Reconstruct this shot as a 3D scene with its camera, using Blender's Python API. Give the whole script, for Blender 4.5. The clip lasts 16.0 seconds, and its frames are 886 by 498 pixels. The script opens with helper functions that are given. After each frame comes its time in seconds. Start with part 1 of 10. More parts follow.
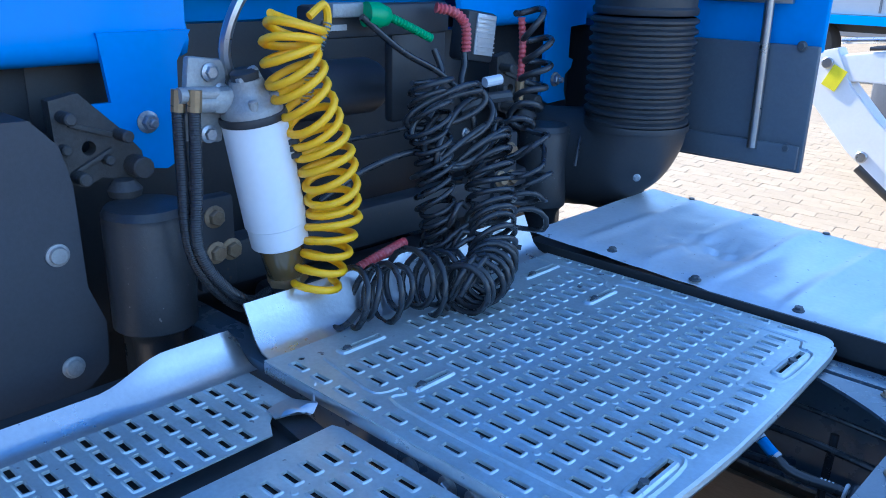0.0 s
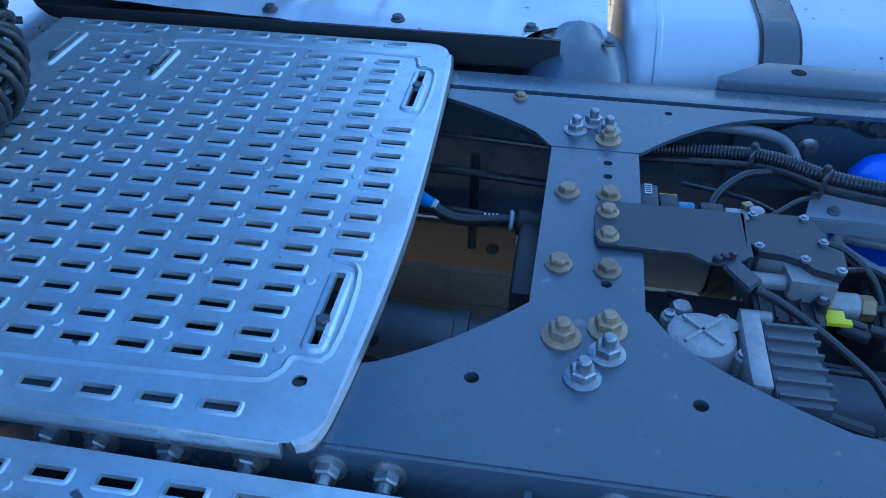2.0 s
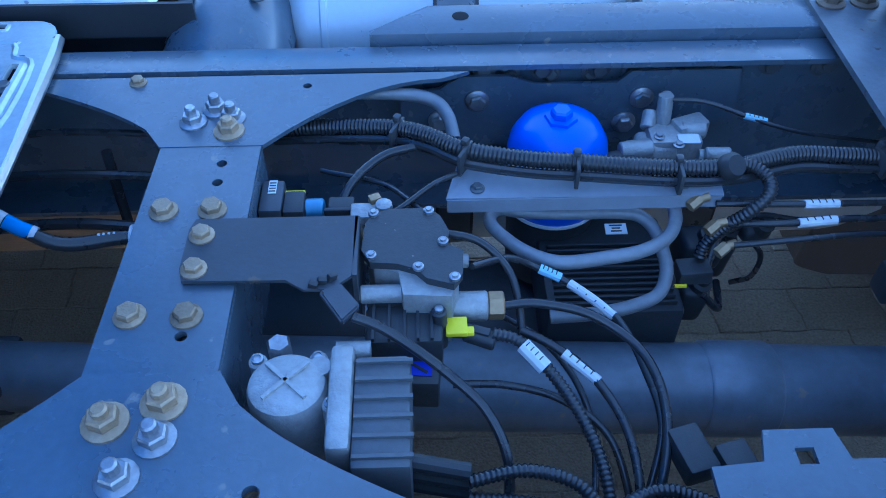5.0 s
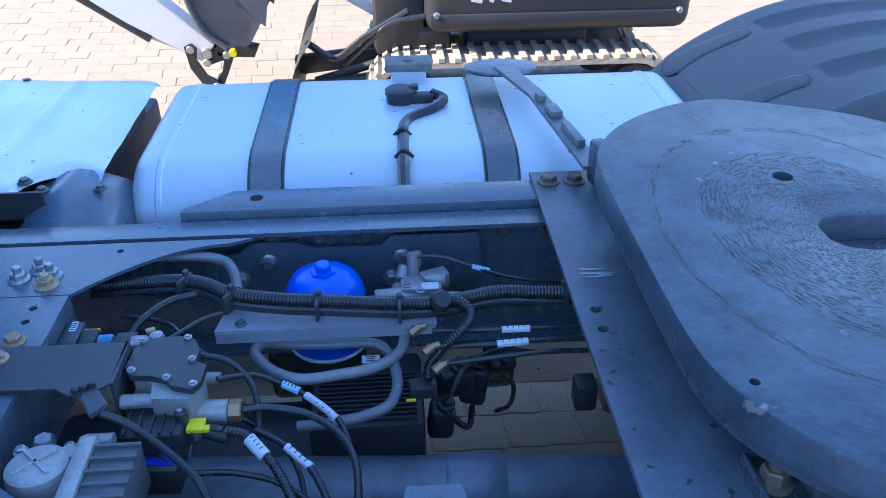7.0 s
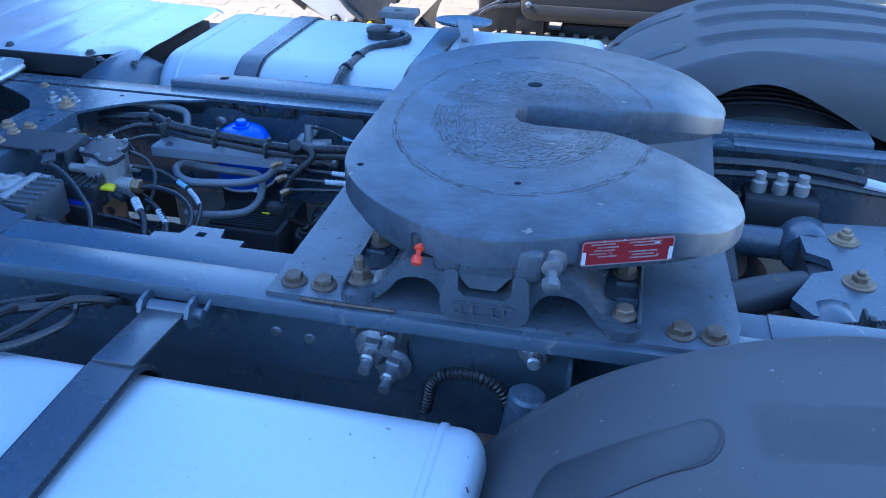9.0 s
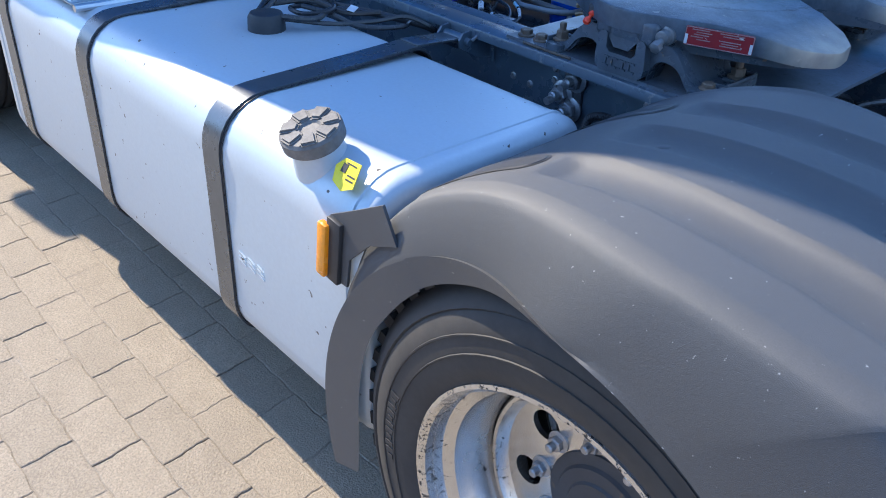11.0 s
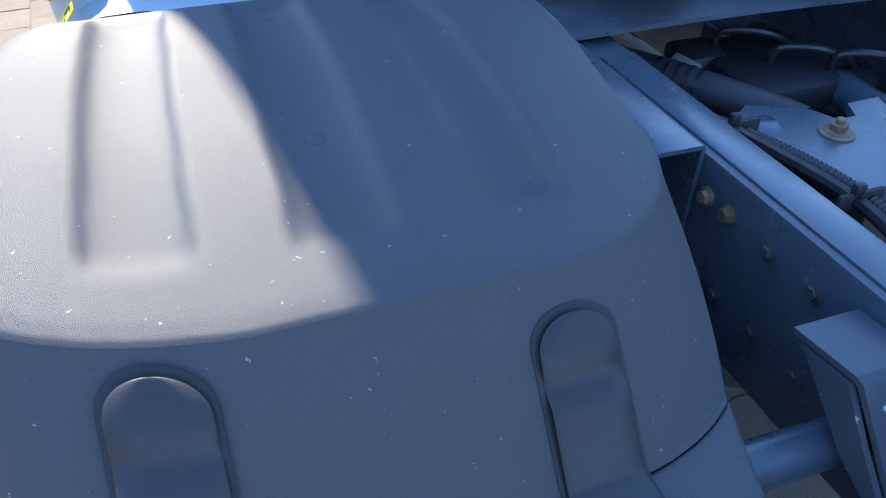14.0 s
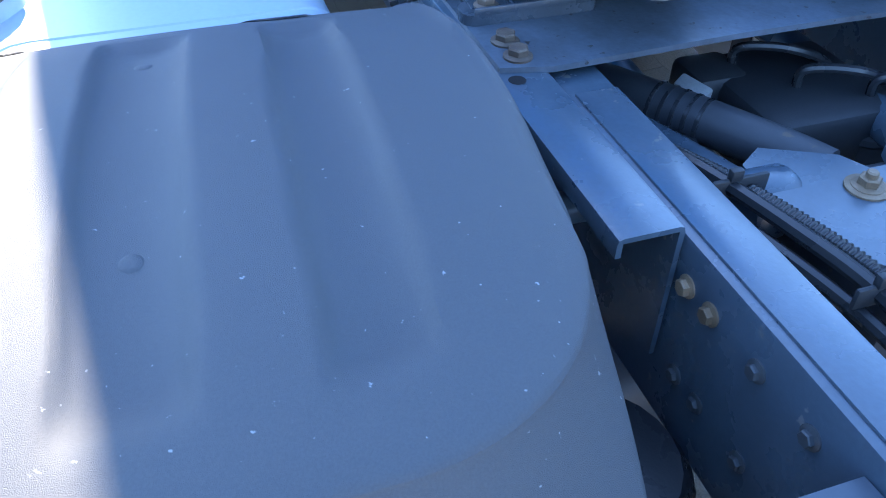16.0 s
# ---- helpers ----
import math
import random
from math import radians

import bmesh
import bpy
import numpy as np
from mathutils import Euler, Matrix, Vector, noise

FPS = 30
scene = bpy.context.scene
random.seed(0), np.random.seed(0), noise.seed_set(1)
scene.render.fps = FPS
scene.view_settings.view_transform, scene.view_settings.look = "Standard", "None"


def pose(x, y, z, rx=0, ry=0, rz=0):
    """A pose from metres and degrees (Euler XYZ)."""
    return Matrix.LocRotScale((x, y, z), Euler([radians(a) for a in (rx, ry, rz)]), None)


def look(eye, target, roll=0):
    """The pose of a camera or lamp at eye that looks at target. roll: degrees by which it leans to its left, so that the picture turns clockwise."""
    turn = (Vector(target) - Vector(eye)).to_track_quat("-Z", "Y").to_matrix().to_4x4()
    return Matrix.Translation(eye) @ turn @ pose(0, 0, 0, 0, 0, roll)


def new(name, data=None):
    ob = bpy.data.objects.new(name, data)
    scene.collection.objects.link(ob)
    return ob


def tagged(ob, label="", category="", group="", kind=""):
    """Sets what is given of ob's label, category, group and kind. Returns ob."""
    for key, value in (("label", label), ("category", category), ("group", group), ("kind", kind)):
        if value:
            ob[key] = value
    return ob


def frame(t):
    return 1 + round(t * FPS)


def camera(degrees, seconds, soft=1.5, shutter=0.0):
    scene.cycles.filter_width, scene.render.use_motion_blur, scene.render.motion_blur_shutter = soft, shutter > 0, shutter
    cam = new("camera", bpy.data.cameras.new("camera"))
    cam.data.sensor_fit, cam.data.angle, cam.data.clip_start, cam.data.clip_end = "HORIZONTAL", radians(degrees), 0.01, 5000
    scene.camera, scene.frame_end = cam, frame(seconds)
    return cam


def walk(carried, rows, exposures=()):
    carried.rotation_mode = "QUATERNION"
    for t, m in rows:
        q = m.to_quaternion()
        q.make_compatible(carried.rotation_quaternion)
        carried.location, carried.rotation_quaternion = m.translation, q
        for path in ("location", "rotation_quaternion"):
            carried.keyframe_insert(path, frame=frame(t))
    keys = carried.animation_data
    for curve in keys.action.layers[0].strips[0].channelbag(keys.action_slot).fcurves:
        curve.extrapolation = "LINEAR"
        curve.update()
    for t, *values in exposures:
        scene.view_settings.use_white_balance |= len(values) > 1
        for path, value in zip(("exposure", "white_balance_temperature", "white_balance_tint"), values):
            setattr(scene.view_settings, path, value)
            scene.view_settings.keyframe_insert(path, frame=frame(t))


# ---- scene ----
cam = camera(56.6, 16.0, soft=0.95)

PATH = [
    (0, (-0.808, -1.19, 1.697), (-2.093, 0.194, 1.041), 1.3),
    (0.5, (-1.005, -1.14, 1.667), (-1.976, 0.471, 0.985), 1.5),
    (1, (-1.094, -1.083, 1.64), (-1.74, 0.613, 0.799), 1.1),
    (1.5, (-1.094, -0.985, 1.625), (-1.584, 0.593, 0.498), 0.7),
    (2, (-1.046, -0.866, 1.605), (-1.297, 0.684, 0.365), 0.2),
    (2.5, (-1.007, -0.755, 1.602), (-1.049, 0.733, 0.266), -0.2),
    (3, (-0.978, -0.692, 1.648), (-0.992, 0.703, 0.216), 0.1),
    (3.5, (-0.915, -0.649, 1.641), (-0.927, 0.74, 0.202), -0.2),
    (4, (-0.834, -0.631, 1.636), (-0.838, 0.751, 0.191), -0.4),
    (4.2, (-0.8, -0.627, 1.632), (-0.805, 0.751, 0.182), -0.5),
    (6.3, (-0.604, -0.707, 1.635), (-0.464, 0.798, 0.325), 0.5),
    (6.5, (-0.56, -0.781, 1.671), (-0.434, 0.803, 0.456), -0.0),
    (7, (-0.415, -0.923, 1.72), (-0.296, 0.774, 0.668), -0.3),
    (7.5, (-0.146, -1.013, 1.717), (-0.049, 0.687, 0.669), -0.6),
    (8, (0.065, -1.101, 1.719), (0.14, 0.609, 0.684), -0.7),
    (8.5, (0.183, -1.317, 1.729), (0.14, 0.4, 0.706), 0.9),
    (9, (0.353, -1.464, 1.718), (-0.018, 0.217, 0.7), 0.7),
    (9.5, (0.531, -1.57, 1.666), (-0.158, 0.014, 0.657), 1.1),
    (10, (0.698, -1.705, 1.657), (-0.277, -0.279, 0.649), 1.3),
    (10.2, (0.802, -1.807, 1.656), (-0.281, -0.46, 0.649), 1.3),
    (12.3, (1.844, -2.037, 1.584), (0.555, -1.003, 0.457), 3.2),
    (12.5, (1.916, -1.889, 1.612), (0.6, -0.899, 0.476), 3.5),
    (13, (1.952, -1.567, 1.591), (0.579, -0.687, 0.433), 3.8),
    (13.5, (1.884, -1.291, 1.56), (0.43, -0.582, 0.384), 3.6),
    (14, (1.673, -1.115, 1.546), (0.229, -0.475, 0.319), 3.3),
    (14.5, (1.526, -1.032, 1.56), (0.092, -0.435, 0.3), 3.0),
    (15, (1.552, -0.971, 1.536), (0.114, -0.4, 0.269), 2.7),
    (15.5, (1.538, -0.922, 1.539), (0.096, -0.392, 0.258), 1.6),
    (16, (1.488, -0.875, 1.541), (0.051, -0.375, 0.243), 1.0),
]
walk(cam, [(t, look(eye, target, roll)) for t, eye, target, roll in PATH], exposures=[(0, 2.2, 5550, 6), (0.5, 1.92, 5500, 9), (1, 1.85, 5650, 9), (1.5, 1.8, 5380, 3), (2, 2.0, 5330, 2), (3, 2.35, 5330, 3), (4.2, 2.5, 5350, 3), (6.3, 2.7, 5350, 17), (7, 2.25, 5620, 11), (8, 2.3, 5530, 11), (9, 2.28, 5300, 9), (9.5, 2.05, 5330, 6), (10, 1.55, 5630, 8), (12.3, 1.6, 5750, 9), (13.2, 1.7, 5700, 9), (14.5, 1.8, 5650, 9), (15, 2.0, 5630, 9), (16, 2.65, 5600, 10)])

# ---- light ----
world = bpy.data.worlds.new("sky")
scene.world = world
world.use_nodes = True
wn = world.node_tree.nodes
sky = wn.new("ShaderNodeTexSky")
sky.sky_type = "NISHITA"
sky.sun_disc = False
SUN_EL, SUN_DIR = radians(38.5), (1.0, 0.105)
sky.sun_elevation = SUN_EL
# azimuth of the sun itself, clockwise from +y
sky.sun_rotation = math.atan2(-SUN_DIR[0], -SUN_DIR[1])
wn["Background"].inputs["Strength"].default_value = 0.14
sky.dust_density, sky.ozone_density = 0.25, 3.5
world.node_tree.links.new(sky.outputs[0], wn["Background"].inputs[0])
sun = new("sun", bpy.data.lights.new("sun", "SUN"))
sun.data.energy, sun.data.angle, sun.data.color = 3.35, radians(0.55), (1.0, 0.82, 0.60)
_d = Vector((SUN_DIR[0], SUN_DIR[1], 0)).normalized() * math.cos(SUN_EL) + Vector((0, 0, -math.sin(SUN_EL)))
sun.matrix_world = _d.to_track_quat("-Z", "Y").to_matrix().to_4x4()


# ---- materials ----
def mat(name, color, rough=0.5, metal=0.0, grain=0.08, gscale=60, stain=0.25, sscale=4, bump=0.1, bscale=120,
        stain_color=None, spots=0.0, spot_scale=40, spot_color=(0.02, 0.02, 0.02), coat=0.0, per_object=0.0, per_island=0.0, stretch=None, spec=0.5):
    """A surface with fine grain, large soft stains, optional specks and fine relief, in metres."""
    m = bpy.data.materials.new(name)
    m.use_nodes = True
    nt = m.node_tree
    N, L = nt.nodes, nt.links
    b = N["Principled BSDF"]
    geo = N.new("ShaderNodeNewGeometry")
    src = geo.outputs["Position"]
    if stretch:
        mp = N.new("ShaderNodeMapping")
        mp.inputs["Scale"].default_value = stretch
        L.new(src, mp.inputs["Vector"])
        src2 = mp.outputs[0]
    else:
        src2 = src
    n1 = N.new("ShaderNodeTexNoise")
    n1.inputs["Scale"].default_value, n1.inputs["Detail"].default_value = gscale, 6
    n2 = N.new("ShaderNodeTexNoise")
    n2.inputs["Scale"].default_value, n2.inputs["Detail"].default_value = sscale, 5
    n2.inputs["Roughness"].default_value = 0.65
    L.new(src2, n1.inputs["Vector"])
    L.new(src, n2.inputs["Vector"])
    ramp = N.new("ShaderNodeMapRange")
    ramp.inputs["From Min"].default_value, ramp.inputs["From Max"].default_value = 0.35, 0.7
    L.new(n2.outputs[0], ramp.inputs[0])
    sc = stain_color or tuple(c * 0.55 for c in color)
    mix = N.new("ShaderNodeMix")
    mix.data_type = "RGBA"
    mix.inputs[6].default_value, mix.inputs[7].default_value = (*color, 1), (*sc, 1)
    k = N.new("ShaderNodeMath")
    k.operation = "MULTIPLY"
    k.inputs[1].default_value = stain
    L.new(ramp.outputs[0], k.inputs[0])
    L.new(k.outputs[0], mix.inputs[0])
    col = mix.outputs[2]
    hv = N.new("ShaderNodeHueSaturation")
    v = N.new("ShaderNodeMapRange")
    v.inputs["To Min"].default_value, v.inputs["To Max"].default_value = 1 - grain * 2, 1 + grain * 2
    L.new(n1.outputs[0], v.inputs[0])
    vout = v.outputs[0]
    if per_object or per_island:
        oi = N.new("ShaderNodeObjectInfo") if per_object else geo
        per_object = per_object or per_island
        r = N.new("ShaderNodeMapRange")
        r.inputs["To Min"].default_value, r.inputs["To Max"].default_value = 1 - per_object, 1 + per_object
        L.new(oi.outputs["Random" if oi is not geo else "Random Per Island"], r.inputs[0])
        ml = N.new("ShaderNodeMath")
        ml.operation = "MULTIPLY"
        L.new(vout, ml.inputs[0]), L.new(r.outputs[0], ml.inputs[1])
        vout = ml.outputs[0]
    L.new(vout, hv.inputs["Value"])
    L.new(col, hv.inputs["Color"])
    col = hv.outputs[0]
    if spots:
        vo = N.new("ShaderNodeTexNoise")
        vo.inputs["Scale"].default_value, vo.inputs["Detail"].default_value = spot_scale, 3
        L.new(src, vo.inputs["Vector"])
        s = N.new("ShaderNodeMapRange")
        s.inputs["From Min"].default_value, s.inputs["From Max"].default_value = 0.72 - spots * 0.2, 0.76 - spots * 0.2
        L.new(vo.outputs[0], s.inputs[0])
        m2 = N.new("ShaderNodeMix")
        m2.data_type = "RGBA"
        m2.inputs[7].default_value = (*spot_color, 1)
        L.new(s.outputs[0], m2.inputs[0]), L.new(col, m2.inputs[6])
        col = m2.outputs[2]
    L.new(col, b.inputs["Base Color"])
    rr = N.new("ShaderNodeMapRange")
    rr.inputs["To Min"].default_value, rr.inputs["To Max"].default_value = max(rough - 0.12, 0.03), min(rough + 0.12, 1)
    L.new(n2.outputs[0], rr.inputs[0])
    L.new(rr.outputs[0], b.inputs["Roughness"])
    b.inputs["Metallic"].default_value = metal
    b.inputs["Coat Weight"].default_value = coat
    if bump:
        n3 = N.new("ShaderNodeTexNoise")
        n3.inputs["Scale"].default_value, n3.inputs["Detail"].default_value = bscale, 4
        L.new(src2, n3.inputs["Vector"])
        bp = N.new("ShaderNodeBump")
        bp.inputs["Strength"].default_value, bp.inputs["Distance"].default_value = bump, 0.004
        L.new(n3.outputs[0], bp.inputs["Height"])
        L.new(bp.outputs[0], b.inputs["Normal"])
    b.inputs["Specular IOR Level"].default_value = spec
    return m


M = {}
M["chassis"] = mat("chassis_paint", (0.080, 0.110, 0.145), 0.28, 0, 0.09, 130, 0.45, 7, 0.05, 160, (0.045, 0.060, 0.078), spots=0.14, spot_scale=38, spot_color=(0.19, 0.19, 0.185), spec=0.85)
# darker copy of the chassis paint, with underside shade put into its colour
M["chassis_dark"] = mat("shaded_chassis_paint", (0.05, 0.055, 0.065), 0.5, 0, 0.06, 80, 0.4, 6, 0.08, 140, (0.03, 0.03, 0.03), spots=0.15, spot_scale=35, spot_color=(0.1, 0.08, 0.06))
M["plate"] = mat("pressed_aluminium", (0.66, 0.73, 0.74), 0.40, 0.66, 0.07, 120, 0.6, 7, 0.06, 220, (0.36, 0.40, 0.40), spots=0.16, spot_scale=30, spot_color=(0.16, 0.16, 0.17))
M["plate_worn"] = mat("worn_aluminium_edge", (0.6, 0.61, 0.62), 0.3, 0.85, 0.05, 120, 0.2, 9)
M["deck"] = mat("dull_aluminium_cover", (0.70, 0.73, 0.76), 0.36, 0.35, 0.05, 90, 0.35, 6, 0.05, 90, (0.52, 0.54, 0.56), spots=0.1, spot_scale=50, spot_color=(0.3, 0.3, 0.31))
M["tank"] = mat("painted_aluminium_tank", (0.525, 0.59, 0.635), 0.38, 0.2, 0.03, 110, 0.2, 3, 0.03, 150, (0.6, 0.61, 0.62), spots=0.06, spot_scale=42, spot_color=(0.08, 0.07, 0.06))
M["strap"] = mat("dark_steel_strap", (0.14, 0.155, 0.17), 0.28, 0.6, 0.05, 100, 0.3, 8, 0.04)
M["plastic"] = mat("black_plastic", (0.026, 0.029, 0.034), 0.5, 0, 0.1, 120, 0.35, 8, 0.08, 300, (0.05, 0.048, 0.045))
M["plastic_box"] = mat("grey_black_plastic_cover", (0.052, 0.058, 0.070), 0.45, 0, 0.08, 120, 0.3, 4, 0.06, 300, (0.03, 0.03, 0.033))
M["rubber"] = mat("black_rubber_hose", (0.023, 0.025, 0.030), 0.27, 0, 0.1, 140, 0.4, 9, 0.05, 260, (0.05, 0.048, 0.045))
M["fender"] = mat("grained_fender_plastic", (0.058, 0.061, 0.066), 0.58, 0, 0.14, 500, 0.30, 3, 0.30, 1300, (0.072, 0.073, 0.074), spots=0.014, spot_scale=125, spot_color=(0.30, 0.30, 0.30), spec=0.8)
M["tyre"] = mat("tyre_rubber", (0.03, 0.03, 0.031), 0.7, 0, 0.1, 60, 0.6, 5, 0.12, 90, (0.075, 0.068, 0.06))
M["zinc"] = mat("zinc_bolt", (0.42, 0.43, 0.45), 0.38, 0.75, 0.15, 200, 0.6, 40, 0.1, 300, per_object=0.2)
M["brass_bolt"] = mat("yellow_passivated_bolt", (0.36, 0.265, 0.17), 0.48, 0.35, 0.12, 200, 0.6, 45, 0.15, 300, (0.18, 0.12, 0.07), per_object=0.25)
M["rusty_bolt"] = mat("rusty_bolt", (0.20, 0.155, 0.115), 0.55, 0.35, 0.15, 200, 0.7, 50, 0.25, 300, (0.09, 0.06, 0.045), per_object=0.25)
M["dark_bolt"] = mat("painted_bolt", (0.10, 0.11, 0.12), 0.45, 0.2, 0.1, 200, 0.4, 30, per_object=0.2)
M["cast"] = mat("cast_aluminium", (0.36, 0.365, 0.36), 0.5, 0.35, 0.12, 130, 0.5, 18, 0.3, 220, (0.22, 0.21, 0.2))
M["timber"] = mat("weathered_tan_board", (0.42, 0.31, 0.215), 0.7, 0, 0.12, 60, 0.5, 6, 0.1, 90, (0.29, 0.215, 0.15), stretch=(1, 8, 8))
# chassis paint lightened to make up for scant light between the rails
M["shaft"] = mat("lightened_dusty_shaft_paint", (0.17, 0.20, 0.24), 0.36, 0.1, 0.1, 60, 0.5, 9, 0.08, 120, (0.07, 0.075, 0.08), spots=0.2, spot_scale=30, spot_color=(0.24, 0.22, 0.19))
M["cast_pale"] = mat("pale_cast_lid", (0.40, 0.405, 0.40), 0.6, 0.15, 0.12, 120, 0.6, 22, 0.3, 200, (0.3, 0.29, 0.28))
M["fifth"] = None
M["iron"] = mat("painted_cast_iron", (0.082, 0.10, 0.122), 0.28, 0.1, 0.1, 90, 0.35, 9, 0.25, 200, (0.04, 0.042, 0.046), spots=0.1, spot_scale=40, spot_color=(0.16, 0.12, 0.09))
M["blue"] = mat("blue_cab_paint", (0.002, 0.25, 0.68), 0.34, 0, 0.03, 60, 0.25, 3, 0.02, 40, (0.002, 0.17, 0.50), spec=0.35)
M["blue_plastic"] = mat("blue_reservoir_paint", (0.012, 0.11, 0.72), 0.32, 0, 0.03, 80, 0.12, 12, 0.02)
M["yellow"] = mat("yellow_coil_hose", (1.0, 0.51, 0.004), 0.36, 0, 0.04, 100, 0.15, 12, 0.03, 200, (0.85, 0.5, 0.008))
M["green"] = mat("green_plug", (0.01, 0.34, 0.12), 0.4, 0, 0.05, 100, 0.2, 20)
M["red_hose"] = mat("red_kink_guard", (0.52, 0.05, 0.06), 0.45, 0, 0.1, 100, 0.3, 30, 0.1, 200, (0.7, 0.4, 0.38))
M["orange_red"] = mat("red_cap", (0.85, 0.07, 0.03), 0.4, 0, 0.03)
M["white_filter"] = mat("white_filter_paint", (0.78, 0.79, 0.8), 0.42, 0, 0.02, 80, 0.12, 6, 0.02)
M["label"] = mat("white_label", (0.62, 0.65, 0.68), 0.5, 0, 0.05, 90, 0.3, 30)
M["label_ink"] = mat("label_ink", (0.03, 0.03, 0.03), 0.5, 0, 0.05)
M["yellow_label"] = mat("yellow_label", (0.85, 0.72, 0.02), 0.45, 0, 0.04, 90, 0.2, 20)
M["red_label"] = mat("red_label", (0.27, 0.018, 0.025), 0.4, 0, 0.1, 60, 0.3, 30, spots=0.3, spot_scale=70, spot_color=(0.6, 0.55, 0.55))
M["cable_mark"] = mat("pale_blue_cable_sleeve", (0.35, 0.62, 0.78), 0.5, 0, 0.05)
M["grey_pipe"] = mat("grey_coolant_pipe", (0.21, 0.22, 0.235), 0.5, 0.2, 0.08, 100, 0.4, 14)
M["amber"] = mat("amber_lens", (0.95, 0.33, 0.01), 0.25, 0, 0.08, 200, 0.2, 60, 0.4, 300, coat=0.5)
M["lens_red"] = mat("red_lamp_lens", (0.58, 0.006, 0.008), 0.13, 0, 0.06, 150, 0.5, 14, 0.05, 260, (0.26, 0.002, 0.004), coat=0.4, spec=0.5)
M["lens_white"] = mat("clear_lamp_lens", (0.55, 0.52, 0.52), 0.2, 0, 0.06, 150, 0.2, 30, 0.3, 260, coat=0.8)
M["brass"] = mat("brass_fitting", (0.36, 0.25, 0.14), 0.42, 0.6, 0.08, 150, 0.4, 40)
M["bowl"] = mat("amber_filter_bowl", (0.16, 0.11, 0.05), 0.18, 0.1, 0.06, 120, 0.4, 30, coat=0.6)
M["cream"] = mat("white_machine_paint", (0.8, 0.8, 0.79), 0.35, 0, 0.02, 60, 0.15, 4)
M["machine_dark"] = mat("machine_dark_grey_paint", (0.035, 0.036, 0.038), 0.45, 0, 0.06, 60, 0.3, 5, 0.05)
M["track"] = mat("sandy_rubber_track", (0.46, 0.39, 0.30), 0.85, 0, 0.12, 40, 0.6, 12, 0.3, 60, (0.12, 0.1, 0.08))
M["steel"] = mat("bare_steel", (0.45, 0.46, 0.47), 0.3, 0.9, 0.06, 120, 0.4, 14)
M["panel_grey"] = mat("grey_fairing_plastic", (0.11, 0.13, 0.155), 0.5, 0, 0.06, 90, 0.3, 4)
M["lorry_grey"] = mat("lorry_bumper_paint", (0.10, 0.11, 0.13), 0.4, 0, 0.05, 50, 0.2, 3)
M["wall_pale"] = mat("pale_trailer_side", (0.46, 0.48, 0.5), 0.5, 0, 0.03, 20, 0.15, 1.5)
M["glass_lamp"] = mat("work_lamp_glass", (0.6, 0.6, 0.6), 0.2, 0.2, 0.05, 100, 0.2, 40)
M["paver"] = mat("concrete_paver", (0.305, 0.256, 0.192), 0.85, 0, 0.28, 150, 0.5, 11, 0.8, 190, (0.245, 0.205, 0.155), spots=0.12, spot_scale=90, spot_color=(0.14, 0.13, 0.12), per_object=0.06)
M["paver_field"] = mat("concrete_paver_field", (0.305, 0.256, 0.192), 0.85, 0, 0.28, 150, 0.5, 11, 0.8, 190, (0.245, 0.205, 0.155), spots=0.12, spot_scale=90, spot_color=(0.14, 0.13, 0.12), per_island=0.06)
M["sand"] = mat("paving_sand", (0.29, 0.245, 0.19), 0.95, 0, 0.2, 150, 0.5, 3, 0.4, 260)


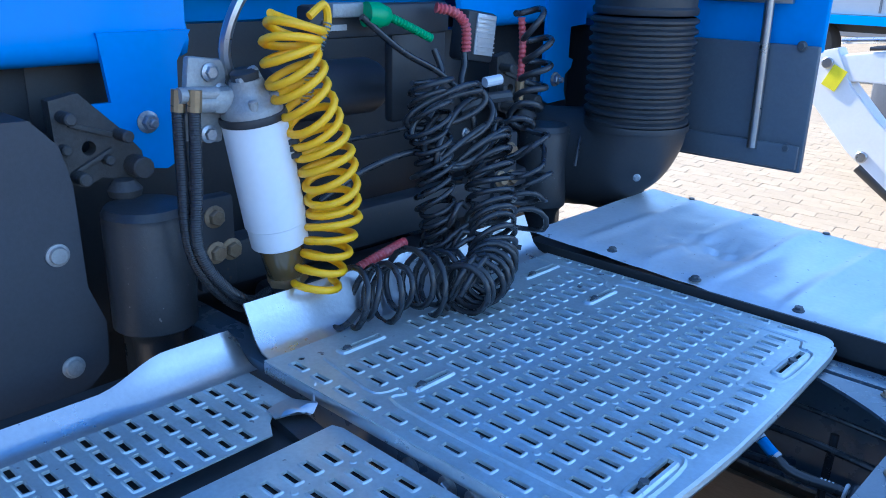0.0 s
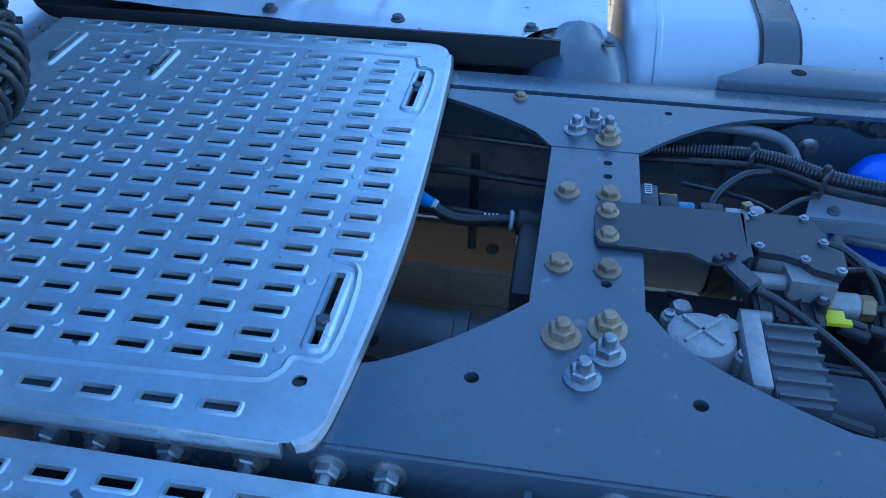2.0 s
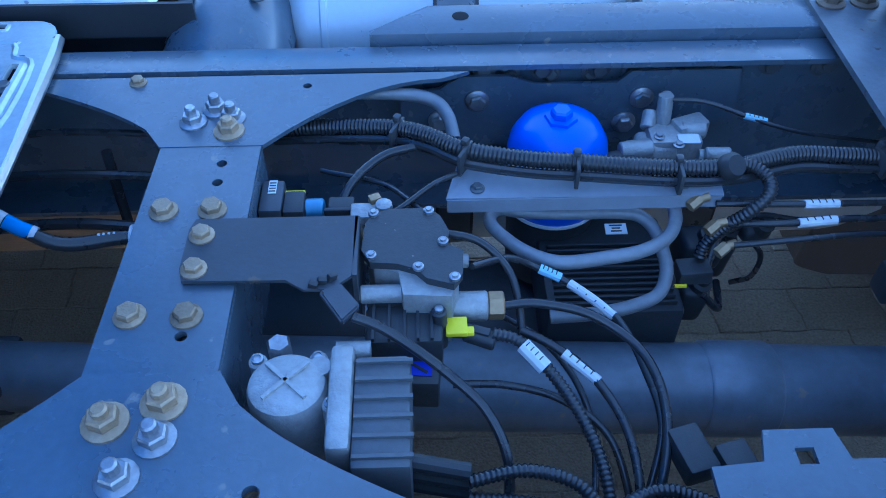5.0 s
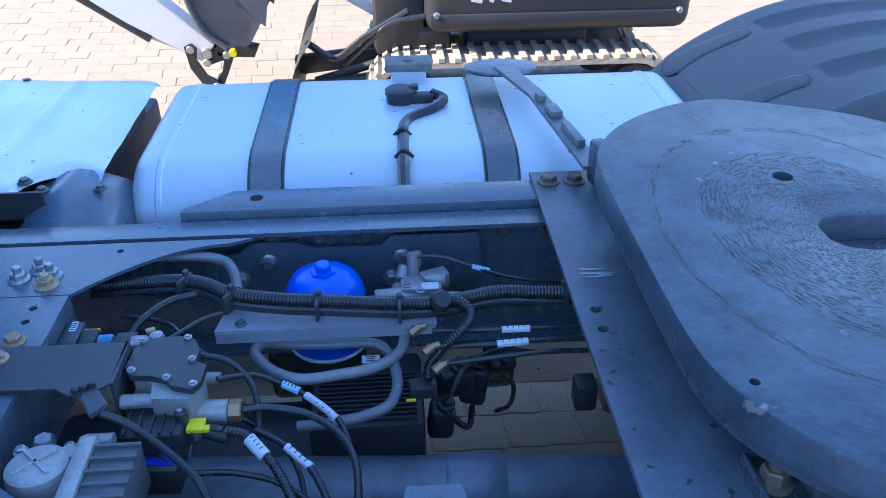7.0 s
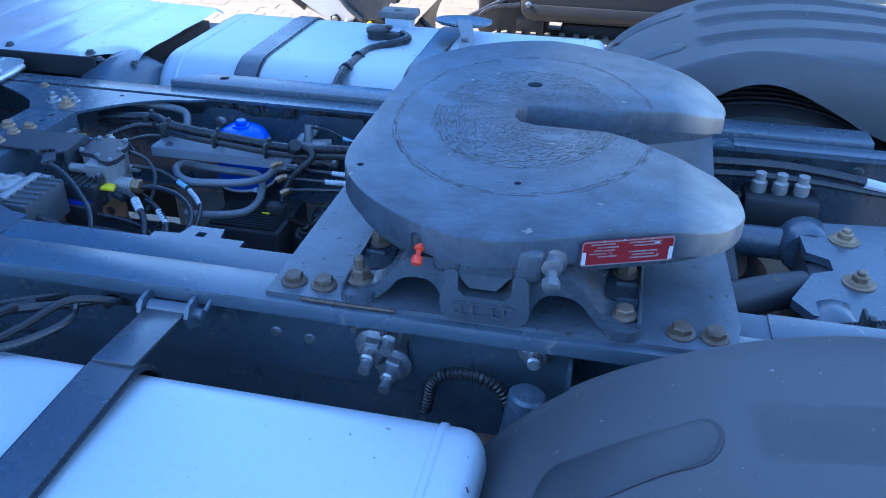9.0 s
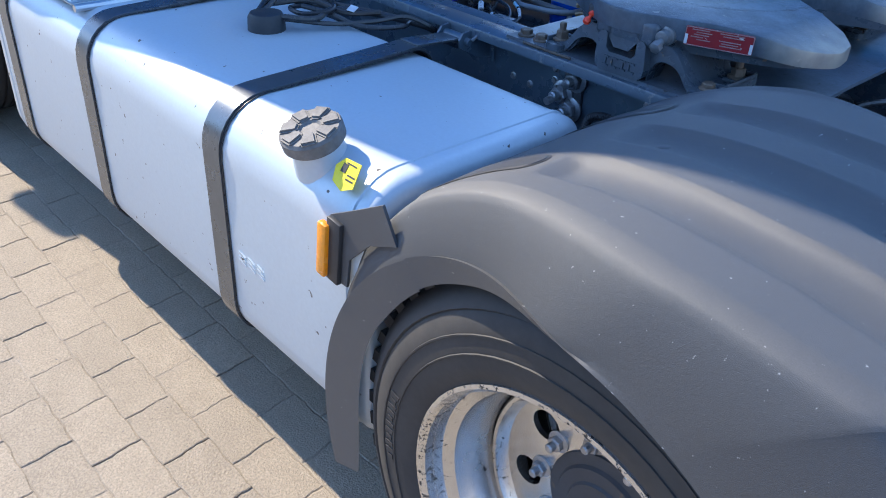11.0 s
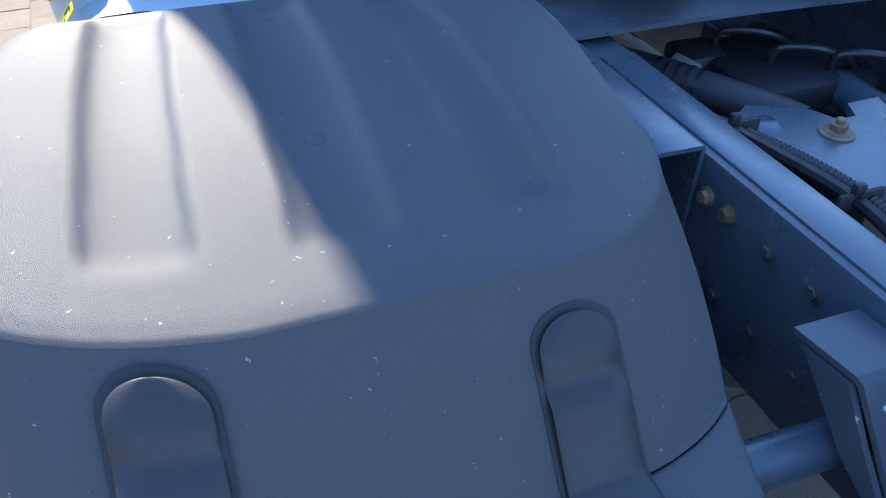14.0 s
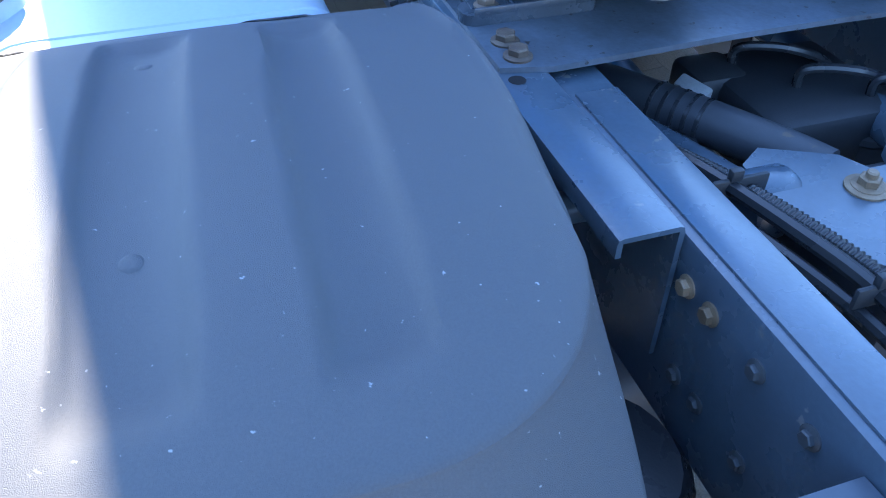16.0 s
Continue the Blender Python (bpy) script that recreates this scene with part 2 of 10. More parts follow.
def rim_material():
    """Galvanised steel with black mould and rust along both lips."""
    m = mat("galvanised_rim_steel", (0.66, 0.66, 0.65), 0.24, 0.9, 0.06, 70, 0.45, 7, 0.05, 90, (0.42, 0.40, 0.38), spots=0.03, spot_scale=34, spot_color=(0.06, 0.055, 0.05))
    N, L = m.node_tree.nodes, m.node_tree.links
    b = N["Principled BSDF"]
    geo = N.new("ShaderNodeNewGeometry")
    sub = N.new("ShaderNodeVectorMath")
    sub.operation = "SUBTRACT"
    sub.inputs[1].default_value = (0.730, 0.0, 0.492)
    L.new(geo.outputs["Position"], sub.inputs[0])
    flat = N.new("ShaderNodeVectorMath")
    flat.operation = "MULTIPLY"
    flat.inputs[1].default_value = (1.0, 0.0, 1.0)
    L.new(sub.outputs[0], flat.inputs[0])
    ln = N.new("ShaderNodeVectorMath")
    ln.operation = "LENGTH"
    L.new(flat.outputs[0], ln.inputs[0])
    band = N.new("ShaderNodeValToRGB")
    e = band.color_ramp.elements
    e[0].position, e[0].color = 0.0, (0, 0, 0, 1)
    e[1].position, e[1].color = 0.330, (0.8, 0.8, 0.8, 1)
    for p, c in ((0.226, 0.0), (0.236, 0.5), (0.246, 0.7), (0.251, 0.0), (0.276, 0.0), (0.288, 0.45), (0.300, 0.9), (0.310, 0.75)):
        q = e.new(p)
        q.color = (c, c, c, 1)
    L.new(ln.outputs["Value"], band.inputs[0])
    n = N.new("ShaderNodeTexNoise")
    n.inputs["Scale"].default_value, n.inputs["Detail"].default_value, n.inputs["Roughness"].default_value = 90, 6, 0.75
    L.new(geo.outputs["Position"], n.inputs["Vector"])
    add = N.new("ShaderNodeMath")
    add.operation = "MULTIPLY_ADD"
    add.inputs[1].default_value, add.inputs[2].default_value = 0.15, 0.0
    L.new(band.outputs[0], add.inputs[0])
    tot = N.new("ShaderNodeMath")
    tot.operation = "ADD"
    L.new(n.outputs[0], tot.inputs[0]), L.new(add.outputs[0], tot.inputs[1])
    cut = N.new("ShaderNodeMapRange")
    cut.inputs["From Min"].default_value, cut.inputs["From Max"].default_value = 0.675, 0.71
    L.new(tot.outputs[0], cut.inputs[0])
    mix = N.new("ShaderNodeMix")
    mix.data_type = "RGBA"
    mix.inputs[7].default_value = (0.035, 0.030, 0.026, 1)
    L.new(b.inputs["Base Color"].links[0].from_socket, mix.inputs[6]), L.new(cut.outputs[0], mix.inputs[0])
    L.new(mix.outputs[2], b.inputs["Base Color"])
    inv = N.new("ShaderNodeMath")
    inv.operation = "MULTIPLY_ADD"
    inv.inputs[1].default_value, inv.inputs[2].default_value = -0.85, 0.92
    L.new(cut.outputs[0], inv.inputs[0]), L.new(inv.outputs[0], b.inputs["Metallic"])
    return m


M["rim"] = rim_material()


def fifth_material():
    """Greased, scored top of the coupling: rings of scratches round the pin's seat."""
    m = mat("greased_coupling_steel", (0.092, 0.118, 0.150), 0.36, 0.2, 0.16, 90, 0.85, 13, 0.2, 120, (0.040, 0.050, 0.064), spots=0.12, spot_scale=26, spot_color=(0.24, 0.235, 0.22), stretch=(1.0, 2.2, 1.0))
    N, L = m.node_tree.nodes, m.node_tree.links
    b = N["Principled BSDF"]
    geo = N.new("ShaderNodeNewGeometry")
    sub = N.new("ShaderNodeVectorMath")
    sub.operation = "SUBTRACT"
    sub.inputs[1].default_value = (0.19, 0.0, 0)
    L.new(geo.outputs["Position"], sub.inputs[0])
    sep = N.new("ShaderNodeSeparateXYZ")
    L.new(sub.outputs[0], sep.inputs[0])
    flat = N.new("ShaderNodeCombineXYZ")
    # the worn field is longer across than along
    oval = N.new("ShaderNodeMath")
    oval.operation = "DIVIDE"
    oval.inputs[1].default_value = 0.70
    L.new(sep.outputs[0], oval.inputs[0])
    L.new(oval.outputs[0], flat.inputs[0]), L.new(sep.outputs[1], flat.inputs[1])
    ln = N.new("ShaderNodeVectorMath")
    ln.operation = "LENGTH"
    L.new(flat.outputs[0], ln.inputs[0])
    at = N.new("ShaderNodeMath")
    at.operation = "ARCTAN2"
    L.new(sep.outputs[1], at.inputs[0]), L.new(oval.outputs[0], at.inputs[1])
    polar = N.new("ShaderNodeCombineXYZ")
    sc = N.new("ShaderNodeMath")
    sc.operation = "MULTIPLY"
    sc.inputs[1].default_value = 230
    L.new(ln.outputs["Value"], sc.inputs[0])
    sa = N.new("ShaderNodeMath")
    sa.operation = "MULTIPLY"
    sa.inputs[1].default_value = 10.0
    L.new(at.outputs[0], sa.inputs[0])
    L.new(sc.outputs[0], polar.inputs[0]), L.new(sa.outputs[0], polar.inputs[1])
    n = N.new("ShaderNodeTexNoise")
    n.inputs["Scale"].default_value, n.inputs["Detail"].default_value, n.inputs["Roughness"].default_value = 1.0, 8, 0.72
    L.new(polar.outputs[0], n.inputs["Vector"])
    # ring masks: an inner scored disc and an outer worn ring
    ring = N.new("ShaderNodeValToRGB")
    e = ring.color_ramp.elements
    e[0].position, e[0].color = 0.0, (0.9, 0.9, 0.9, 1)
    e[1].position, e[1].color = 1.0, (0.05, 0.05, 0.05, 1)
    for p, c in ((0.10, 0.80), (0.225, 0.95), (0.240, 1.0), (0.247, 1.0), (0.251, 0.06), (0.335, 0.04), (0.339, 1.0), (0.346, 1.0), (0.350, 0.03)):
        q = e.new(p)
        q.color = (c, c, c, 1)
    L.new(ln.outputs["Value"], ring.inputs[0])
    cut = N.new("ShaderNodeMapRange")
    cut.inputs["From Min"].default_value, cut.inputs["From Max"].default_value = 0.52, 0.57
    L.new(n.outputs[0], cut.inputs[0])
    mul = N.new("ShaderNodeMath")
    mul.operation = "MULTIPLY"
    up = N.new("ShaderNodeSeparateXYZ")
    L.new(geo.outputs["True Normal"], up.inputs[0])
    flatk = N.new("ShaderNodeMath")
    flatk.operation = "GREATER_THAN"
    flatk.inputs[1].default_value = 0.9
    L.new(up.outputs[2], flatk.inputs[0])
    rk = N.new("ShaderNodeMath")
    rk.operation = "MULTIPLY"
    L.new(ring.outputs[0], rk.inputs[0]), L.new(flatk.outputs[0], rk.inputs[1])
    # patches where the grease has worn through
    pn = N.new("ShaderNodeTexNoise")
    pn.inputs["Scale"].default_value, pn.inputs["Detail"].default_value = 14, 4
    L.new(geo.outputs["Position"], pn.inputs["Vector"])
    pr = N.new("ShaderNodeMapRange")
    pr.inputs["From Min"].default_value, pr.inputs["From Max"].default_value = 0.33, 0.47
    L.new(pn.outputs[0], pr.inputs[0])
    rk2 = N.new("ShaderNodeMath")
    rk2.operation = "MULTIPLY"
    L.new(rk.outputs[0], rk2.inputs[0]), L.new(pr.outputs[0], rk2.inputs[1])
    L.new(cut.outputs[0], mul.inputs[0]), L.new(rk2.outputs[0], mul.inputs[1])
    mix = N.new("ShaderNodeMix")
    mix.data_type = "RGBA"
    mix.inputs[7].default_value = (0.012, 0.012, 0.013, 1)
    old = b.inputs["Base Color"].links[0].from_socket
    L.new(old, mix.inputs[6]), L.new(mul.outputs[0], mix.inputs[0])
    # bare, dusty ends of the ramps
    edge = N.new("ShaderNodeMapRange")
    edge.inputs["From Min"].default_value, edge.inputs["From Max"].default_value = 0.27, 0.345
    L.new(sep.outputs[0], edge.inputs[0])
    en = N.new("ShaderNodeTexNoise")
    en.inputs["Scale"].default_value, en.inputs["Detail"].default_value = 18, 6
    L.new(geo.outputs["Position"], en.inputs["Vector"])
    ek = N.new("ShaderNodeMath")
    ek.operation = "MULTIPLY"
    L.new(edge.outputs[0], ek.inputs[0]), L.new(en.outputs[0], ek.inputs[1])
    mx2 = N.new("ShaderNodeMix")
    mx2.data_type = "RGBA"
    mx2.inputs[7].default_value = (0.36, 0.33, 0.28, 1)
    ek2 = N.new("ShaderNodeMath")
    ek2.operation, ek2.use_clamp = "MULTIPLY", True
    ek2.inputs[1].default_value = 1.6
    L.new(ek.outputs[0], ek2.inputs[0])
    L.new(mix.outputs[2], mx2.inputs[6]), L.new(ek2.outputs[0], mx2.inputs[0])
    L.new(mx2.outputs[2], b.inputs["Base Color"])
    bp = N.new("ShaderNodeBump")
    bp.inputs["Strength"].default_value, bp.inputs["Distance"].default_value = 0.9, 0.004
    inv = N.new("ShaderNodeMath")
    inv.operation = "SUBTRACT"
    inv.inputs[0].default_value = 1
    L.new(mul.outputs[0], inv.inputs[1])
    L.new(inv.outputs[0], bp.inputs["Height"])
    L.new(bp.outputs[0], b.inputs["Normal"])
    return m


M["fifth"] = fifth_material()


# ---- mesh tools ----
def thing(name, at, label, category, group="", kind=""):
    ob = new(name)
    ob.matrix_basis = Matrix.Translation(at)
    ob.empty_display_size = 0.05
    return tagged(ob, label, category, group, kind)


def smooth_mesh(me, angle=35):
    for p in me.polygons:
        p.use_smooth = True
    me.set_sharp_from_angle(angle=radians(angle))


def mesh_of(name, bm, material, smooth=35):
    bmesh.ops.remove_doubles(bm, verts=bm.verts, dist=1e-5)
    bmesh.ops.recalc_face_normals(bm, faces=bm.faces)
    me = bpy.data.meshes.new(name)
    bm.to_mesh(me)
    bm.free()
    for m in (material if isinstance(material, (list, tuple)) else [material]):
        me.materials.append(M[m])
    if smooth:
        smooth_mesh(me, smooth)
    return me


def part(name, bm, material, parent=None, label="", smooth=35):
    """A bmesh in world metres as one mesh object under a thing or a part."""
    ob = new(name, mesh_of(name, bm, material, smooth))
    if parent is not None:
        ob.parent = parent
        if parent.type == "EMPTY":
            ob.matrix_parent_inverse = parent.matrix_basis.inverted()
    if label:
        tagged(ob, label)
    return ob


def place(name, me, m, parent):
    """An object on shared mesh data at the world pose m, under a parent built in world metres."""
    ob = new(name, me)
    ob.matrix_basis = m
    ob.parent = parent
    if parent.type == "EMPTY":
        ob.matrix_parent_inverse = parent.matrix_basis.inverted()
    return ob


def bm_new():
    return bmesh.new()


def box(bm, c, s, rot=None, bev=0.0, seg=2):
    r = bmesh.ops.create_cube(bm, size=1.0)
    vs = r["verts"]
    bmesh.ops.scale(bm, vec=s, verts=vs)
    if bev:
        es = list({e for v in vs for e in v.link_edges})
        g = bmesh.ops.bevel(bm, geom=es, offset=bev, segments=seg, affect="EDGES", profile=0.5)
        vs = list({v for f in g["faces"] for v in f.verts} | {v for v in vs if v.is_valid})
    if rot is not None:
        bmesh.ops.rotate(bm, cent=(0, 0, 0), matrix=rot, verts=vs)
    bmesh.ops.translate(bm, vec=c, verts=vs)
    return vs


def rotm(rx=0, ry=0, rz=0):
    return Euler([radians(a) for a in (rx, ry, rz)]).to_matrix()


def frame_of(d):
    d = Vector(d).normalized()
    u = d.orthogonal().normalized()
    return u, d.cross(u), d


def lathe(bm, prof, at, axis=(0, 0, 1), seg=24, caps=True):
    """Profile rows of (radius, height along the axis) turned round the axis."""
    u, v, d = frame_of(axis)
    at = Vector(at)
    rings = []
    for r, h in prof:
        rings.append([bm.verts.new(at + d * h + (u * math.cos(a) + v * math.sin(a)) * r) for a in [2 * math.pi * i / seg for i in range(seg)]])
    for A, B in zip(rings, rings[1:]):
        for i in range(seg):
            j = (i + 1) % seg
            bm.faces.new((A[i], A[j], B[j], B[i]))
    if caps:
        if prof[0][0] > 1e-4:
            bm.faces.new(list(reversed(rings[0])))
        if prof[-1][0] > 1e-4:
            bm.faces.new(rings[-1])


def cyl(bm, a, b, r, seg=16, bev=0.0):
    a, b = Vector(a), Vector(b)
    h = (b - a).length
    prof = [(r, 0), (r, h)] if not bev else [(r - bev, 0), (r, bev), (r, h - bev), (r - bev, h)]
    lathe(bm, prof, a, b - a, seg)


def curve_points(pts, n=8):
    """A smooth line through the points."""
    P = [Vector(p) for p in pts]
    if len(P) < 3:
        return P
    Q = [P[0] * 2 - P[1], *P, P[-1] * 2 - P[-2]]
    out = []
    for i in range(1, len(Q) - 2):
        a, b, c, d = Q[i - 1:i + 3]
        for k in range(n):
            t = k / n
            out.append(0.5 * ((2 * b) + (c - a) * t + (2 * a - 5 * b + 4 * c - d) * t * t + (3 * b - a - 3 * c + d) * t ** 3))
    out.append(P[-1])
    return out


def tube(bm, pts, r, seg=8, n=8, ribs=0.0, depth=0.18, smooth=True):
    """A hose along the points; ribs: the pitch of its corrugation."""
    P = curve_points(pts, n) if smooth else [Vector(p) for p in pts]
    if ribs:
        acc, line = [0.0], []
        for a, b in zip(P, P[1:]):
            acc.append(acc[-1] + (b - a).length)
        k, step = 0, ribs / 4
        total = int(acc[-1] / step)
        for i in range(total + 1):
            s = i * step
            while k < len(acc) - 2 and acc[k + 1] < s:
                k += 1
            w = (s - acc[k]) / max(acc[k + 1] - acc[k], 1e-9)
            line.append((P[k].lerp(P[k + 1], w), r * (1 - depth * (i % 4 in (2, 3)))))
    else:
        line = [(p, r) for p in P]
    rings, up = [], None
    for i, (p, rad) in enumerate(line):
        a = line[max(i - 1, 0)][0]
        b = line[min(i + 1, len(line) - 1)][0]
        d = (b - a)
        if d.length < 1e-9:
            d = Vector((0, 0, 1))
        d.normalize()
        if up is None:
            up = d.orthogonal().normalized()
        up = (up - d * up.dot(d))
        up = up.normalized() if up.length > 1e-6 else d.orthogonal().normalized()
        w = d.cross(up)
        rings.append([bm.verts.new(p + (up * math.cos(t) + w * math.sin(t)) * rad) for t in [2 * math.pi * j / seg for j in range(seg)]])
    for A, B in zip(rings, rings[1:]):
        for j in range(seg):
            k = (j + 1) % seg
            bm.faces.new((A[j], A[k], B[k], B[j]))
    bm.faces.new(list(reversed(rings[0])))
    bm.faces.new(rings[-1])


def coil_points(axis_pts, radius, turns, per=14, squash=1.0, phase=0.0, jitter=0.0, tilt=0.0):
    """Points of a spring wound round a smooth axis; radius may be a function of the way along."""
    A = curve_points(axis_pts, 24)
    n = int(turns * per)
    out, up = [], None
    for i in range(n + 1):
        f = i / n
        x = f * (len(A) - 1)
        k = min(int(x), len(A) - 2)
        p = A[k].lerp(A[k + 1], x - k)
        d = (A[k + 1] - A[k]).normalized()
        if up is None:
            up = d.orthogonal().normalized()
        up = (up - d * up.dot(d)).normalized()
        w = d.cross(up)
        a = phase + 2 * math.pi * turns * f
        rr = radius(f) if callable(radius) else radius
        rr *= 1 + jitter * noise.noise(Vector((f * 37 * 0.6, turns, 1.3)))
        lean = tilt * rr * math.cos(a + 2.2 * noise.noise(Vector((f * turns * 0.35, 7.7, turns))))
        out.append(p + (up * math.cos(a) + w * math.sin(a) * squash) * rr + d * lean + d * (jitter * 0.05 * noise.noise(Vector((f * 21, 4.1, turns)))))
    return out


def plate(bm, outline, holes, z0, z1, to=None, bev=0.0):
    """A flat sheet with holes, from z0 up to z1; to: a matrix that carries it elsewhere."""
    from mathutils import geometry
    loops = [outline, *holes]
    vs, faces, k = [], [], 0
    for lp in loops:
        faces.append(list(range(k, k + len(lp))))
        vs += [Vector(p) for p in lp]
        k += len(lp)
    V, E, F = geometry.delaunay_2d_cdt(vs, [], faces, 2, 1e-6)[:3]
    to = to or Matrix()
    top = [bm.verts.new(to @ Vector((p[0], p[1], z1))) for p in V]
    bot = [bm.verts.new(to @ Vector((p[0], p[1], z0))) for p in V]
    cnt = {}
    for f in F:
        for a, b in zip(f, f[1:] + f[:1]):
            cnt[(a, b)] = 1
    for f in F:
        bm.faces.new([top[i] for i in f])
        bm.faces.new([bot[i] for i in reversed(f)])
    for (a, b) in cnt:
        if (b, a) not in cnt:
            bm.faces.new((top[b], top[a], bot[a], bot[b]))


def rect(x0, y0, x1, y1, r=0.0, n=4):
    if not r:
        return [(x0, y0), (x1, y0), (x1, y1), (x0, y1)]
    out = []
    for cx, cy, a0 in ((x1 - r, y0 + r, -90), (x1 - r, y1 - r, 0), (x0 + r, y1 - r, 90), (x0 + r, y0 + r, 180)):
        for i in range(n + 1):
            a = radians(a0 + 90 * i / n)
            out.append((cx + r * math.cos(a), cy + r * math.sin(a)))
    return out


def ring2(cx, cy, r, n=14):
    return [(cx + r * math.cos(2 * math.pi * i / n), cy + r * math.sin(2 * math.pi * i / n)) for i in range(n)]


def rim_frame(bm, x0, y0, x1, y1, z, w=0.005, h=0.002):
    """The pressed-up lip round a slot, with rounded corners outside and a crisp cut inside."""
    def loop(d, zz, r):
        return [bm.verts.new((x, y, zz)) for x, y in rect(x0 - d, y0 - d, x1 + d, y1 + d, r, 2)]
    A, B, C, D = loop(w, z, w), loop(w * 0.62, z + h * 0.9, w * 0.7), loop(0.0008, z + h, 0.0014), loop(0.0, z - 0.003, 0.001)
    for P, Q in ((A, B), (B, C), (C, D)):
        for i in range(len(P)):
            j = (i + 1) % len(P)
            bm.faces.new((P[i], P[j], Q[j], Q[i]))


def hex_bolt_mesh(name, material, r=0.0125, flange=0.017, h=0.013, stud=0.0):
    """A hexagon head on a round flange, sitting at the origin and rising along z."""
    bm = bm_new()
    lathe(bm, [(flange, 0), (flange, 0.0025), (r * 1.05, 0.0045), (r * 0.9, 0.005)], (0, 0, 0), seg=16)
    lathe(bm, [(r, 0.0045), (r, h - 0.002), (r * 0.86, h)], (0, 0, 0), seg=6)
    if stud:
        lathe(bm, [(r * 0.55, h - 0.001), (r * 0.55, h + stud), (r * 0.4, h + stud + 0.002)], (0, 0, 0), seg=10)
    return mesh_of(name, bm, material, 30)


BOLT = hex_bolt_mesh("bolt", "brass_bolt")
BOLT_BIG = hex_bolt_mesh("bolt_large", "brass_bolt", 0.0145, 0.021, 0.016, 0.006)
NUT = hex_bolt_mesh("nut", "zinc", 0.0135, 0.019, 0.015, 0.010)
BOLT_RUSTY = hex_bolt_mesh("bolt_rusty", "rusty_bolt")
NUT_RUSTY = hex_bolt_mesh("nut_rusty", "rusty_bolt", 0.0135, 0.019, 0.020, 0.014)
BOLT_ZINC = hex_bolt_mesh("bolt_zinc", "zinc", 0.010, 0.014, 0.010)
BOLT_DARK = hex_bolt_mesh("bolt_dark", "dark_bolt", 0.011, 0.016, 0.011)


def fix(me, at, parent, normal=(0, 0, 1), spin=None, name="bolt", scale=1.0):
    spin = random.uniform(0, 60) if spin is None else spin
    q = Vector(normal).to_track_quat("Z", "Y").to_matrix().to_4x4()
    return place(name, me, Matrix.Translation(at) @ q @ pose(0, 0, 0, 0, 0, spin) @ Matrix.Scale(scale, 4), parent)



# ---- ground ----
def ground():
    bm = bm_new()
    s = 400
    vs = [bm.verts.new(p) for p in ((-s, -s, -0.0026), (s, -s, -0.0026), (s, s, -0.0026), (-s, s, -0.0026))]
    bm.faces.new(vs)
    return tagged(part("ground", bm, "sand"), "pale sand bed under the paved lorry yard", "ground", kind="structure")


ground()
PX, PY = 0.2215, 0.138


def wave(t):
    """The kinked cross joint of the interlocking pavers: flat, a short step, flat."""
    return 0.0055 * max(-1.0, min(1.0, (0.5 - t) * 5.5)) + 0.0012 * math.sin(t * 23.0)


def jog(u):
    """The uneven long joint, alike for neighbours half a paver apart."""
    return 0.0022 * math.sin(u * 4 * math.pi / PX) + 0.0008 * math.sin(u * 12 * math.pi / PX + 1.0)


def paver_outline(gap=0.0017):
    pts = []
    hx, hy = PX / 2 - gap, PY / 2 - 0.0012
    n, m = 8, 12
    for i in range(n):
        f = i / n
        pts.append((hx + wave(f), -hy + 2 * hy * f + jog(hx) * (1 if i == 0 else 0)))
    for i in range(m):
        x = hx - 2 * hx * i / m
        pts.append((x + (wave(1.0) if i == 0 else 0), hy + jog(x)))
    for i in range(n):
        f = 1 - i / n
        pts.append((-hx + wave(f), -hy + 2 * hy * f))
    for i in range(m):
        x = -hx + 2 * hx * i / m
        pts.append((x + (wave(0.0) if i == 0 else 0), -hy + jog(x)))
    return pts


def paver_verts(cx, cy, dz=0.0):
    o = paver_outline()
    inner = [(x * 0.972 + 0.0008 * math.sin(k * 2.7), y * 0.955 + 0.0008 * math.sin(k * 1.9)) for k, (x, y) in enumerate(o)]
    return ([(cx + x, cy + y, -0.007) for x, y in o] + [(cx + x, cy + y, dz - 0.0016 - 0.0005 * math.sin(k * 3.1)) for k, (x, y) in enumerate(o)]
            + [(cx + x, cy + y, dz) for x, y in inner])


def paver_faces(k, n):
    F = [[k + i, k + (i + 1) % n, k + n + (i + 1) % n, k + n + i] for i in range(n)]
    F += [[k + n + i, k + n + (i + 1) % n, k + 2 * n + (i + 1) % n, k + 2 * n + i] for i in range(n)]
    F.append([k + 2 * n + i for i in range(n)])
    return F


# ---- chassis frame ----
RT = 0.98
frame_thing = thing("chassis_frame", (0, 0, RT), "dark grey painted steel lorry chassis frame with bolted crossmembers", "chassis")


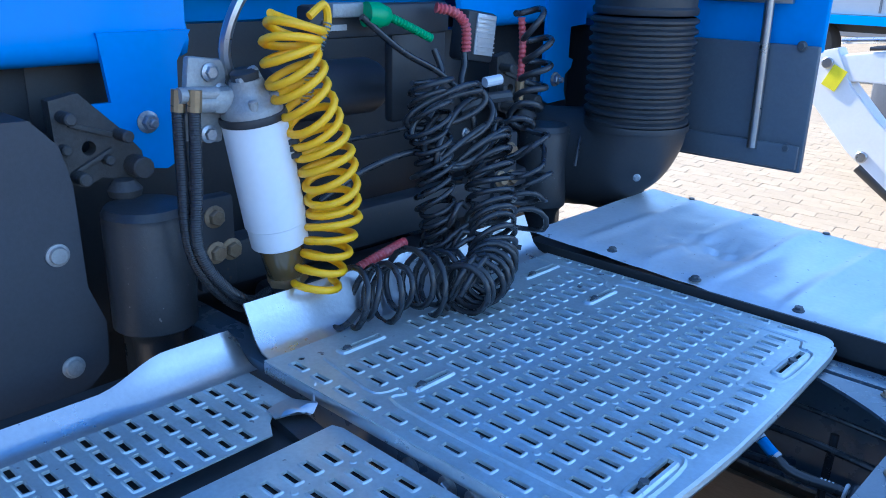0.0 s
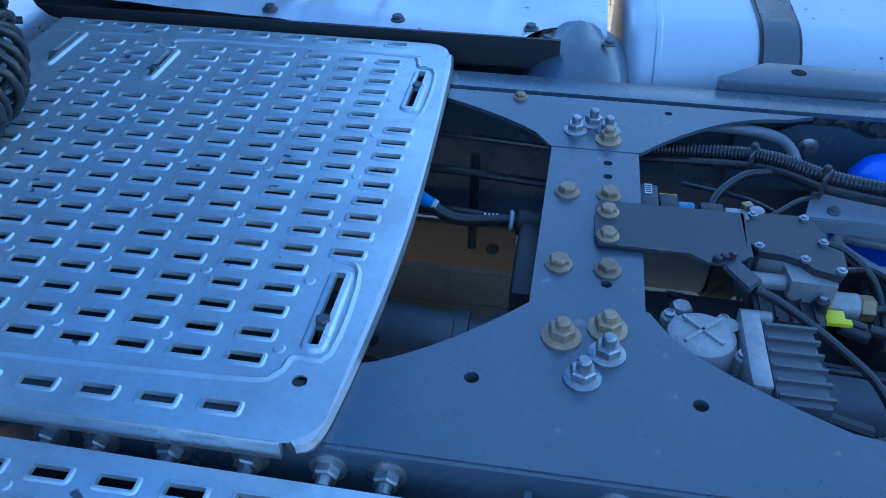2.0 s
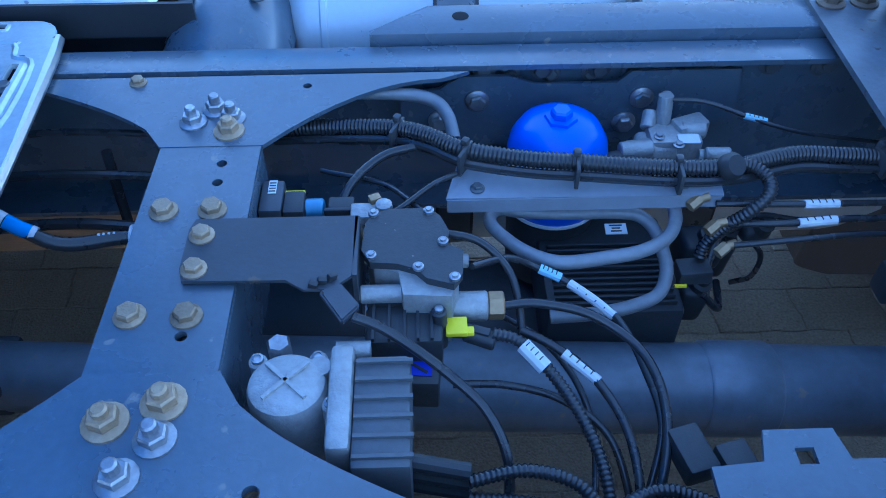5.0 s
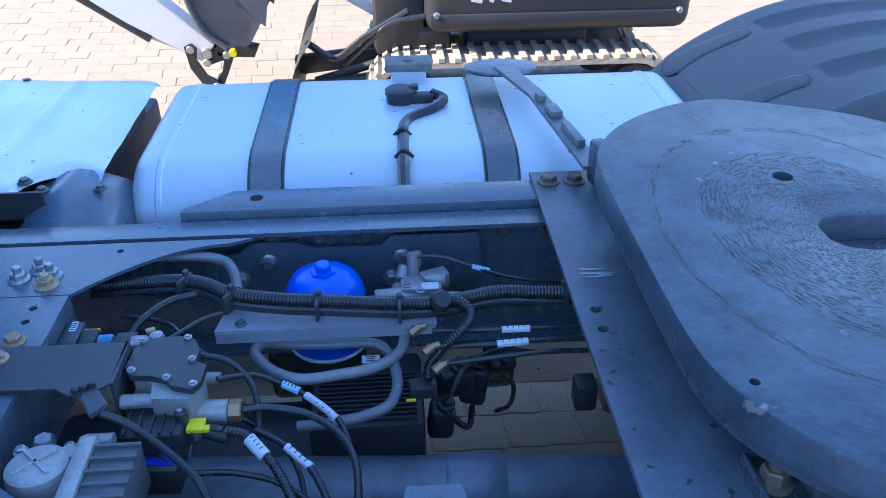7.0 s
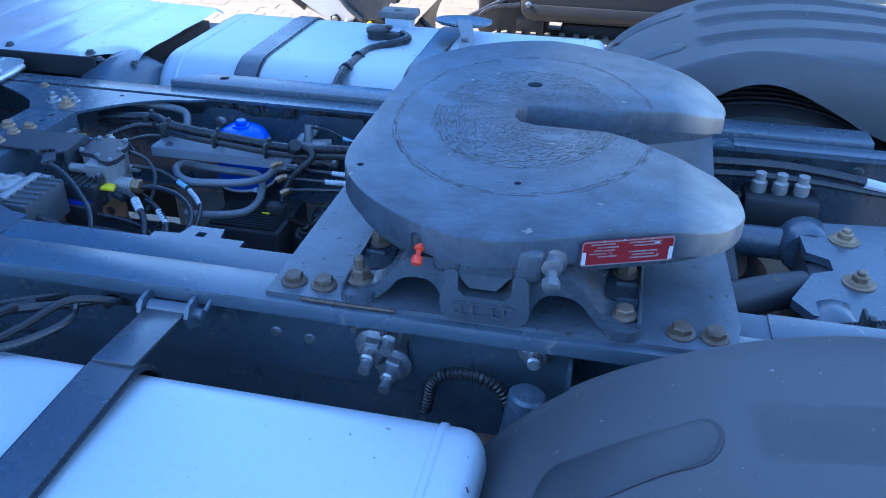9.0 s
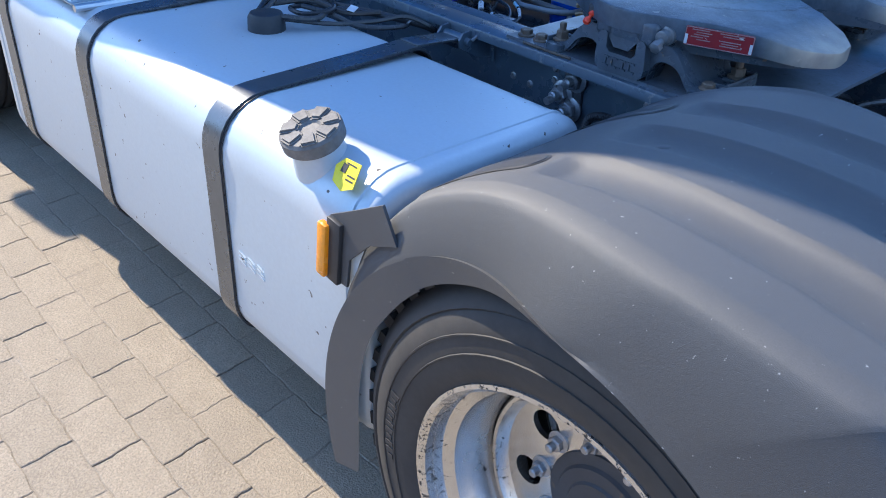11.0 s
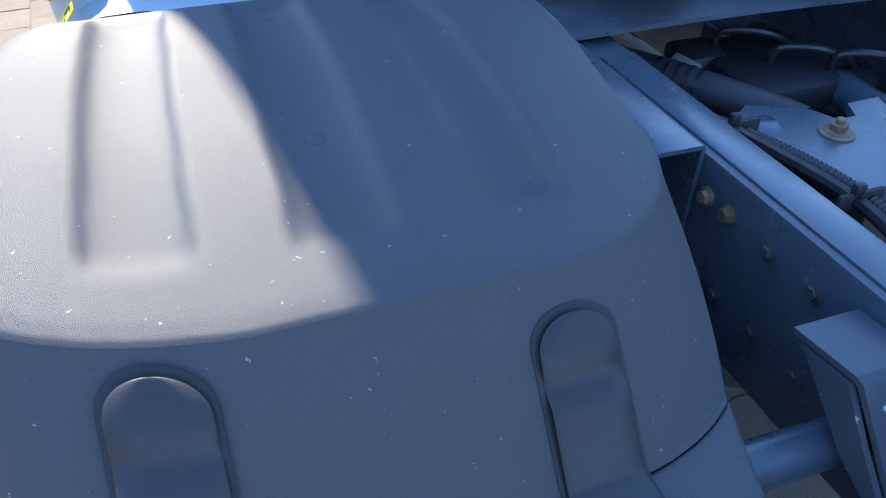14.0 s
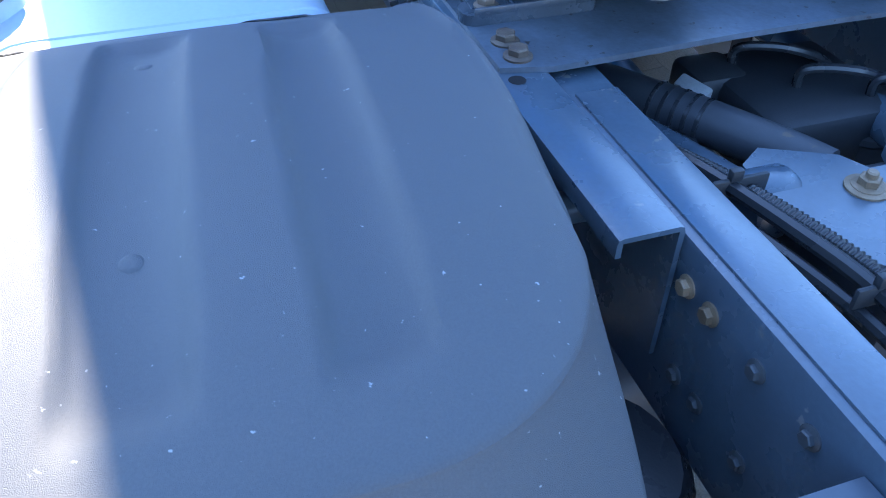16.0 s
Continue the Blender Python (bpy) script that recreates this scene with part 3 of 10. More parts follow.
def rail(s):
    bm = bm_new()
    # C section: web outside, flanges turned inwards
    y0, y1, h, t = (0.40, 0.325, 0.27, 0.008) if s < 0 else (0.408, 0.348, 0.27, 0.008)
    sec = [(y1, RT), (y0 - 0.008, RT), (y0 - 0.002, RT - 0.003), (y0, RT - 0.010), (y0, RT - h), (y1, RT - h), (y1, RT - h + t), (y0 - t, RT - h + t), (y0 - t, RT - t), (y1, RT - t)]
    A = [bm.verts.new((-3.4, s * y, z)) for y, z in sec]
    B = [bm.verts.new((2.05, s * y, z)) for y, z in sec]
    n = len(sec)
    for i in range(n):
        j = (i + 1) % n
        bm.faces.new((A[i], A[j], B[j], B[i]))
    bm.faces.new(A), bm.faces.new(B)
    ob = part("rail", bm, "chassis", frame_thing)
    # doubler strip along the top flange behind the coupling
    bm = bm_new()
    box(bm, (1.33, s * 0.357 if s < 0 else 0.376, RT + 0.002), (1.42, 0.064 if s < 0 else 0.05, 0.005), bev=0.0015)
    part("flange_doubler", bm, "chassis", ob)
    if s > 0:
        # bolt row inside the far web
        for x in (-0.655, -0.595, -0.535, -0.475, -0.415, -0.27, -0.13, -0.03):
            fix(BOLT_DARK, (x, y0 - t, RT - 0.048), ob, (0, -1, 0), scale=0.9)
    return ob


RAIL = {s: rail(s) for s in (-1, 1)}


def bracket(s):
    """Folded channel bolted outside the rail under the coupling plate, a little above the rail's top."""
    bm = bm_new()
    y0, y1, z = (0.404, 0.486, RT + 0.014) if s < 0 else (0.412, 0.494, RT + 0.014)
    r, t = 0.008, 0.007
    sec = [(y0, z - 0.20), (y0, z - r), (y0 + 0.002, z - 0.002), (y0 + r, z), (y1 - r, z), (y1 - 0.002, z - 0.002), (y1, z - r), (y1, z - 0.026),
           (y1 - t, z - 0.026), (y1 - t, z - t), (y0 + t, z - t), (y0 + t, z - 0.20)]
    xs0 = [-0.80 if y < y0 + 0.03 else -0.715 for y, _ in sec]
    A = [bm.verts.new((x, s * y, q)) for x, (y, q) in zip(xs0, sec)]
    B = [bm.verts.new((0.925, s * y, q)) for y, q in sec]
    n = len(sec)
    for i in range(n):
        j = (i + 1) % n
        bm.faces.new((A[i], A[j], B[j], B[i]))
    bm.faces.new(A), bm.faces.new(B)
    ch = part("side_channel", bm, "chassis", frame_thing)
    # black discs laid on the channel paint the bolt holes' dark insides
    for x in (-0.667, 0.580):
        bm = bm_new()
        lathe(bm, [(0.0125, 0.0004), (0.0105, 0.0008), (0.0, 0.0008)], (x, s * (y0 + y1) / 2 + (0.004 if s > 0 else -0.012), z), seg=18)
        part("bolt_hole", bm, "hole_dark", ch)
    return ch


M["hole_dark"] = mat("painted_hole_black", (0.008, 0.008, 0.009), 0.9, 0, 0.05)
for s in (-1, 1):
    bracket(s)


def crossmember():
    def arc(x0, y0, x1, y1, bulge, n=8):
        out = []
        for i in range(n + 1):
            f = i / n
            out.append((x0 + (x1 - x0) * f, y0 + (y1 - y0) * f ** bulge))
        return out
    near_l = arc(-1.26, -0.300, -1.056, -0.162, 1.55)
    near_r = arc(-0.927, -0.162, -0.74, -0.303, 0.62)
    far_r = arc(-0.70, 0.322, -0.928, 0.185, 1.9)
    far_l = arc(-1.057, 0.185, -1.25, 0.315, 0.62)
    # gusset plates on both rails and the strip between them
    bm = bm_new()
    holes = [ring2(-1.109, -0.291, 0.008), ring2(-0.881, -0.291, 0.008)]
    plate(bm, [(-1.30, -0.395), *[(-1.30, -0.31)], *near_l, *near_r, (-0.70, -0.31), (-0.70, -0.395)], holes, RT - 0.008, RT + 0.002)
    g1 = part("gusset", bm, "chassis", frame_thing)
    bm = bm_new()
    plate(bm, [(-0.66, 0.338), *far_r, *far_l, (-1.30, 0.338)], [ring2(-0.882, 0.311, 0.006)], RT - 0.008, RT - 0.002)
    g2 = part("gusset", bm, "chassis", frame_thing)
    bm = bm_new()
    holes = [ring2(-0.974, 0.152, 0.0065), ring2(-0.974, 0.117, 0.0065), ring2(-0.974, -0.115, 0.0065)]
    plate(bm, [(-1.061, -0.185), (-0.930, -0.185), (-0.930, 0.205), (-1.055, 0.205)], holes, RT - 0.012, RT - 0.003)
    box(bm, (-0.933, 0, RT - 0.08), (0.007, 0.37, 0.14))
    box(bm, (-1.049, 0, RT - 0.08), (0.007, 0.37, 0.14))
    strip = part("crossmember", bm, "chassis", frame_thing)
    for x, y in ((-1.028, 0.068), (-0.972, 0.068), (-1.031, -0.088), (-0.973, -0.09)):
        fix(BOLT, (x, y, RT - 0.003), strip)
    for me, x, y in ((NUT, -0.997, 0.259), (NUT, -1.023, 0.234), (NUT, -0.974, 0.240), (BOLT_BIG, -0.974, 0.214)):
        fix(me, (x, y, RT - 0.002), g2, scale=0.95)
    for me, x, y in ((BOLT_BIG, -1.022, -0.217), (BOLT_BIG, -0.973, -0.197), (NUT, -0.973, -0.236), (NUT, -0.998, -0.274)):
        fix(me, (x, y, RT + 0.002), g1, scale=1.05)
    fix(BOLT, (-1.114, 0.325, RT - 0.002), g2, scale=0.7)
    return strip


crossmember()

# rail side bolts, rivets and stubs
for x, z in ((-1.60, 0.94), (-1.52, 0.945), (-1.466, 0.946), (-1.39, 0.948), (-1.31, 0.95), (-1.232, 0.952), (-1.174, 0.953), (-0.961, 0.953), (-0.90, 0.955), (-0.838, 0.957)):
    fix(NUT, (x, -0.40, z), RAIL[-1], (0, -1, 0), name="nut")
for x in (0.947, 0.993, 1.076, 1.16, 1.25, 1.34, 1.45, 1.56, 1.68):
    fix(BOLT_DARK if x > 1.0 else BOLT, (x, -0.40, 0.924), RAIL[-1], (0, -1, 0), scale=0.85)
    fix(BOLT_DARK, (x + 0.02, -0.40, 0.80), RAIL[-1], (0, -1, 0), scale=0.8)
for i in range(16):
    fix(BOLT_DARK, (-0.72 + i * 0.085, 0.392, 0.945), RAIL[1], (0, -1, 0), scale=1.1, name="rivet")
for i in range(12):
    fix(BOLT_DARK, (0.70 + i * 0.1, 0.392, 0.93 - 0.05 * (i % 2)), RAIL[1], (0, -1, 0), scale=0.9, name="rivet")


PT = RT + 0.022


def carrier_plate():
    """Thick plate on both rails that carries the coupling."""
    t = thing("coupling_mounting_plate", (0.2, 0, RT), "dark grey steel mounting plate bolted across both rails", "mounting plate")
    bm = bm_new()
    outline = [(-0.15, -0.473), (0.555, -0.473), (0.572, -0.40), (0.560, -0.1), (0.560, 0.1), (0.572, 0.42), (0.555, 0.506), (-0.145, 0.506), (-0.148, 0.2), (-0.150, -0.2)]
    plate(bm, outline, [ring2(-0.121, 0.047, 0.008), ring2(-0.121, 0.0, 0.008)], PT - 0.009, PT)
    p = part("plate", bm, "mount", t)
    for k, (x, y, l, w) in enumerate(((-0.102, 0.155, 0.050, 0.007), (-0.096, 0.143, 0.066, 0.006), (-0.100, 0.133, 0.040, 0.004), (-0.085, 0.137, 0.030, 0.005))):
        bm = bm_new()
        plate(bm, [(x - l * 0.5, y), (x - l * 0.3, y + w * 0.5), (x + l * 0.1, y + w * 0.3), (x + l * 0.5, y + w * 0.05), (x + l * 0.25, y - w * 0.4), (x - l * 0.2, y - w * 0.5)], [], PT + 0.0002, PT + 0.0010)
        part("paint_splash", bm, "splash", p)
    for s in (-1, 1):
        for x in (-0.116, -0.066, 0.484, 0.532):
            fix(BOLT_RUSTY, (x, -0.437 if s < 0 else 0.461, PT), p, scale=1.25)
    bm = bm_new()
    tube(bm, [(-0.09, -0.475, PT - 0.004), (-0.02, -0.476, PT - 0.004), (0.06, -0.475, PT - 0.004)], 0.0035, 6, 6, ribs=0.006)
    part("weld_bead", bm, "rusty_bolt", t)
    return t


M["mount"] = mat("stained_mounting_plate", (0.125, 0.15, 0.185), 0.33, 0.05, 0.1, 110, 0.75, 8, 0.06, 160, (0.055, 0.06, 0.065), spots=0.30, spot_scale=48, spot_color=(0.045, 0.042, 0.04))
M["splash"] = mat("pale_paint_splash", (0.34, 0.36, 0.38), 0.5, 0, 0.1, 90, 0.4, 50)
M["dull_steel"] = mat("dull_grey_steel", (0.22, 0.23, 0.24), 0.45, 0.4, 0.1, 100, 0.5, 20, 0.1, 200)
carrier_plate()


def smooth01(u):
    return u * u * (3 - 2 * u)


def coupling():
    t = thing("fifth_wheel_coupling", (0.2, 0, PT), "greasy scored dark steel fifth wheel coupling with a throat slot", "coupling")
    rim = curve_points([(x, y, 0) for x, y in ((-0.092, 0.10), (-0.090, 0.20), (-0.082, 0.265), (-0.060, 0.322), (-0.020, 0.378), (0.03, 0.424), (0.09, 0.462), (0.14, 0.482), (0.185, 0.490), (0.23, 0.482), (0.28, 0.463), (0.33, 0.440),
                                               (0.39, 0.413), (0.46, 0.383), (0.515, 0.350), (0.550, 0.303), (0.572, 0.24), (0.565, 0.175))], 3)
    half = [(p.x, p.y) for p in rim] + [(0.53, 0.14), (0.46, 0.105), (0.385, 0.068), (0.34, 0.048), (0.215, 0.047), (0.185, 0.038), (0.170, 0.018)]
    outline = half + [(x, -y) for x, y in reversed(half)]
    TOP = 1.150

    def zt(x, y):
        # the ramps fall towards the rear
        f = max(0.0, (x - 0.36) / 0.22)
        return TOP - 0.045 * f * f
    bm = bm_new()
    holes = [ring2(0.183, 0.166, 0.016), ring2(-0.046, -0.292, 0.006), ring2(0.215, -0.30, 0.006)]
    plate(bm, outline, holes, TOP - 0.045, TOP)
    # more vertices for the ramps
    for v in bm.verts:
        f = zt(v.co.x, v.co.y) - TOP
        v.co.z += f * (1.0 if v.co.z > TOP - 0.02 else 0.7)
    bmesh.ops.recalc_face_normals(bm, faces=bm.faces)
    edges = [e for e in bm.edges if len(e.link_faces) == 2 and e.calc_face_angle(0) > 1.0 and (e.verts[0].co.z + e.verts[1].co.z) / 2 > TOP - 0.05 + (-0.0 if e.verts[0].co.x < 0.4 else -0.06)
             and abs(e.verts[0].co.z - e.verts[1].co.z) < 0.02 and e.link_faces[0].normal.z + e.link_faces[1].normal.z > 0.5
             and all(min((Vector((v.co.x, v.co.y)) - Vector(o)).length for o in outline) < 0.002 for v in e.verts)]
    bmesh.ops.bevel(bm, geom=edges, offset=0.005, segments=2, affect="EDGES", profile=0.5)
    part("top_plate", bm, "fifth", t, "greasy scored top plate with curved scratch rings", smooth=28)
    # skirt ribs below the plate
    bm = bm_new()
    pts = [(x * 0.955 + 0.009, y * 0.955) for x, y in outline]
    plate(bm, pts, [], TOP - 0.075, TOP - 0.046)
    part("skirt", bm, "iron", t)
    to = Matrix(((1, 0, 0, 0), (0, 0, -1, 0), (0, 1, 0, 0), (0, 0, 0, 1)))

    def soften(bm, off):
        bmesh.ops.bevel(bm, geom=[e for e in bm.edges if len(e.link_faces) == 2 and e.calc_face_angle(0) > 1.2 and abs(e.verts[0].co.y - e.verts[1].co.y) < 1e-4], offset=off, segments=2, affect="EDGES")
    for s in (-1, 1):
        bm = bm_new()
        box(bm, (0.198, s * 0.444, TOP - 0.044), (0.084, 0.062, 0.062), bev=0.010)
        pad = part("pivot_pad", bm, "iron", t)
        bm = bm_new()
        foot = [(0.156, PT + 0.096), (0.150, PT + 0.086), (0.174, PT + 0.056), (0.214, PT + 0.056), (0.238, PT + 0.086), (0.232, PT + 0.096)]
        plate(bm, foot, [], 0.405 if s < 0 else -0.474, 0.474 if s < 0 else -0.405, to=to)
        soften(bm, 0.003)
        part("pivot_foot", bm, "iron", pad)
        for x in (0.141, 0.257):
            bm = bm_new()
            box(bm, (x, s * 0.446, TOP - 0.044), (0.046, 0.064, 0.056), bev=0.012, seg=3)
            part("skirt_lug", bm, "iron", t)
        # dark block paints the shaded pocket round the grease point
        bm = bm_new()
        box(bm, (0.100, s * 0.446, TOP - 0.034), (0.042, 0.040, 0.036), rot=rotm(0, 0, -s * 24), bev=0.008, seg=3)
        part("grease_pocket", bm, "plastic", t)
        # saddle bearing: arms that arch from the feet to the yoke
        bm = bm_new()
        top1 = curve_points([(0.135, 0, PT + 0.088), (0.110, 0, PT + 0.090), (0.085, 0, PT + 0.086), (0.062, 0, PT + 0.070), (0.042, 0, PT + 0.044), (0.022, 0, PT + 0.024), (-0.004, 0, PT + 0.018)], 4)
        low1 = curve_points([(-0.004, 0, PT), (0.022, 0, PT + 0.001), (0.040, 0, PT + 0.018), (0.056, 0, PT + 0.038), (0.076, 0, PT + 0.050), (0.104, 0, PT + 0.051), (0.120, 0, PT + 0.040), (0.130, 0, PT + 0.018), (0.135, 0, PT)], 4)
        left = [(p.x, p.z) for p in top1 + low1]
        right = [(0.396 - x, z) for x, z in reversed(left)]
        y0, y1 = (0.405, 0.458) if s < 0 else (-0.458, -0.405)
        plate(bm, left, [], y0, y1, to=to)
        soften(bm, 0.006)
        bear = part("saddle_bearing", bm, "iron", t, smooth=50)
        bm = bm_new()
        plate(bm, right, [], y0, y1, to=to)
        soften(bm, 0.006)
        part("saddle_arm", bm, "iron", bear, smooth=50)
        bm = bm_new()
        hy = [(0.148, 0.0), (0.134, 0.010), (0.131, 0.028), (0.135, 0.080), (0.141, 0.088), (0.153, 0.089), (0.158, 0.084), (0.159, 0.054), (0.168, 0.045)]
        yoke = [(x, PT + z) for x, z in hy] + [(0.396 - x, PT + z) for x, z in reversed(hy)]
        y0, y1 = (0.398, 0.480) if s < 0 else (-0.480, -0.398)
        plate(bm, yoke, [], y0, y1, to=to)
        soften(bm, 0.006)
        part("yoke", bm, "iron", bear, smooth=50)
        # long feet with raised rims, and sloping webs from them up to the arms
        for x, k in ((-0.0025, 1), (0.3985, -1)):
            bm = bm_new()
            plate(bm, rect(x - 0.027, s * 0.367 - 0.110, x + 0.027, s * 0.367 + 0.110, 0.020, 4), [], PT, PT + 0.016)
            bmesh.ops.bevel(bm, geom=[e for e in bm.edges if len(e.link_faces) == 2 and e.calc_face_angle(0) > 1.2 and e.verts[0].co.z > PT + 0.015 and e.verts[1].co.z > PT + 0.015], offset=0.004, segments=2, affect="EDGES")
            ft = part("foot", bm, "iron", bear, smooth=40)
            bm = bm_new()
            rows = []
            for i in range(9):
                u = i / 8
                xx, zz = x + k * (0.016 + 0.074 * u), PT + 0.012 + 0.078 * smooth01(u) ** 1.15
                rows.append([bm.verts.new((xx, s * yy, zz - dz)) for yy, dz in ((0.266, 0.030), (0.272, 0.006), (0.282, 0.0), (0.36, 0.002), (0.42, 0.0), (0.448, 0.004))])
            for A, B in zip(rows, rows[1:]):
                for j in range(5):
                    bm.faces.new((A[j], A[j + 1], B[j + 1], B[j]))
            bmesh.ops.recalc_face_normals(bm, faces=bm.faces)
            bmesh.ops.solidify(bm, geom=bm.faces[:], thickness=0.010)
            part("web", bm, "iron", bear, smooth=60)
            bm = bm_new()
            box(bm, (x - k * 0.0235, s * 0.367, PT + 0.020), (0.006, 0.19, 0.014), bev=0.0028)
            for yy in (0.350, 0.395):
                box(bm, (x - k * 0.004, s * yy, PT + 0.018), (0.036, 0.007, 0.010), bev=0.0028)
            box(bm, (x, s * 0.270, PT + 0.019), (0.040, 0.007, 0.012), bev=0.0028)
            part("foot_rim", bm, "iron", ft)
        for i in range(4):
            x = 0.163 + i * 0.0235
            bm = bm_new()
            box(bm, (x, s * 0.4815, PT + 0.034), (0.017, 0.004, 0.004))
            box(bm, (x, s * 0.4815, PT + 0.015), (0.017, 0.004, 0.004))
            box(bm, (x - 0.0065 * (i % 2), s * 0.4815, PT + 0.0245), (0.0045, 0.004, 0.016))
            part("cast_mark", bm, "iron", bear)
        for x, y, me in ((-0.006, 0.433, NUT_RUSTY), (-0.008, 0.312, NUT_RUSTY), (0.400, 0.435, BOLT_RUSTY), (0.399, 0.315, NUT_RUSTY)):
            fix(me, (x, s * y, PT + 0.018), bear, scale=1.15)
    # grease bolt, red cap, rating plate on the near side
    bm = bm_new()
    lathe(bm, [(0.021, -0.012), (0.021, 0.006), (0.016, 0.008), (0.015, 0.022), (0.010, 0.024)], (0.290, -0.452, 1.110), (0.05, -1, -0.10), 18)
    lathe(bm, [(0.0085, 0.018), (0.0085, 0.040)], (0.290, -0.452, 1.110), (0.08, -1, -0.42), 12)
    lathe(bm, [(0.009, 0.036), (0.0135, 0.037), (0.0135, 0.050), (0.010, 0.052)], (0.290, -0.452, 1.110), (0.08, -1, -0.42), 6)
    part("adjusting_bolt", bm, "dull_steel", t)
    bm = bm_new()
    lathe(bm, [(0.008, -0.006), (0.008, 0.004), (0.0042, 0.006), (0.0042, 0.013), (0.0078, 0.015), (0.0092, 0.021), (0.0072, 0.027), (0.0, 0.029)], (0.098, -0.466, 1.112), (0, -1, -0.8), 14)
    part("grease_cap", bm, "orange_red", t, "small bright red grease cap")
    a, b = Vector((0.328, -0.4465, 1.1215)), Vector((0.456, -0.3905, 1.1190))
    ux = (b - a).normalized()
    nrm = ux.cross(Vector((0, 0, 1))).normalized()
    uz = nrm.cross(ux).normalized()
    if uz.z < 0:
        uz = -uz
    if nrm.y > 0:
        nrm = -nrm
    tm = Matrix((( ux.x, uz.x, nrm.x, a.x), (ux.y, uz.y, nrm.y, a.y), (ux.z, uz.z, nrm.z, a.z), (0, 0, 0, 1)))
    w = (b - a).length
    bm = bm_new()
    plate(bm, rect(0, -0.020, w, 0.020, 0.004), [], 0, 0.002, to=tm)
    rp = part("rating_plate", bm, "red_label", t, "scuffed red rating plate with worn pale writing")
    rng = random.Random(31)
    for yy in (0.0145, 0.0095, 0.0045, -0.0005, -0.0055, -0.0105):
        for x0, x1 in ((0.012, 0.058), (0.068, 0.122)):
            if rng.random() < 0.85:
                bm = bm_new()
                q0, q1 = x0 + rng.uniform(0, 0.014), x1 - rng.uniform(0, 0.022)
                plate(bm, rect(q0, yy - 0.0010, q1, yy + 0.0010), [], 0.0022, 0.003, to=tm)
                part("plate_bar", bm, "faded_print", rp)
    bm = bm_new()
    plate(bm, rect(0.0004, -0.0196, w - 0.0004, 0.0196, 0.004), [rect(0.0022, -0.0178, w - 0.0022, 0.0178, 0.003)], 0.0022, 0.0028, to=tm)
    part("plate_border", bm, "faded_print", rp)
    for x in (0.004, w - 0.004):
        bm = bm_new()
        plate(bm, rect(x - 0.003, -0.017, x + 0.003, 0.003), [], 0.0022, 0.003, to=tm)
        part("plate_bar", bm, "label", rp)
    # release lever towards the far side
    bm = bm_new()
    plate(bm, [(-0.058, 0.43), (-0.022, 0.43), (-0.062, 0.80), (-0.112, 1.0), (-0.155, 0.99), (-0.100, 0.80)], [], 1.040, 1.048)
    bar = part("release_bar", bm, "dull_steel", t, "dull grey steel release bar")
    for x, y, w, l in ((-0.052, 0.56, 0.018, 0.10), (-0.068, 0.68, 0.026, 0.05), (-0.082, 0.76, 0.020, 0.03)):
        bm = bm_new()
        box(bm, (x, y, 1.056), (w, l, 0.018), rot=rotm(0, 0, 8), bev=0.004)
        part("link_piece", bm, "dull_steel", bar)
    bm = bm_new()
    box(bm, (-0.030, 0.425, 1.055), (0.030, 0.050, 0.085), rot=rotm(0, 0, 12), bev=0.008)
    part("lever_lug", bm, "iron", bar)
    bm = bm_new()
    box(bm, (-0.064, 0.52, 1.040), (0.008, 0.010, 0.010), bev=0.002)
    part("red_tag", bm, "orange_red", bar)
    bm = bm_new()
    lathe(bm, [(0.060, 1.026), (0.080, 1.030), (0.090, 1.036), (0.088, 1.041), (0.060, 1.043)], (-0.137, 1.012, 0), (0, 0, 1), 28)
    for v in bm.verts:
        v.co.y = 1.012 + (v.co.y - 1.012) * 0.62
    part("pull_plate", bm, "chassis", bar)
    # lock jaw inside the throat
    bm = bm_new()
    box(bm, (0.29, 0, TOP - 0.062), (0.22, 0.10, 0.03), bev=0.004)
    part("lock_jaw", bm, "iron", t)
    return t


M["faded_print"] = mat("worn_print", (0.34, 0.26, 0.26), 0.5, 0, 0.2, 150, 0.7, 60, 0.1, 200, (0.2, 0.05, 0.05))
coupling()


# ---- walkway plates ----
def slot_grid(xs, ys, lx, ly, skip=None):
    out = []
    for x in xs:
        for y in ys:
            if skip and skip(x, y):
                continue
            out.append((x - lx / 2, y - ly / 2, x + lx / 2, y + ly / 2))
    return out


def perforated(name, outline, slots, long_slots, z, t, label, extra=None, dimples=()):
    bm = bm_new()
    def grown(q, w):
        return rect(q[0] - w, q[1] - w, q[2] + w, q[3] + w, w, 2)
    holes = [grown(q, 0.0055) for q in slots] + [grown(q, 0.010) for q in long_slots]
    round_ones = [ring2(x, y, 0.0072, 10) for x, y in dimples]
    plate(bm, outline, holes + round_ones + (extra or []), z - 0.003, z)
    for q in slots:
        rim_frame(bm, *q, z, 0.0055, 0.0024)
    for q in long_slots:
        rim_frame(bm, *q, z, 0.010, 0.0045)
    for ring in round_ones:
        a = [bm.verts.new((x, y, z)) for x, y in ring]
        cx, cy = sum(p[0] for p in ring) / 10, sum(p[1] for p in ring) / 10
        b = [bm.verts.new((cx + (x - cx) * 0.7, cy + (y - cy) * 0.7, z + 0.0014)) for x, y in ring]
        for i in range(10):
            bm.faces.new((a[i], a[(i + 1) % 10], b[(i + 1) % 10], b[i]))
        bm.faces.new(b)
    return part(name, bm, "plate", t, label, smooth=25)


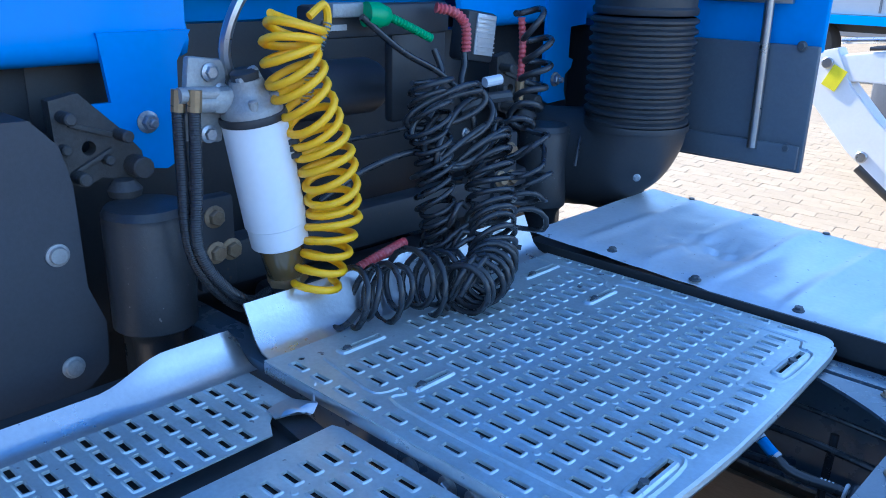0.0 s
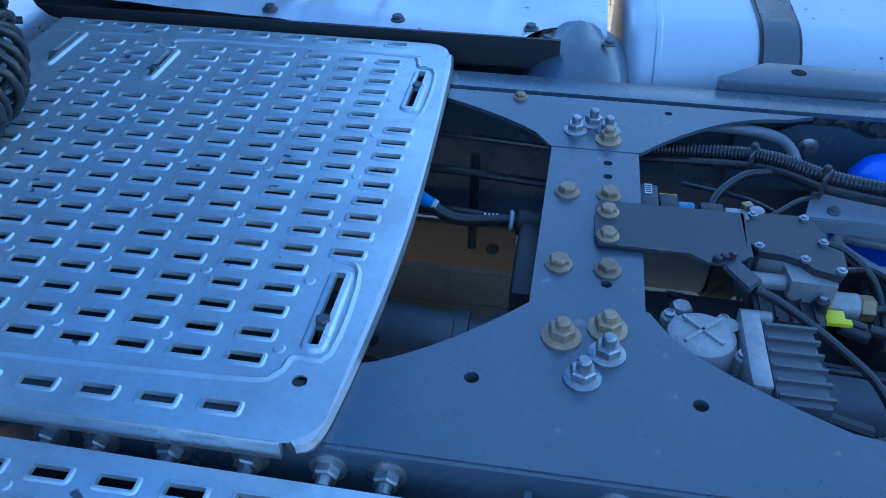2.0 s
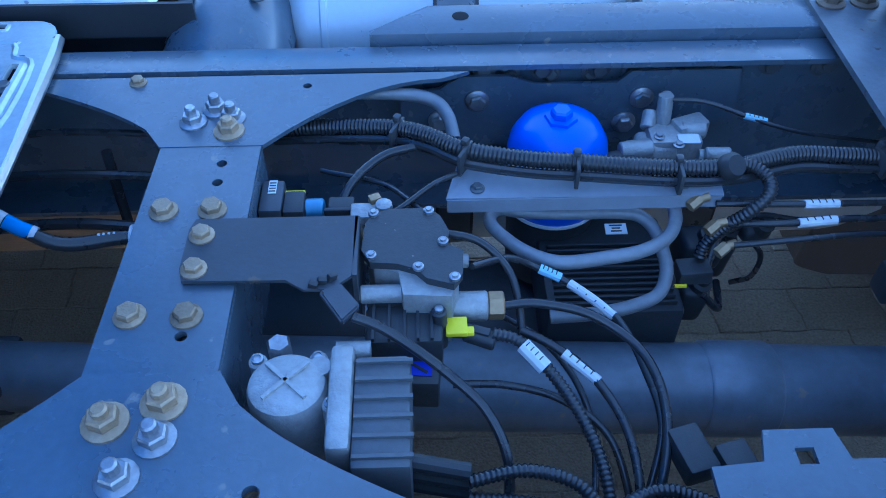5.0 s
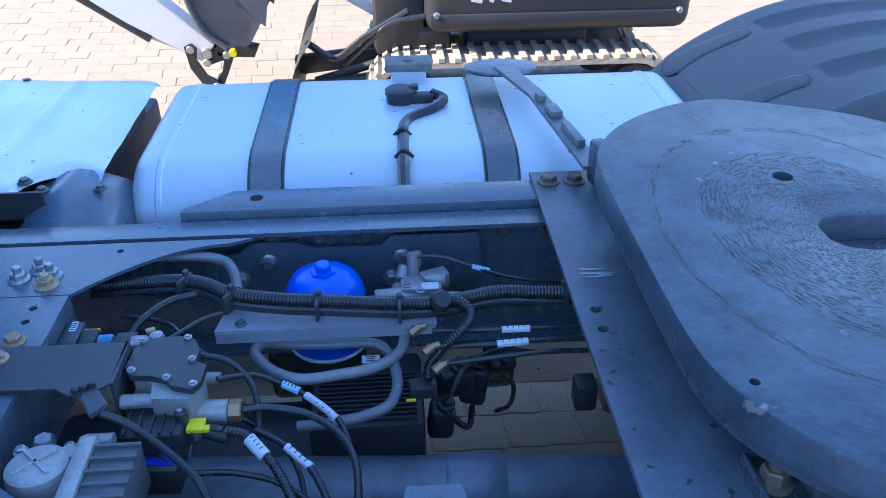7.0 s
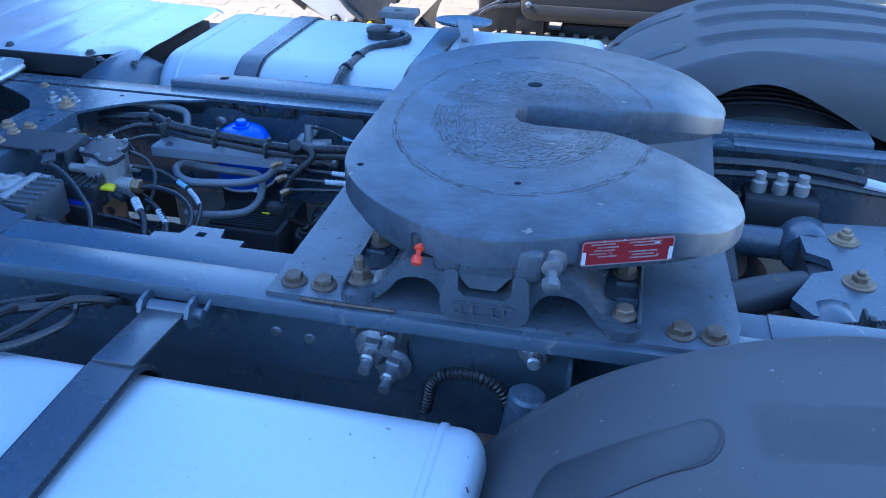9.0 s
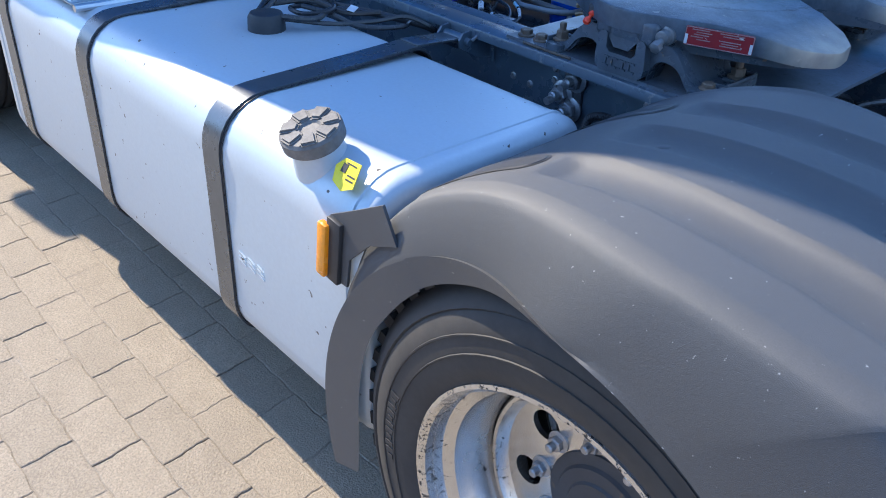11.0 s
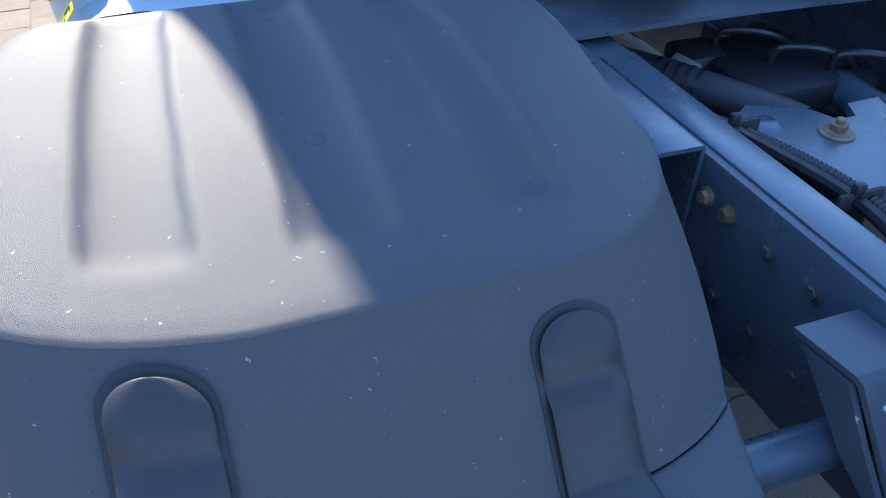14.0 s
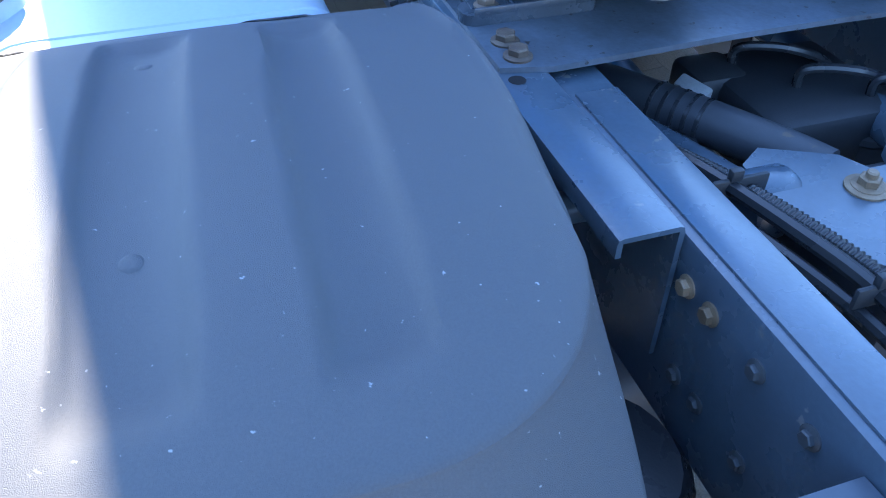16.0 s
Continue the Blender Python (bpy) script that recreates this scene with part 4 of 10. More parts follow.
def main_walkway():
    Z = 1.0
    t = thing("walkway_plate", (-1.6, 0, Z), "worn silver perforated walkway plate with pressed slots behind the cab", "walkway plate")
    outline = []
    for cx, cy, a0 in ((-1.275, -0.375, -90), (-1.285, 0.415, 0)):
        for i in range(6):
            a = radians(a0 + 18 * i)
            outline.append((cx + 0.04 * math.cos(a), cy + 0.04 * math.sin(a)))
        if a0 == -90:
            outline += [(-1.228, -0.25), (-1.222, -0.08), (-1.226, 0.15), (-1.238, 0.32)]
    outline += [(-1.97, 0.455), (-1.97, -0.415)]
    long_slots = [(-1.280, 0.220, -1.270, 0.337), (-1.279, -0.292, -1.269, -0.178), (-1.904, -0.288, -1.894, -0.192), (-1.706, -0.293, -1.696, -0.207), (-1.715, 0.252, -1.705, 0.348), (-1.904, 0.272, -1.894, 0.388)]

    def skip(x, y):
        for a, b, c, d in long_slots:
            if a - 0.045 < x < c + 0.045 and b - 0.03 < y < d + 0.03:
                return True
        return x > -1.30 and abs(y + 0.02) > 0.2 or x < -1.86 and abs(y - 0.04) > 0.16
    xs = [-1.277 - i * 0.0615 for i in range(11)]
    ys = [-0.319 + j * 0.0362 for j in range(20)]
    slots = slot_grid(xs, ys, 0.0350, 0.0112, skip)
    slots += slot_grid([-1.339 - i * 0.063 for i in range(10)], [-0.384, 0.437], 0.0350, 0.0108)
    p = perforated("sheet", outline, slots, long_slots, Z, t, "", [ring2(-1.276, 0.36, 0.006), ring2(-1.274, -0.34, 0.008), ring2(-1.93, -0.36, 0.007)],
                   [(-1.3077 - i * 0.123, -0.301 + j * 0.0362 * 3) for i in range(4) for j in range(6)])
    # folded rear edge and the kick-up at the cab side
    bm = bm_new()
    tube(bm, [(-1.262, -0.411, Z - 0.010), (-1.240, -0.37, Z - 0.010), (-1.224, -0.08, Z - 0.010), (-1.238, 0.32, Z - 0.010), (-1.247, 0.42, Z - 0.010)], 0.010, 8)
    box(bm, (-1.62, -0.4125, Z - 0.0145), (0.70, 0.008, 0.024), bev=0.003)
    part("folded_edge", bm, "plate_worn", t, "bright worn folded edge")
    bm = bm_new()
    prof = [(-1.968, Z), (-1.990, Z + 0.006), (-2.008, Z + 0.022), (-2.028, Z + 0.060), (-2.042, Z + 0.088)]
    A = [bm.verts.new((x, -0.405, z)) for x, z in prof]
    B = [bm.verts.new((x, 0.445, z)) for x, z in prof]
    C = [bm.verts.new((x - 0.003, -0.405, z - 0.003)) for x, z in prof]
    D = [bm.verts.new((x - 0.003, 0.445, z - 0.003)) for x, z in prof]
    for P, Q in ((A, B), (D, C)):
        for i in range(len(prof) - 1):
            bm.faces.new((P[i], P[i + 1], Q[i + 1], Q[i]))
    part("kick_edge", bm, "plate_worn", t, "smooth upturned edge")
    # pressed ribs that run round the slotted fields, and the fixing studs
    bm = bm_new()
    rib = [(-1.96, 0.40), (-1.80, 0.405), (-1.76, 0.40), (-1.745, 0.375), (-1.73, 0.36), (-1.715, 0.365), (-1.69, 0.40), (-1.33, 0.398), (-1.295, 0.39), (-1.285, 0.36), (-1.256, 0.34), (-1.255, 0.20), (-1.29, 0.18)]
    tube(bm, [(x, y, Z - 0.002) for x, y in rib], 0.005, 6, 4)
    rib2 = [(-1.90, -0.33), (-1.76, -0.352), (-1.73, -0.34), (-1.722, -0.31), (-1.70, -0.315), (-1.68, -0.352), (-1.35, -0.348), (-1.30, -0.335), (-1.29, -0.31), (-1.255, -0.30), (-1.256, -0.17), (-1.29, -0.15)]
    tube(bm, [(x, y, Z - 0.002) for x, y in rib2], 0.005, 6, 4)
    part("pressed_rib", bm, "plate", t)
    for x, y in ((-1.275, 0.29), (-1.274, -0.255), (-1.70, -0.275), (-1.709, 0.28), (-1.899, -0.275), (-1.898, 0.30)):
        fix(BOLT_DARK, (x, y, Z - 0.002), p, scale=0.8, name="stud")
    # angle carriers under it
    for y in (-0.36, 0.36):
        bm = bm_new()
        box(bm, (-1.62, y, 0.988), (0.70, 0.05, 0.016))
        part("carrier", bm, "plastic", t)
    return t


main_walkway()


def tank_steps():
    """Perforated plates over the tank beside the main walkway."""
    Z = 0.965
    t = thing("step_plate", (-1.45, -0.8, Z), "silver perforated step plate over the fuel tank", "step plate")
    slots = slot_grid([-1.682 + i * 0.0665 for i in range(9)], [-0.459 - j * 0.0375 for j in range(20)], 0.036, 0.0115)
    outline = [(-1.755, -0.432), (-1.735, -0.425), (-1.105, -0.432), (-1.095, -0.45), (-1.105, -1.19), (-1.72, -1.19), (-1.755, -1.16)]
    p = perforated("sheet", outline, slots, [], Z, t, "", None, [(-1.649 + i * 0.133, -0.4777 - j * 0.1125) for i in range(4) for j in range(6)])
    bm = bm_new()
    tube(bm, [(-1.10, -0.44, Z - 0.010), (-1.095, -0.7, Z - 0.010), (-1.10, -1.185, Z - 0.012)], 0.011, 8)
    part("folded_edge", bm, "plate_worn", t)
    fix(NUT, (-1.088, -0.50, Z - 0.02), p, (1, 0, 0), name="nut")
    # dark sheet added over the tank so that the slots look black
    bm = bm_new()
    box(bm, (-1.43, -0.82, Z - 0.0085), (0.63, 0.72, 0.003))
    box(bm, (-1.43, -0.445, Z - 0.035), (0.62, 0.012, 0.05))
    part("rubber_mat", bm, "rubber", t)
    # the second plate has an upturned edge against the cab and a torn corner
    t2 = thing("step_plate", (-2.0, -0.8, Z), "silver perforated step plate with upturned edge and torn bent corner", "step plate")
    slots = slot_grid([-1.985 + i * 0.0515 for i in range(4)], [-0.475 - j * 0.0385 for j in range(18)], 0.033, 0.0115, lambda x, y: x > -1.86 and y > -0.53)
    outline = [(-2.008, -0.425), (-1.87, -0.425), (-1.862, -0.47), (-1.835, -0.50), (-1.80, -0.52), (-1.795, -1.19), (-2.008, -1.19)]
    perforated("sheet", outline, slots, [], Z, t2, "")
    bm = bm_new()
    prof = [(-2.007, 0.0), (-2.022, 0.0025), (-2.036, 0.010), (-2.048, 0.024), (-2.058, 0.042), (-2.066, 0.058), (-2.071, 0.066)]
    prev = None
    for i in range(41):
        y = -0.405 - 0.785 * i / 40
        k = 0.42 + 0.58 * (1 - min(1.0, max(0.0, (-0.555 - y) / 0.13)) ** 2 * (3 - 2 * min(1.0, max(0.0, (-0.555 - y) / 0.13))))
        # the free end is cut on a slant with a rounded tip
        k *= min(1.0, 0.25 + math.sqrt(max(0.0, (-0.400 - y) / 0.045)))
        row = [bm.verts.new((x, y, Z + z * k)) for x, z in prof]
        if prev:
            for j in range(len(prof) - 1):
                bm.faces.new((prev[j], prev[j + 1], row[j + 1], row[j]))
        prev = row
    bmesh.ops.solidify(bm, geom=bm.faces[:], thickness=0.003)
    part("kick_edge", bm, "plate_worn", t2)
    bm = bm_new()
    pts = [(-1.872, -0.424), (-1.828, -0.420), (-1.800, -0.442), (-1.828, -0.482), (-1.860, -0.488)]
    base = [bm.verts.new((x, y, Z + 0.002 + 0.02 * noise.noise(Vector((x * 40, y * 40, 0))))) for x, y in pts]
    tip = [bm.verts.new((x - 0.006, y + 0.012, Z + h)) for (x, y), h in zip(pts[1:4], (0.034, 0.016, 0.010))]
    bm.faces.new(base)
    for i in range(2):
        bm.faces.new((base[i + 1], base[i + 2], tip[i + 1], tip[i]))
    bmesh.ops.subdivide_edges(bm, edges=bm.edges[:], cuts=3, use_grid_fill=True)
    for v in bm.verts:
        v.co += Vector((0.3, 0.4, 1.0)) * 0.010 * noise.noise(v.co * 55)
    bmesh.ops.solidify(bm, geom=bm.faces[:], thickness=0.003)
    part("torn_corner", bm, "plate_worn", t2, "crumpled bright torn corner")
    bm = bm_new()
    box(bm, (-1.805, -0.46, Z - 0.018), (0.13, 0.05, 0.02), rot=rotm(0, 0, -8))
    # wide dark sheet added below so that the slots look black
    box(bm, (-1.99, -0.82, Z - 0.035), (0.42, 0.74, 0.016))
    part("carrier", bm, "plastic", t2)


tank_steps()


def far_cover():
    """Corrugated sheet cover beyond the walkway."""
    t = thing("sheet_metal_cover", (-1.5, 0.8, 1.0), "dented silver sheet metal cover with shallow ribs and screws", "metal cover")
    bm = bm_new()
    nx, ny = 110, 34
    grid = []
    for i in range(nx + 1):
        row = []
        x = -2.03 + 1.05 * i / nx
        # scalloped cut-out at the rear inner corner, rounded outer corner
        q = (x + 1.045) / 0.085
        lo = 0.485 + (0.10 * math.sqrt(max(0.0, 1 - q * q)) if abs(q) < 1 else 0.0) + 0.012 * max(0, (x + 1.10) / 0.12)
        e = max(0.0, (x + 1.02) / 0.04)
        hi = 1.13 - 0.035 * (1 - math.sqrt(max(0.0, 1 - min(1, e) ** 2)))
        for j in range(ny + 1):
            f = j / ny
            y = lo + (hi - lo) * f
            z = 1.032 - 0.045 * (x + 2.03) / 1.05 + 0.012
            for c in (-1.90, -1.72, -1.56, -1.38, -1.20):
                z += 0.007 * math.exp(-((x - c - 0.03 * f) / 0.020) ** 2) * min(1, 6 * (1 - f)) * min(1, 8 * f)
            z -= 0.018 * math.exp(-((x + 1.66) / 0.10) ** 2 - ((y - 0.74) / 0.08) ** 2) * (1 + noise.noise(Vector((x * 30, y * 30, 0))))
            z += 0.0025 * noise.noise(Vector((x * 9, y * 9, 2.0))) + 0.0012 * noise.noise(Vector((x * 40, y * 22, 5.0)))
            z -= 0.5 * max(0, f - 0.93) ** 1.2 + 0.25 * max(0, 0.05 - f)
            row.append(bm.verts.new((x, y, z)))
        grid.append(row)
    for i in range(nx):
        for j in range(ny):
            bm.faces.new((grid[i][j], grid[i + 1][j], grid[i + 1][j + 1], grid[i][j + 1]))
    bmesh.ops.solidify(bm, geom=bm.faces[:], thickness=0.003)
    p = part("sheet", bm, "deck", t)
    for x, y, z in ((-1.816, 0.515, 1.034), (-1.585, 0.50, 1.026), (-1.354, 0.52, 1.015), (-1.116, 0.542, 1.005), (-1.9, 1.09, 1.035), (-1.7, 1.09, 1.028), (-1.5, 1.09, 1.02), (-1.3, 1.09, 1.01)):
        fix(BOLT_DARK, (x, y, z - 0.004), p, scale=0.9, name="screw")
    bm = bm_new()
    box(bm, (-1.56, 0.478, 0.985), (1.0, 0.006, 0.055))
    box(bm, (-1.5, 0.80, 0.93), (0.95, 0.55, 0.06))
    part("carrier", bm, "plastic", t)
    # box under the cover
    e = thing("side_box", (-1.5, 0.85, 0.45), "dark grey steel box under the sheet metal cover", "box")
    bm = bm_new()
    box(bm, (-1.62, 0.865, 0.7725), (1.20, 0.65, 0.30), bev=0.012)
    body = part("body", bm, "chassis_dark", e)
    # unseen skirt added to keep side light off the ground below
    bm = bm_new()
    box(bm, (-1.62, 1.20, 0.37), (1.34, 0.02, 0.54), bev=0.006)
    part("lower_skirt", bm, "plastic", e)
    # made-up panel that stops the sun from reaching under the box
    bm = bm_new()
    box(bm, (-2.26, 0.87, 0.50), (0.02, 0.64, 0.80), bev=0.006)
    part("end_panel", bm, "plastic", e)
    for x in (-1.85, -1.2):
        bm = bm_new()
        box(bm, (x, 0.865, 0.7725), (0.04, 0.665, 0.31), bev=0.004)
        part("band", bm, "chassis_dark", body)
    bd = thing("timber_board", (-1.6, 0.518, 0.53), "weathered tan board with a bolt along the side box", "board")
    bm = bm_new()
    box(bm, (-1.655, 0.556, 0.487), (1.08, 0.018, 0.118), bev=0.003)
    bb = part("board", bm, "timber", bd)
    for x in (-1.165, -1.62, -2.08):
        fix(BOLT_DARK, (x, 0.547, 0.49), bb, (0, -1, 0), scale=0.9)
    bm = bm_new()
    box(bm, (-1.655, 0.87, 0.5845), (1.08, 0.60, 0.075), bev=0.004)
    part("base_frame", bm, "chassis_dark", bd)
    # arched bracket that holds the rear end
    t3 = thing("cover_bracket", (-1.03, 0.55, 0.93), "dark grey arched steel bracket beside the cover", "bracket")
    bm = bm_new()
    prev = None
    for k in range(9):
        a = math.pi * k / 8
        row = [bm.verts.new((-1.03 - 0.10 * math.cos(a), y, 0.90 + 0.10 * math.sin(a) * h)) for y, h in ((0.41, 0.5), (0.47, 0.9), (0.60, 1.0), (0.66, 0.6))]
        if prev:
            for i in range(3):
                bm.faces.new((prev[i], prev[i + 1], row[i + 1], row[i]))
        prev = row
    bmesh.ops.solidify(bm, geom=bm.faces[:], thickness=0.006)
    ar = part("arch", bm, "chassis", t3)
    for x in (-1.085, -0.975):
        fix(BOLT_DARK, (x, 0.535, 0.986), ar, scale=0.8)


far_cover()


# ---- fuel tanks ----
def tank_section(y_in, y_out, z0, z1, r, n=7):
    """Half-turned corners; a tall tank has a wide inner corner too."""
    out = []
    ri = r * (0.8 if z1 > 0.96 else 0.5)
    for cy, cz, a0 in ((y_in - ri, z1 - ri, 0), (y_out + r, z1 - r, 90), (y_out + r, z0 + r, 180), (y_in - ri, z0 + ri, 270)):
        rr = r if a0 in (90, 180) else ri
        for i in range(n + 1):
            a = radians(a0 + 90 * i / n)
            out.append((cy + rr * math.cos(a), cz + rr * math.sin(a)))
    return out


def tank_body(bm, s, x0, x1, y_in, y_out, z0, z1, r):
    """A long tank with rounded long edges and rounded ends; s mirrors it."""
    base = tank_section(-y_in, -y_out, z0, z1, r)
    cy, cz = -(y_in + y_out) / 2, (z0 + z1) / 2
    hy, hz = (y_out - y_in) / 2, (z1 - z0) / 2

    def section(inset):
        ky, kz = (hy - inset) / hy, (hz - inset) / hz
        return [(cy + (y - cy) * ky, cz + (z - cz) * kz) for y, z in base]
    rows = []
    R = 0.035
    stations = [(x0 + R * (1 - math.cos(a)), R * (1 - math.sin(a))) for a in [radians(15 * i) for i in range(7)]]
    stations += [(x0 + 0.055, 0.0), (x0 + 0.058, -0.0025), (x0 + 0.066, -0.0025), (x0 + 0.069, 0.0)]
    stations += [(x1 - 0.069, 0.0), (x1 - 0.066, -0.0025), (x1 - 0.058, -0.0025), (x1 - 0.055, 0.0)]
    stations += [(x1 - R * (1 - math.cos(a)), R * (1 - math.sin(a))) for a in [radians(90 - 15 * i) for i in range(7)]]
    for x, ins in stations:
        rows.append([bm.verts.new((x, -s * y, z)) for y, z in section(ins)])
    n = len(base)
    for A, B in zip(rows, rows[1:]):
        for i in range(n):
            j = (i + 1) % n
            bm.faces.new((A[i], A[j], B[j], B[i]))
    bm.faces.new(rows[0]), bm.faces.new(rows[-1])


def strap_mesh(bm, s, x, w, y_in, y_out, z0, z1, r, thick=0.006, skew=0.0, lift=0.0):
    base = tank_section(-y_in, -y_out, z0, z1, r)
    pts = [p for p in base if True]
    n = len(pts)
    cy, cz = -(y_in + y_out) / 2, (z0 + z1) / 2
    rows = []
    for y, z in pts:
        oy, oz = y + (thick if y > cy else -thick), z + (thick if z > cz else -thick)
        iy, iz = y + (0.0012 if y > cy else -0.0012), z + (0.0012 if z > cz else -0.0012)
        sx = skew * (y - cy)
        if lift and y > cy and z > cz:
            oz, iz = oz + lift * min(1.0, (z - z1 + r) / r), iz + lift * min(1.0, (z - z1 + r) / r)
        rows.append([bm.verts.new((x - w / 2 + sx, -s * iy, iz)), bm.verts.new((x - w / 2 + sx, -s * oy, oz)), bm.verts.new((x + w / 2 + sx, -s * oy, oz)), bm.verts.new((x + w / 2 + sx, -s * iy, iz))])
    for i in range(n):
        A, B = rows[i], rows[(i + 1) % n]
        for k in range(4):
            bm.faces.new((A[k], A[(k + 1) % 4], B[(k + 1) % 4], B[k]))


def near_tank():
    t = thing("fuel_tank", (-0.7, -0.93, 0.35), "pale silver painted fuel tank with steel straps and ribbed filler cap", "fuel tank")
    dims = (0.615, 1.222, 0.33, 0.953, 0.122)
    bm = bm_new()
    tank_body(bm, -1, -1.78, 0.238, *dims)
    part("body", bm, "tank", t)
    for x in (-0.305, -1.0, -1.62):
        bm = bm_new()
        strap_mesh(bm, -1, x, 0.072, *dims, lift=0.014)
        if x > -1.5:
            box(bm, (x, -0.580, 0.9685), (0.068, 0.165, 0.006), rot=rotm(-4, 0, 0), bev=0.001)
        sp = part("strap", bm, "strap", t, "dark steel tank strap with rubber lining")
        bm = bm_new()
        strap_mesh(bm, -1, x, 0.084, *dims, thick=0.003, lift=0.012)
        part("rubber_lining", bm, "rubber", sp)
        if x < -1.5:
            continue
        bm = bm_new()
        to = Matrix(((0, 0, 1, 0), (1, 0, 0, 0), (0, 1, 0, 0), (0, 0, 0, 1)))
        ear = [(-0.405, 0.90), (-0.405, 0.965), (-0.46, 0.972), (-0.49, 0.985), (-0.515, 0.982), (-0.528, 0.965), (-0.524, 0.945), (-0.50, 0.932), (-0.46, 0.91)]
        for dx in (-0.044, 0.037):
            plate(bm, ear, [ring2(-0.503, 0.960, 0.007)], x + dx, x + dx + 0.007, to=to)
        cyl(bm, (x - 0.056, -0.503, 0.960), (x + 0.058, -0.503, 0.960), 0.010, 12, 0.002)
        cyl(bm, (x - 0.034, -0.503, 0.960), (x + 0.034, -0.503, 0.960), 0.015, 14)
        tube(bm, [(x + 0.06, -0.50, 0.965), (x + 0.068, -0.46, 0.985), (x + 0.066, -0.43, 0.955), (x + 0.070, -0.425, 0.90)], 0.0045, 6)
        part("strap_hinge", bm, "chassis", sp)
    # neck and cap
    bm = bm_new()
    ax = (0.0, -0.34, 1.0)
    lathe(bm, [(0.062, -0.03), (0.056, 0.015), (0.05, 0.04), (0.048, 0.06)], (0.02, -1.155, 0.915), ax, 28)
    part("filler_neck", bm, "tank", t)
    bm = bm_new()
    c = Vector((0.02, -1.155, 0.915)) + Vector(ax).normalized() * 0.052
    lathe(bm, [(0.058, 0), (0.063, 0.006), (0.063, 0.028), (0.058, 0.034), (0.022, 0.034), (0.018, 0.030), (0.0, 0.030)], c, ax, 40)
    u, v, d = frame_of(ax)
    lobes = []
    for k in range(7):
        a = 2 * math.pi * k / 7 + 0.3
        q = d.to_track_quat("Z", "Y").to_matrix()
        dirn = u * math.cos(a) + v * math.sin(a)
        rm = Matrix((dirn, d.cross(dirn), d)).transposed()
        lob = bm_new()
        box(lob, c + dirn * 0.041 + d * 0.035, (0.037, 0.031, 0.010), rot=rm)
        for vv in lob.verts:
            w = vv.co - c
            k2 = 0.55 + 0.62 * (w.dot(dirn) / 0.062)
            tang = d.cross(dirn)
            vv.co += tang * (w.dot(tang)) * (k2 - 1)
        bmesh.ops.bevel(lob, geom=lob.edges[:], offset=0.004, segments=2, affect="EDGES")
        lobes.append(lob)
    cap = part("filler_cap", bm, "plastic_cap", t, "weathered dark ribbed filler cap")
    for lob in lobes:
        part("grip_lobe", lob, "plastic_cap", cap)
    bm = bm_new()
    tm = Matrix(((1, 0, 0, 0.105), (0, 0.60, -0.80, -1.2010), (0, 0.80, 0.60, 0.9295), (0, 0, 0, 1)))
    plate(bm, [(0, 0.028), (0.016, 0.048), (0.06, 0.05), (0.068, 0.004), (0.042, -0.010), (0.010, 0.0)], [], 0.0, 0.0015, to=tm)
    st = part("fuel_sticker", bm, "yellow_label", t, "torn yellow fuel sticker")
    bm = bm_new()
    for x, y, w, h in ((0.018, 0.022, 0.014, 0.017), (0.040, 0.012, 0.021, 0.003), (0.040, 0.020, 0.021, 0.003), (0.025, 0.040, 0.028, 0.0025)):
        plate(bm, rect(x, y, x + w, y + h), [], 0.0018, 0.0024, to=tm)
    part("sticker_marks", bm, "label_ink", st)
    # pressed bars on the outer face
    bm = bm_new()
    for i in range(3):
        for k in range(3):
            box(bm, (-0.215 + i * 0.038, -1.2235, 0.612 - k * 0.011), (0.028, 0.004, 0.004), rot=rotm(0, 18, 0))
    part("embossed_bars", bm, "tank", t)
    # sender with cables
    snd = thing("tank_sender", (-0.66, -0.86, 0.953), "black tank level sender with looped cable on the tank", "sender")
    bm = bm_new()
    lathe(bm, [(0.05, 0), (0.048, 0.035), (0.042, 0.045), (0.02, 0.048)], (-0.655, -0.855, 0.952), seg=24)
    part("housing", bm, "plastic", snd)
    bm = bm_new()
    tube(bm, [(-0.70, -0.85, 0.99), (-0.74, -0.79, 1.0), (-0.70, -0.70, 1.0), (-0.62, -0.64, 0.99), (-0.54, -0.55, 0.97), (-0.50, -0.49, 0.95)], 0.0075, 8)
    tube(bm, [(-0.62, -0.83, 0.99), (-0.57, -0.76, 0.985), (-0.60, -0.68, 0.99), (-0.55, -0.60, 0.98), (-0.46, -0.53, 0.965), (-0.43, -0.47, 0.94), (-0.47, -0.44, 0.90)], 0.008, 8)
    tube(bm, [(-0.66, -0.74, 0.995), (-0.59, -0.70, 0.985), (-0.50, -0.66, 0.965), (-0.44, -0.58, 0.965), (-0.46, -0.52, 0.965)], 0.007, 8)
    tube(bm, [(-0.74, -0.80, 0.99), (-0.66, -0.71, 1.005), (-0.57, -0.66, 0.985), (-0.52, -0.58, 0.985)], 0.008, 8)
    tube(bm, [(-0.70, -0.84, 0.985), (-0.73, -0.74, 1.012), (-0.65, -0.66, 1.005), (-0.58, -0.70, 0.995), (-0.61, -0.77, 0.99), (-0.68, -0.76, 0.99), (-0.64, -0.66, 0.985), (-0.52, -0.54, 0.965)], 0.0065, 8)
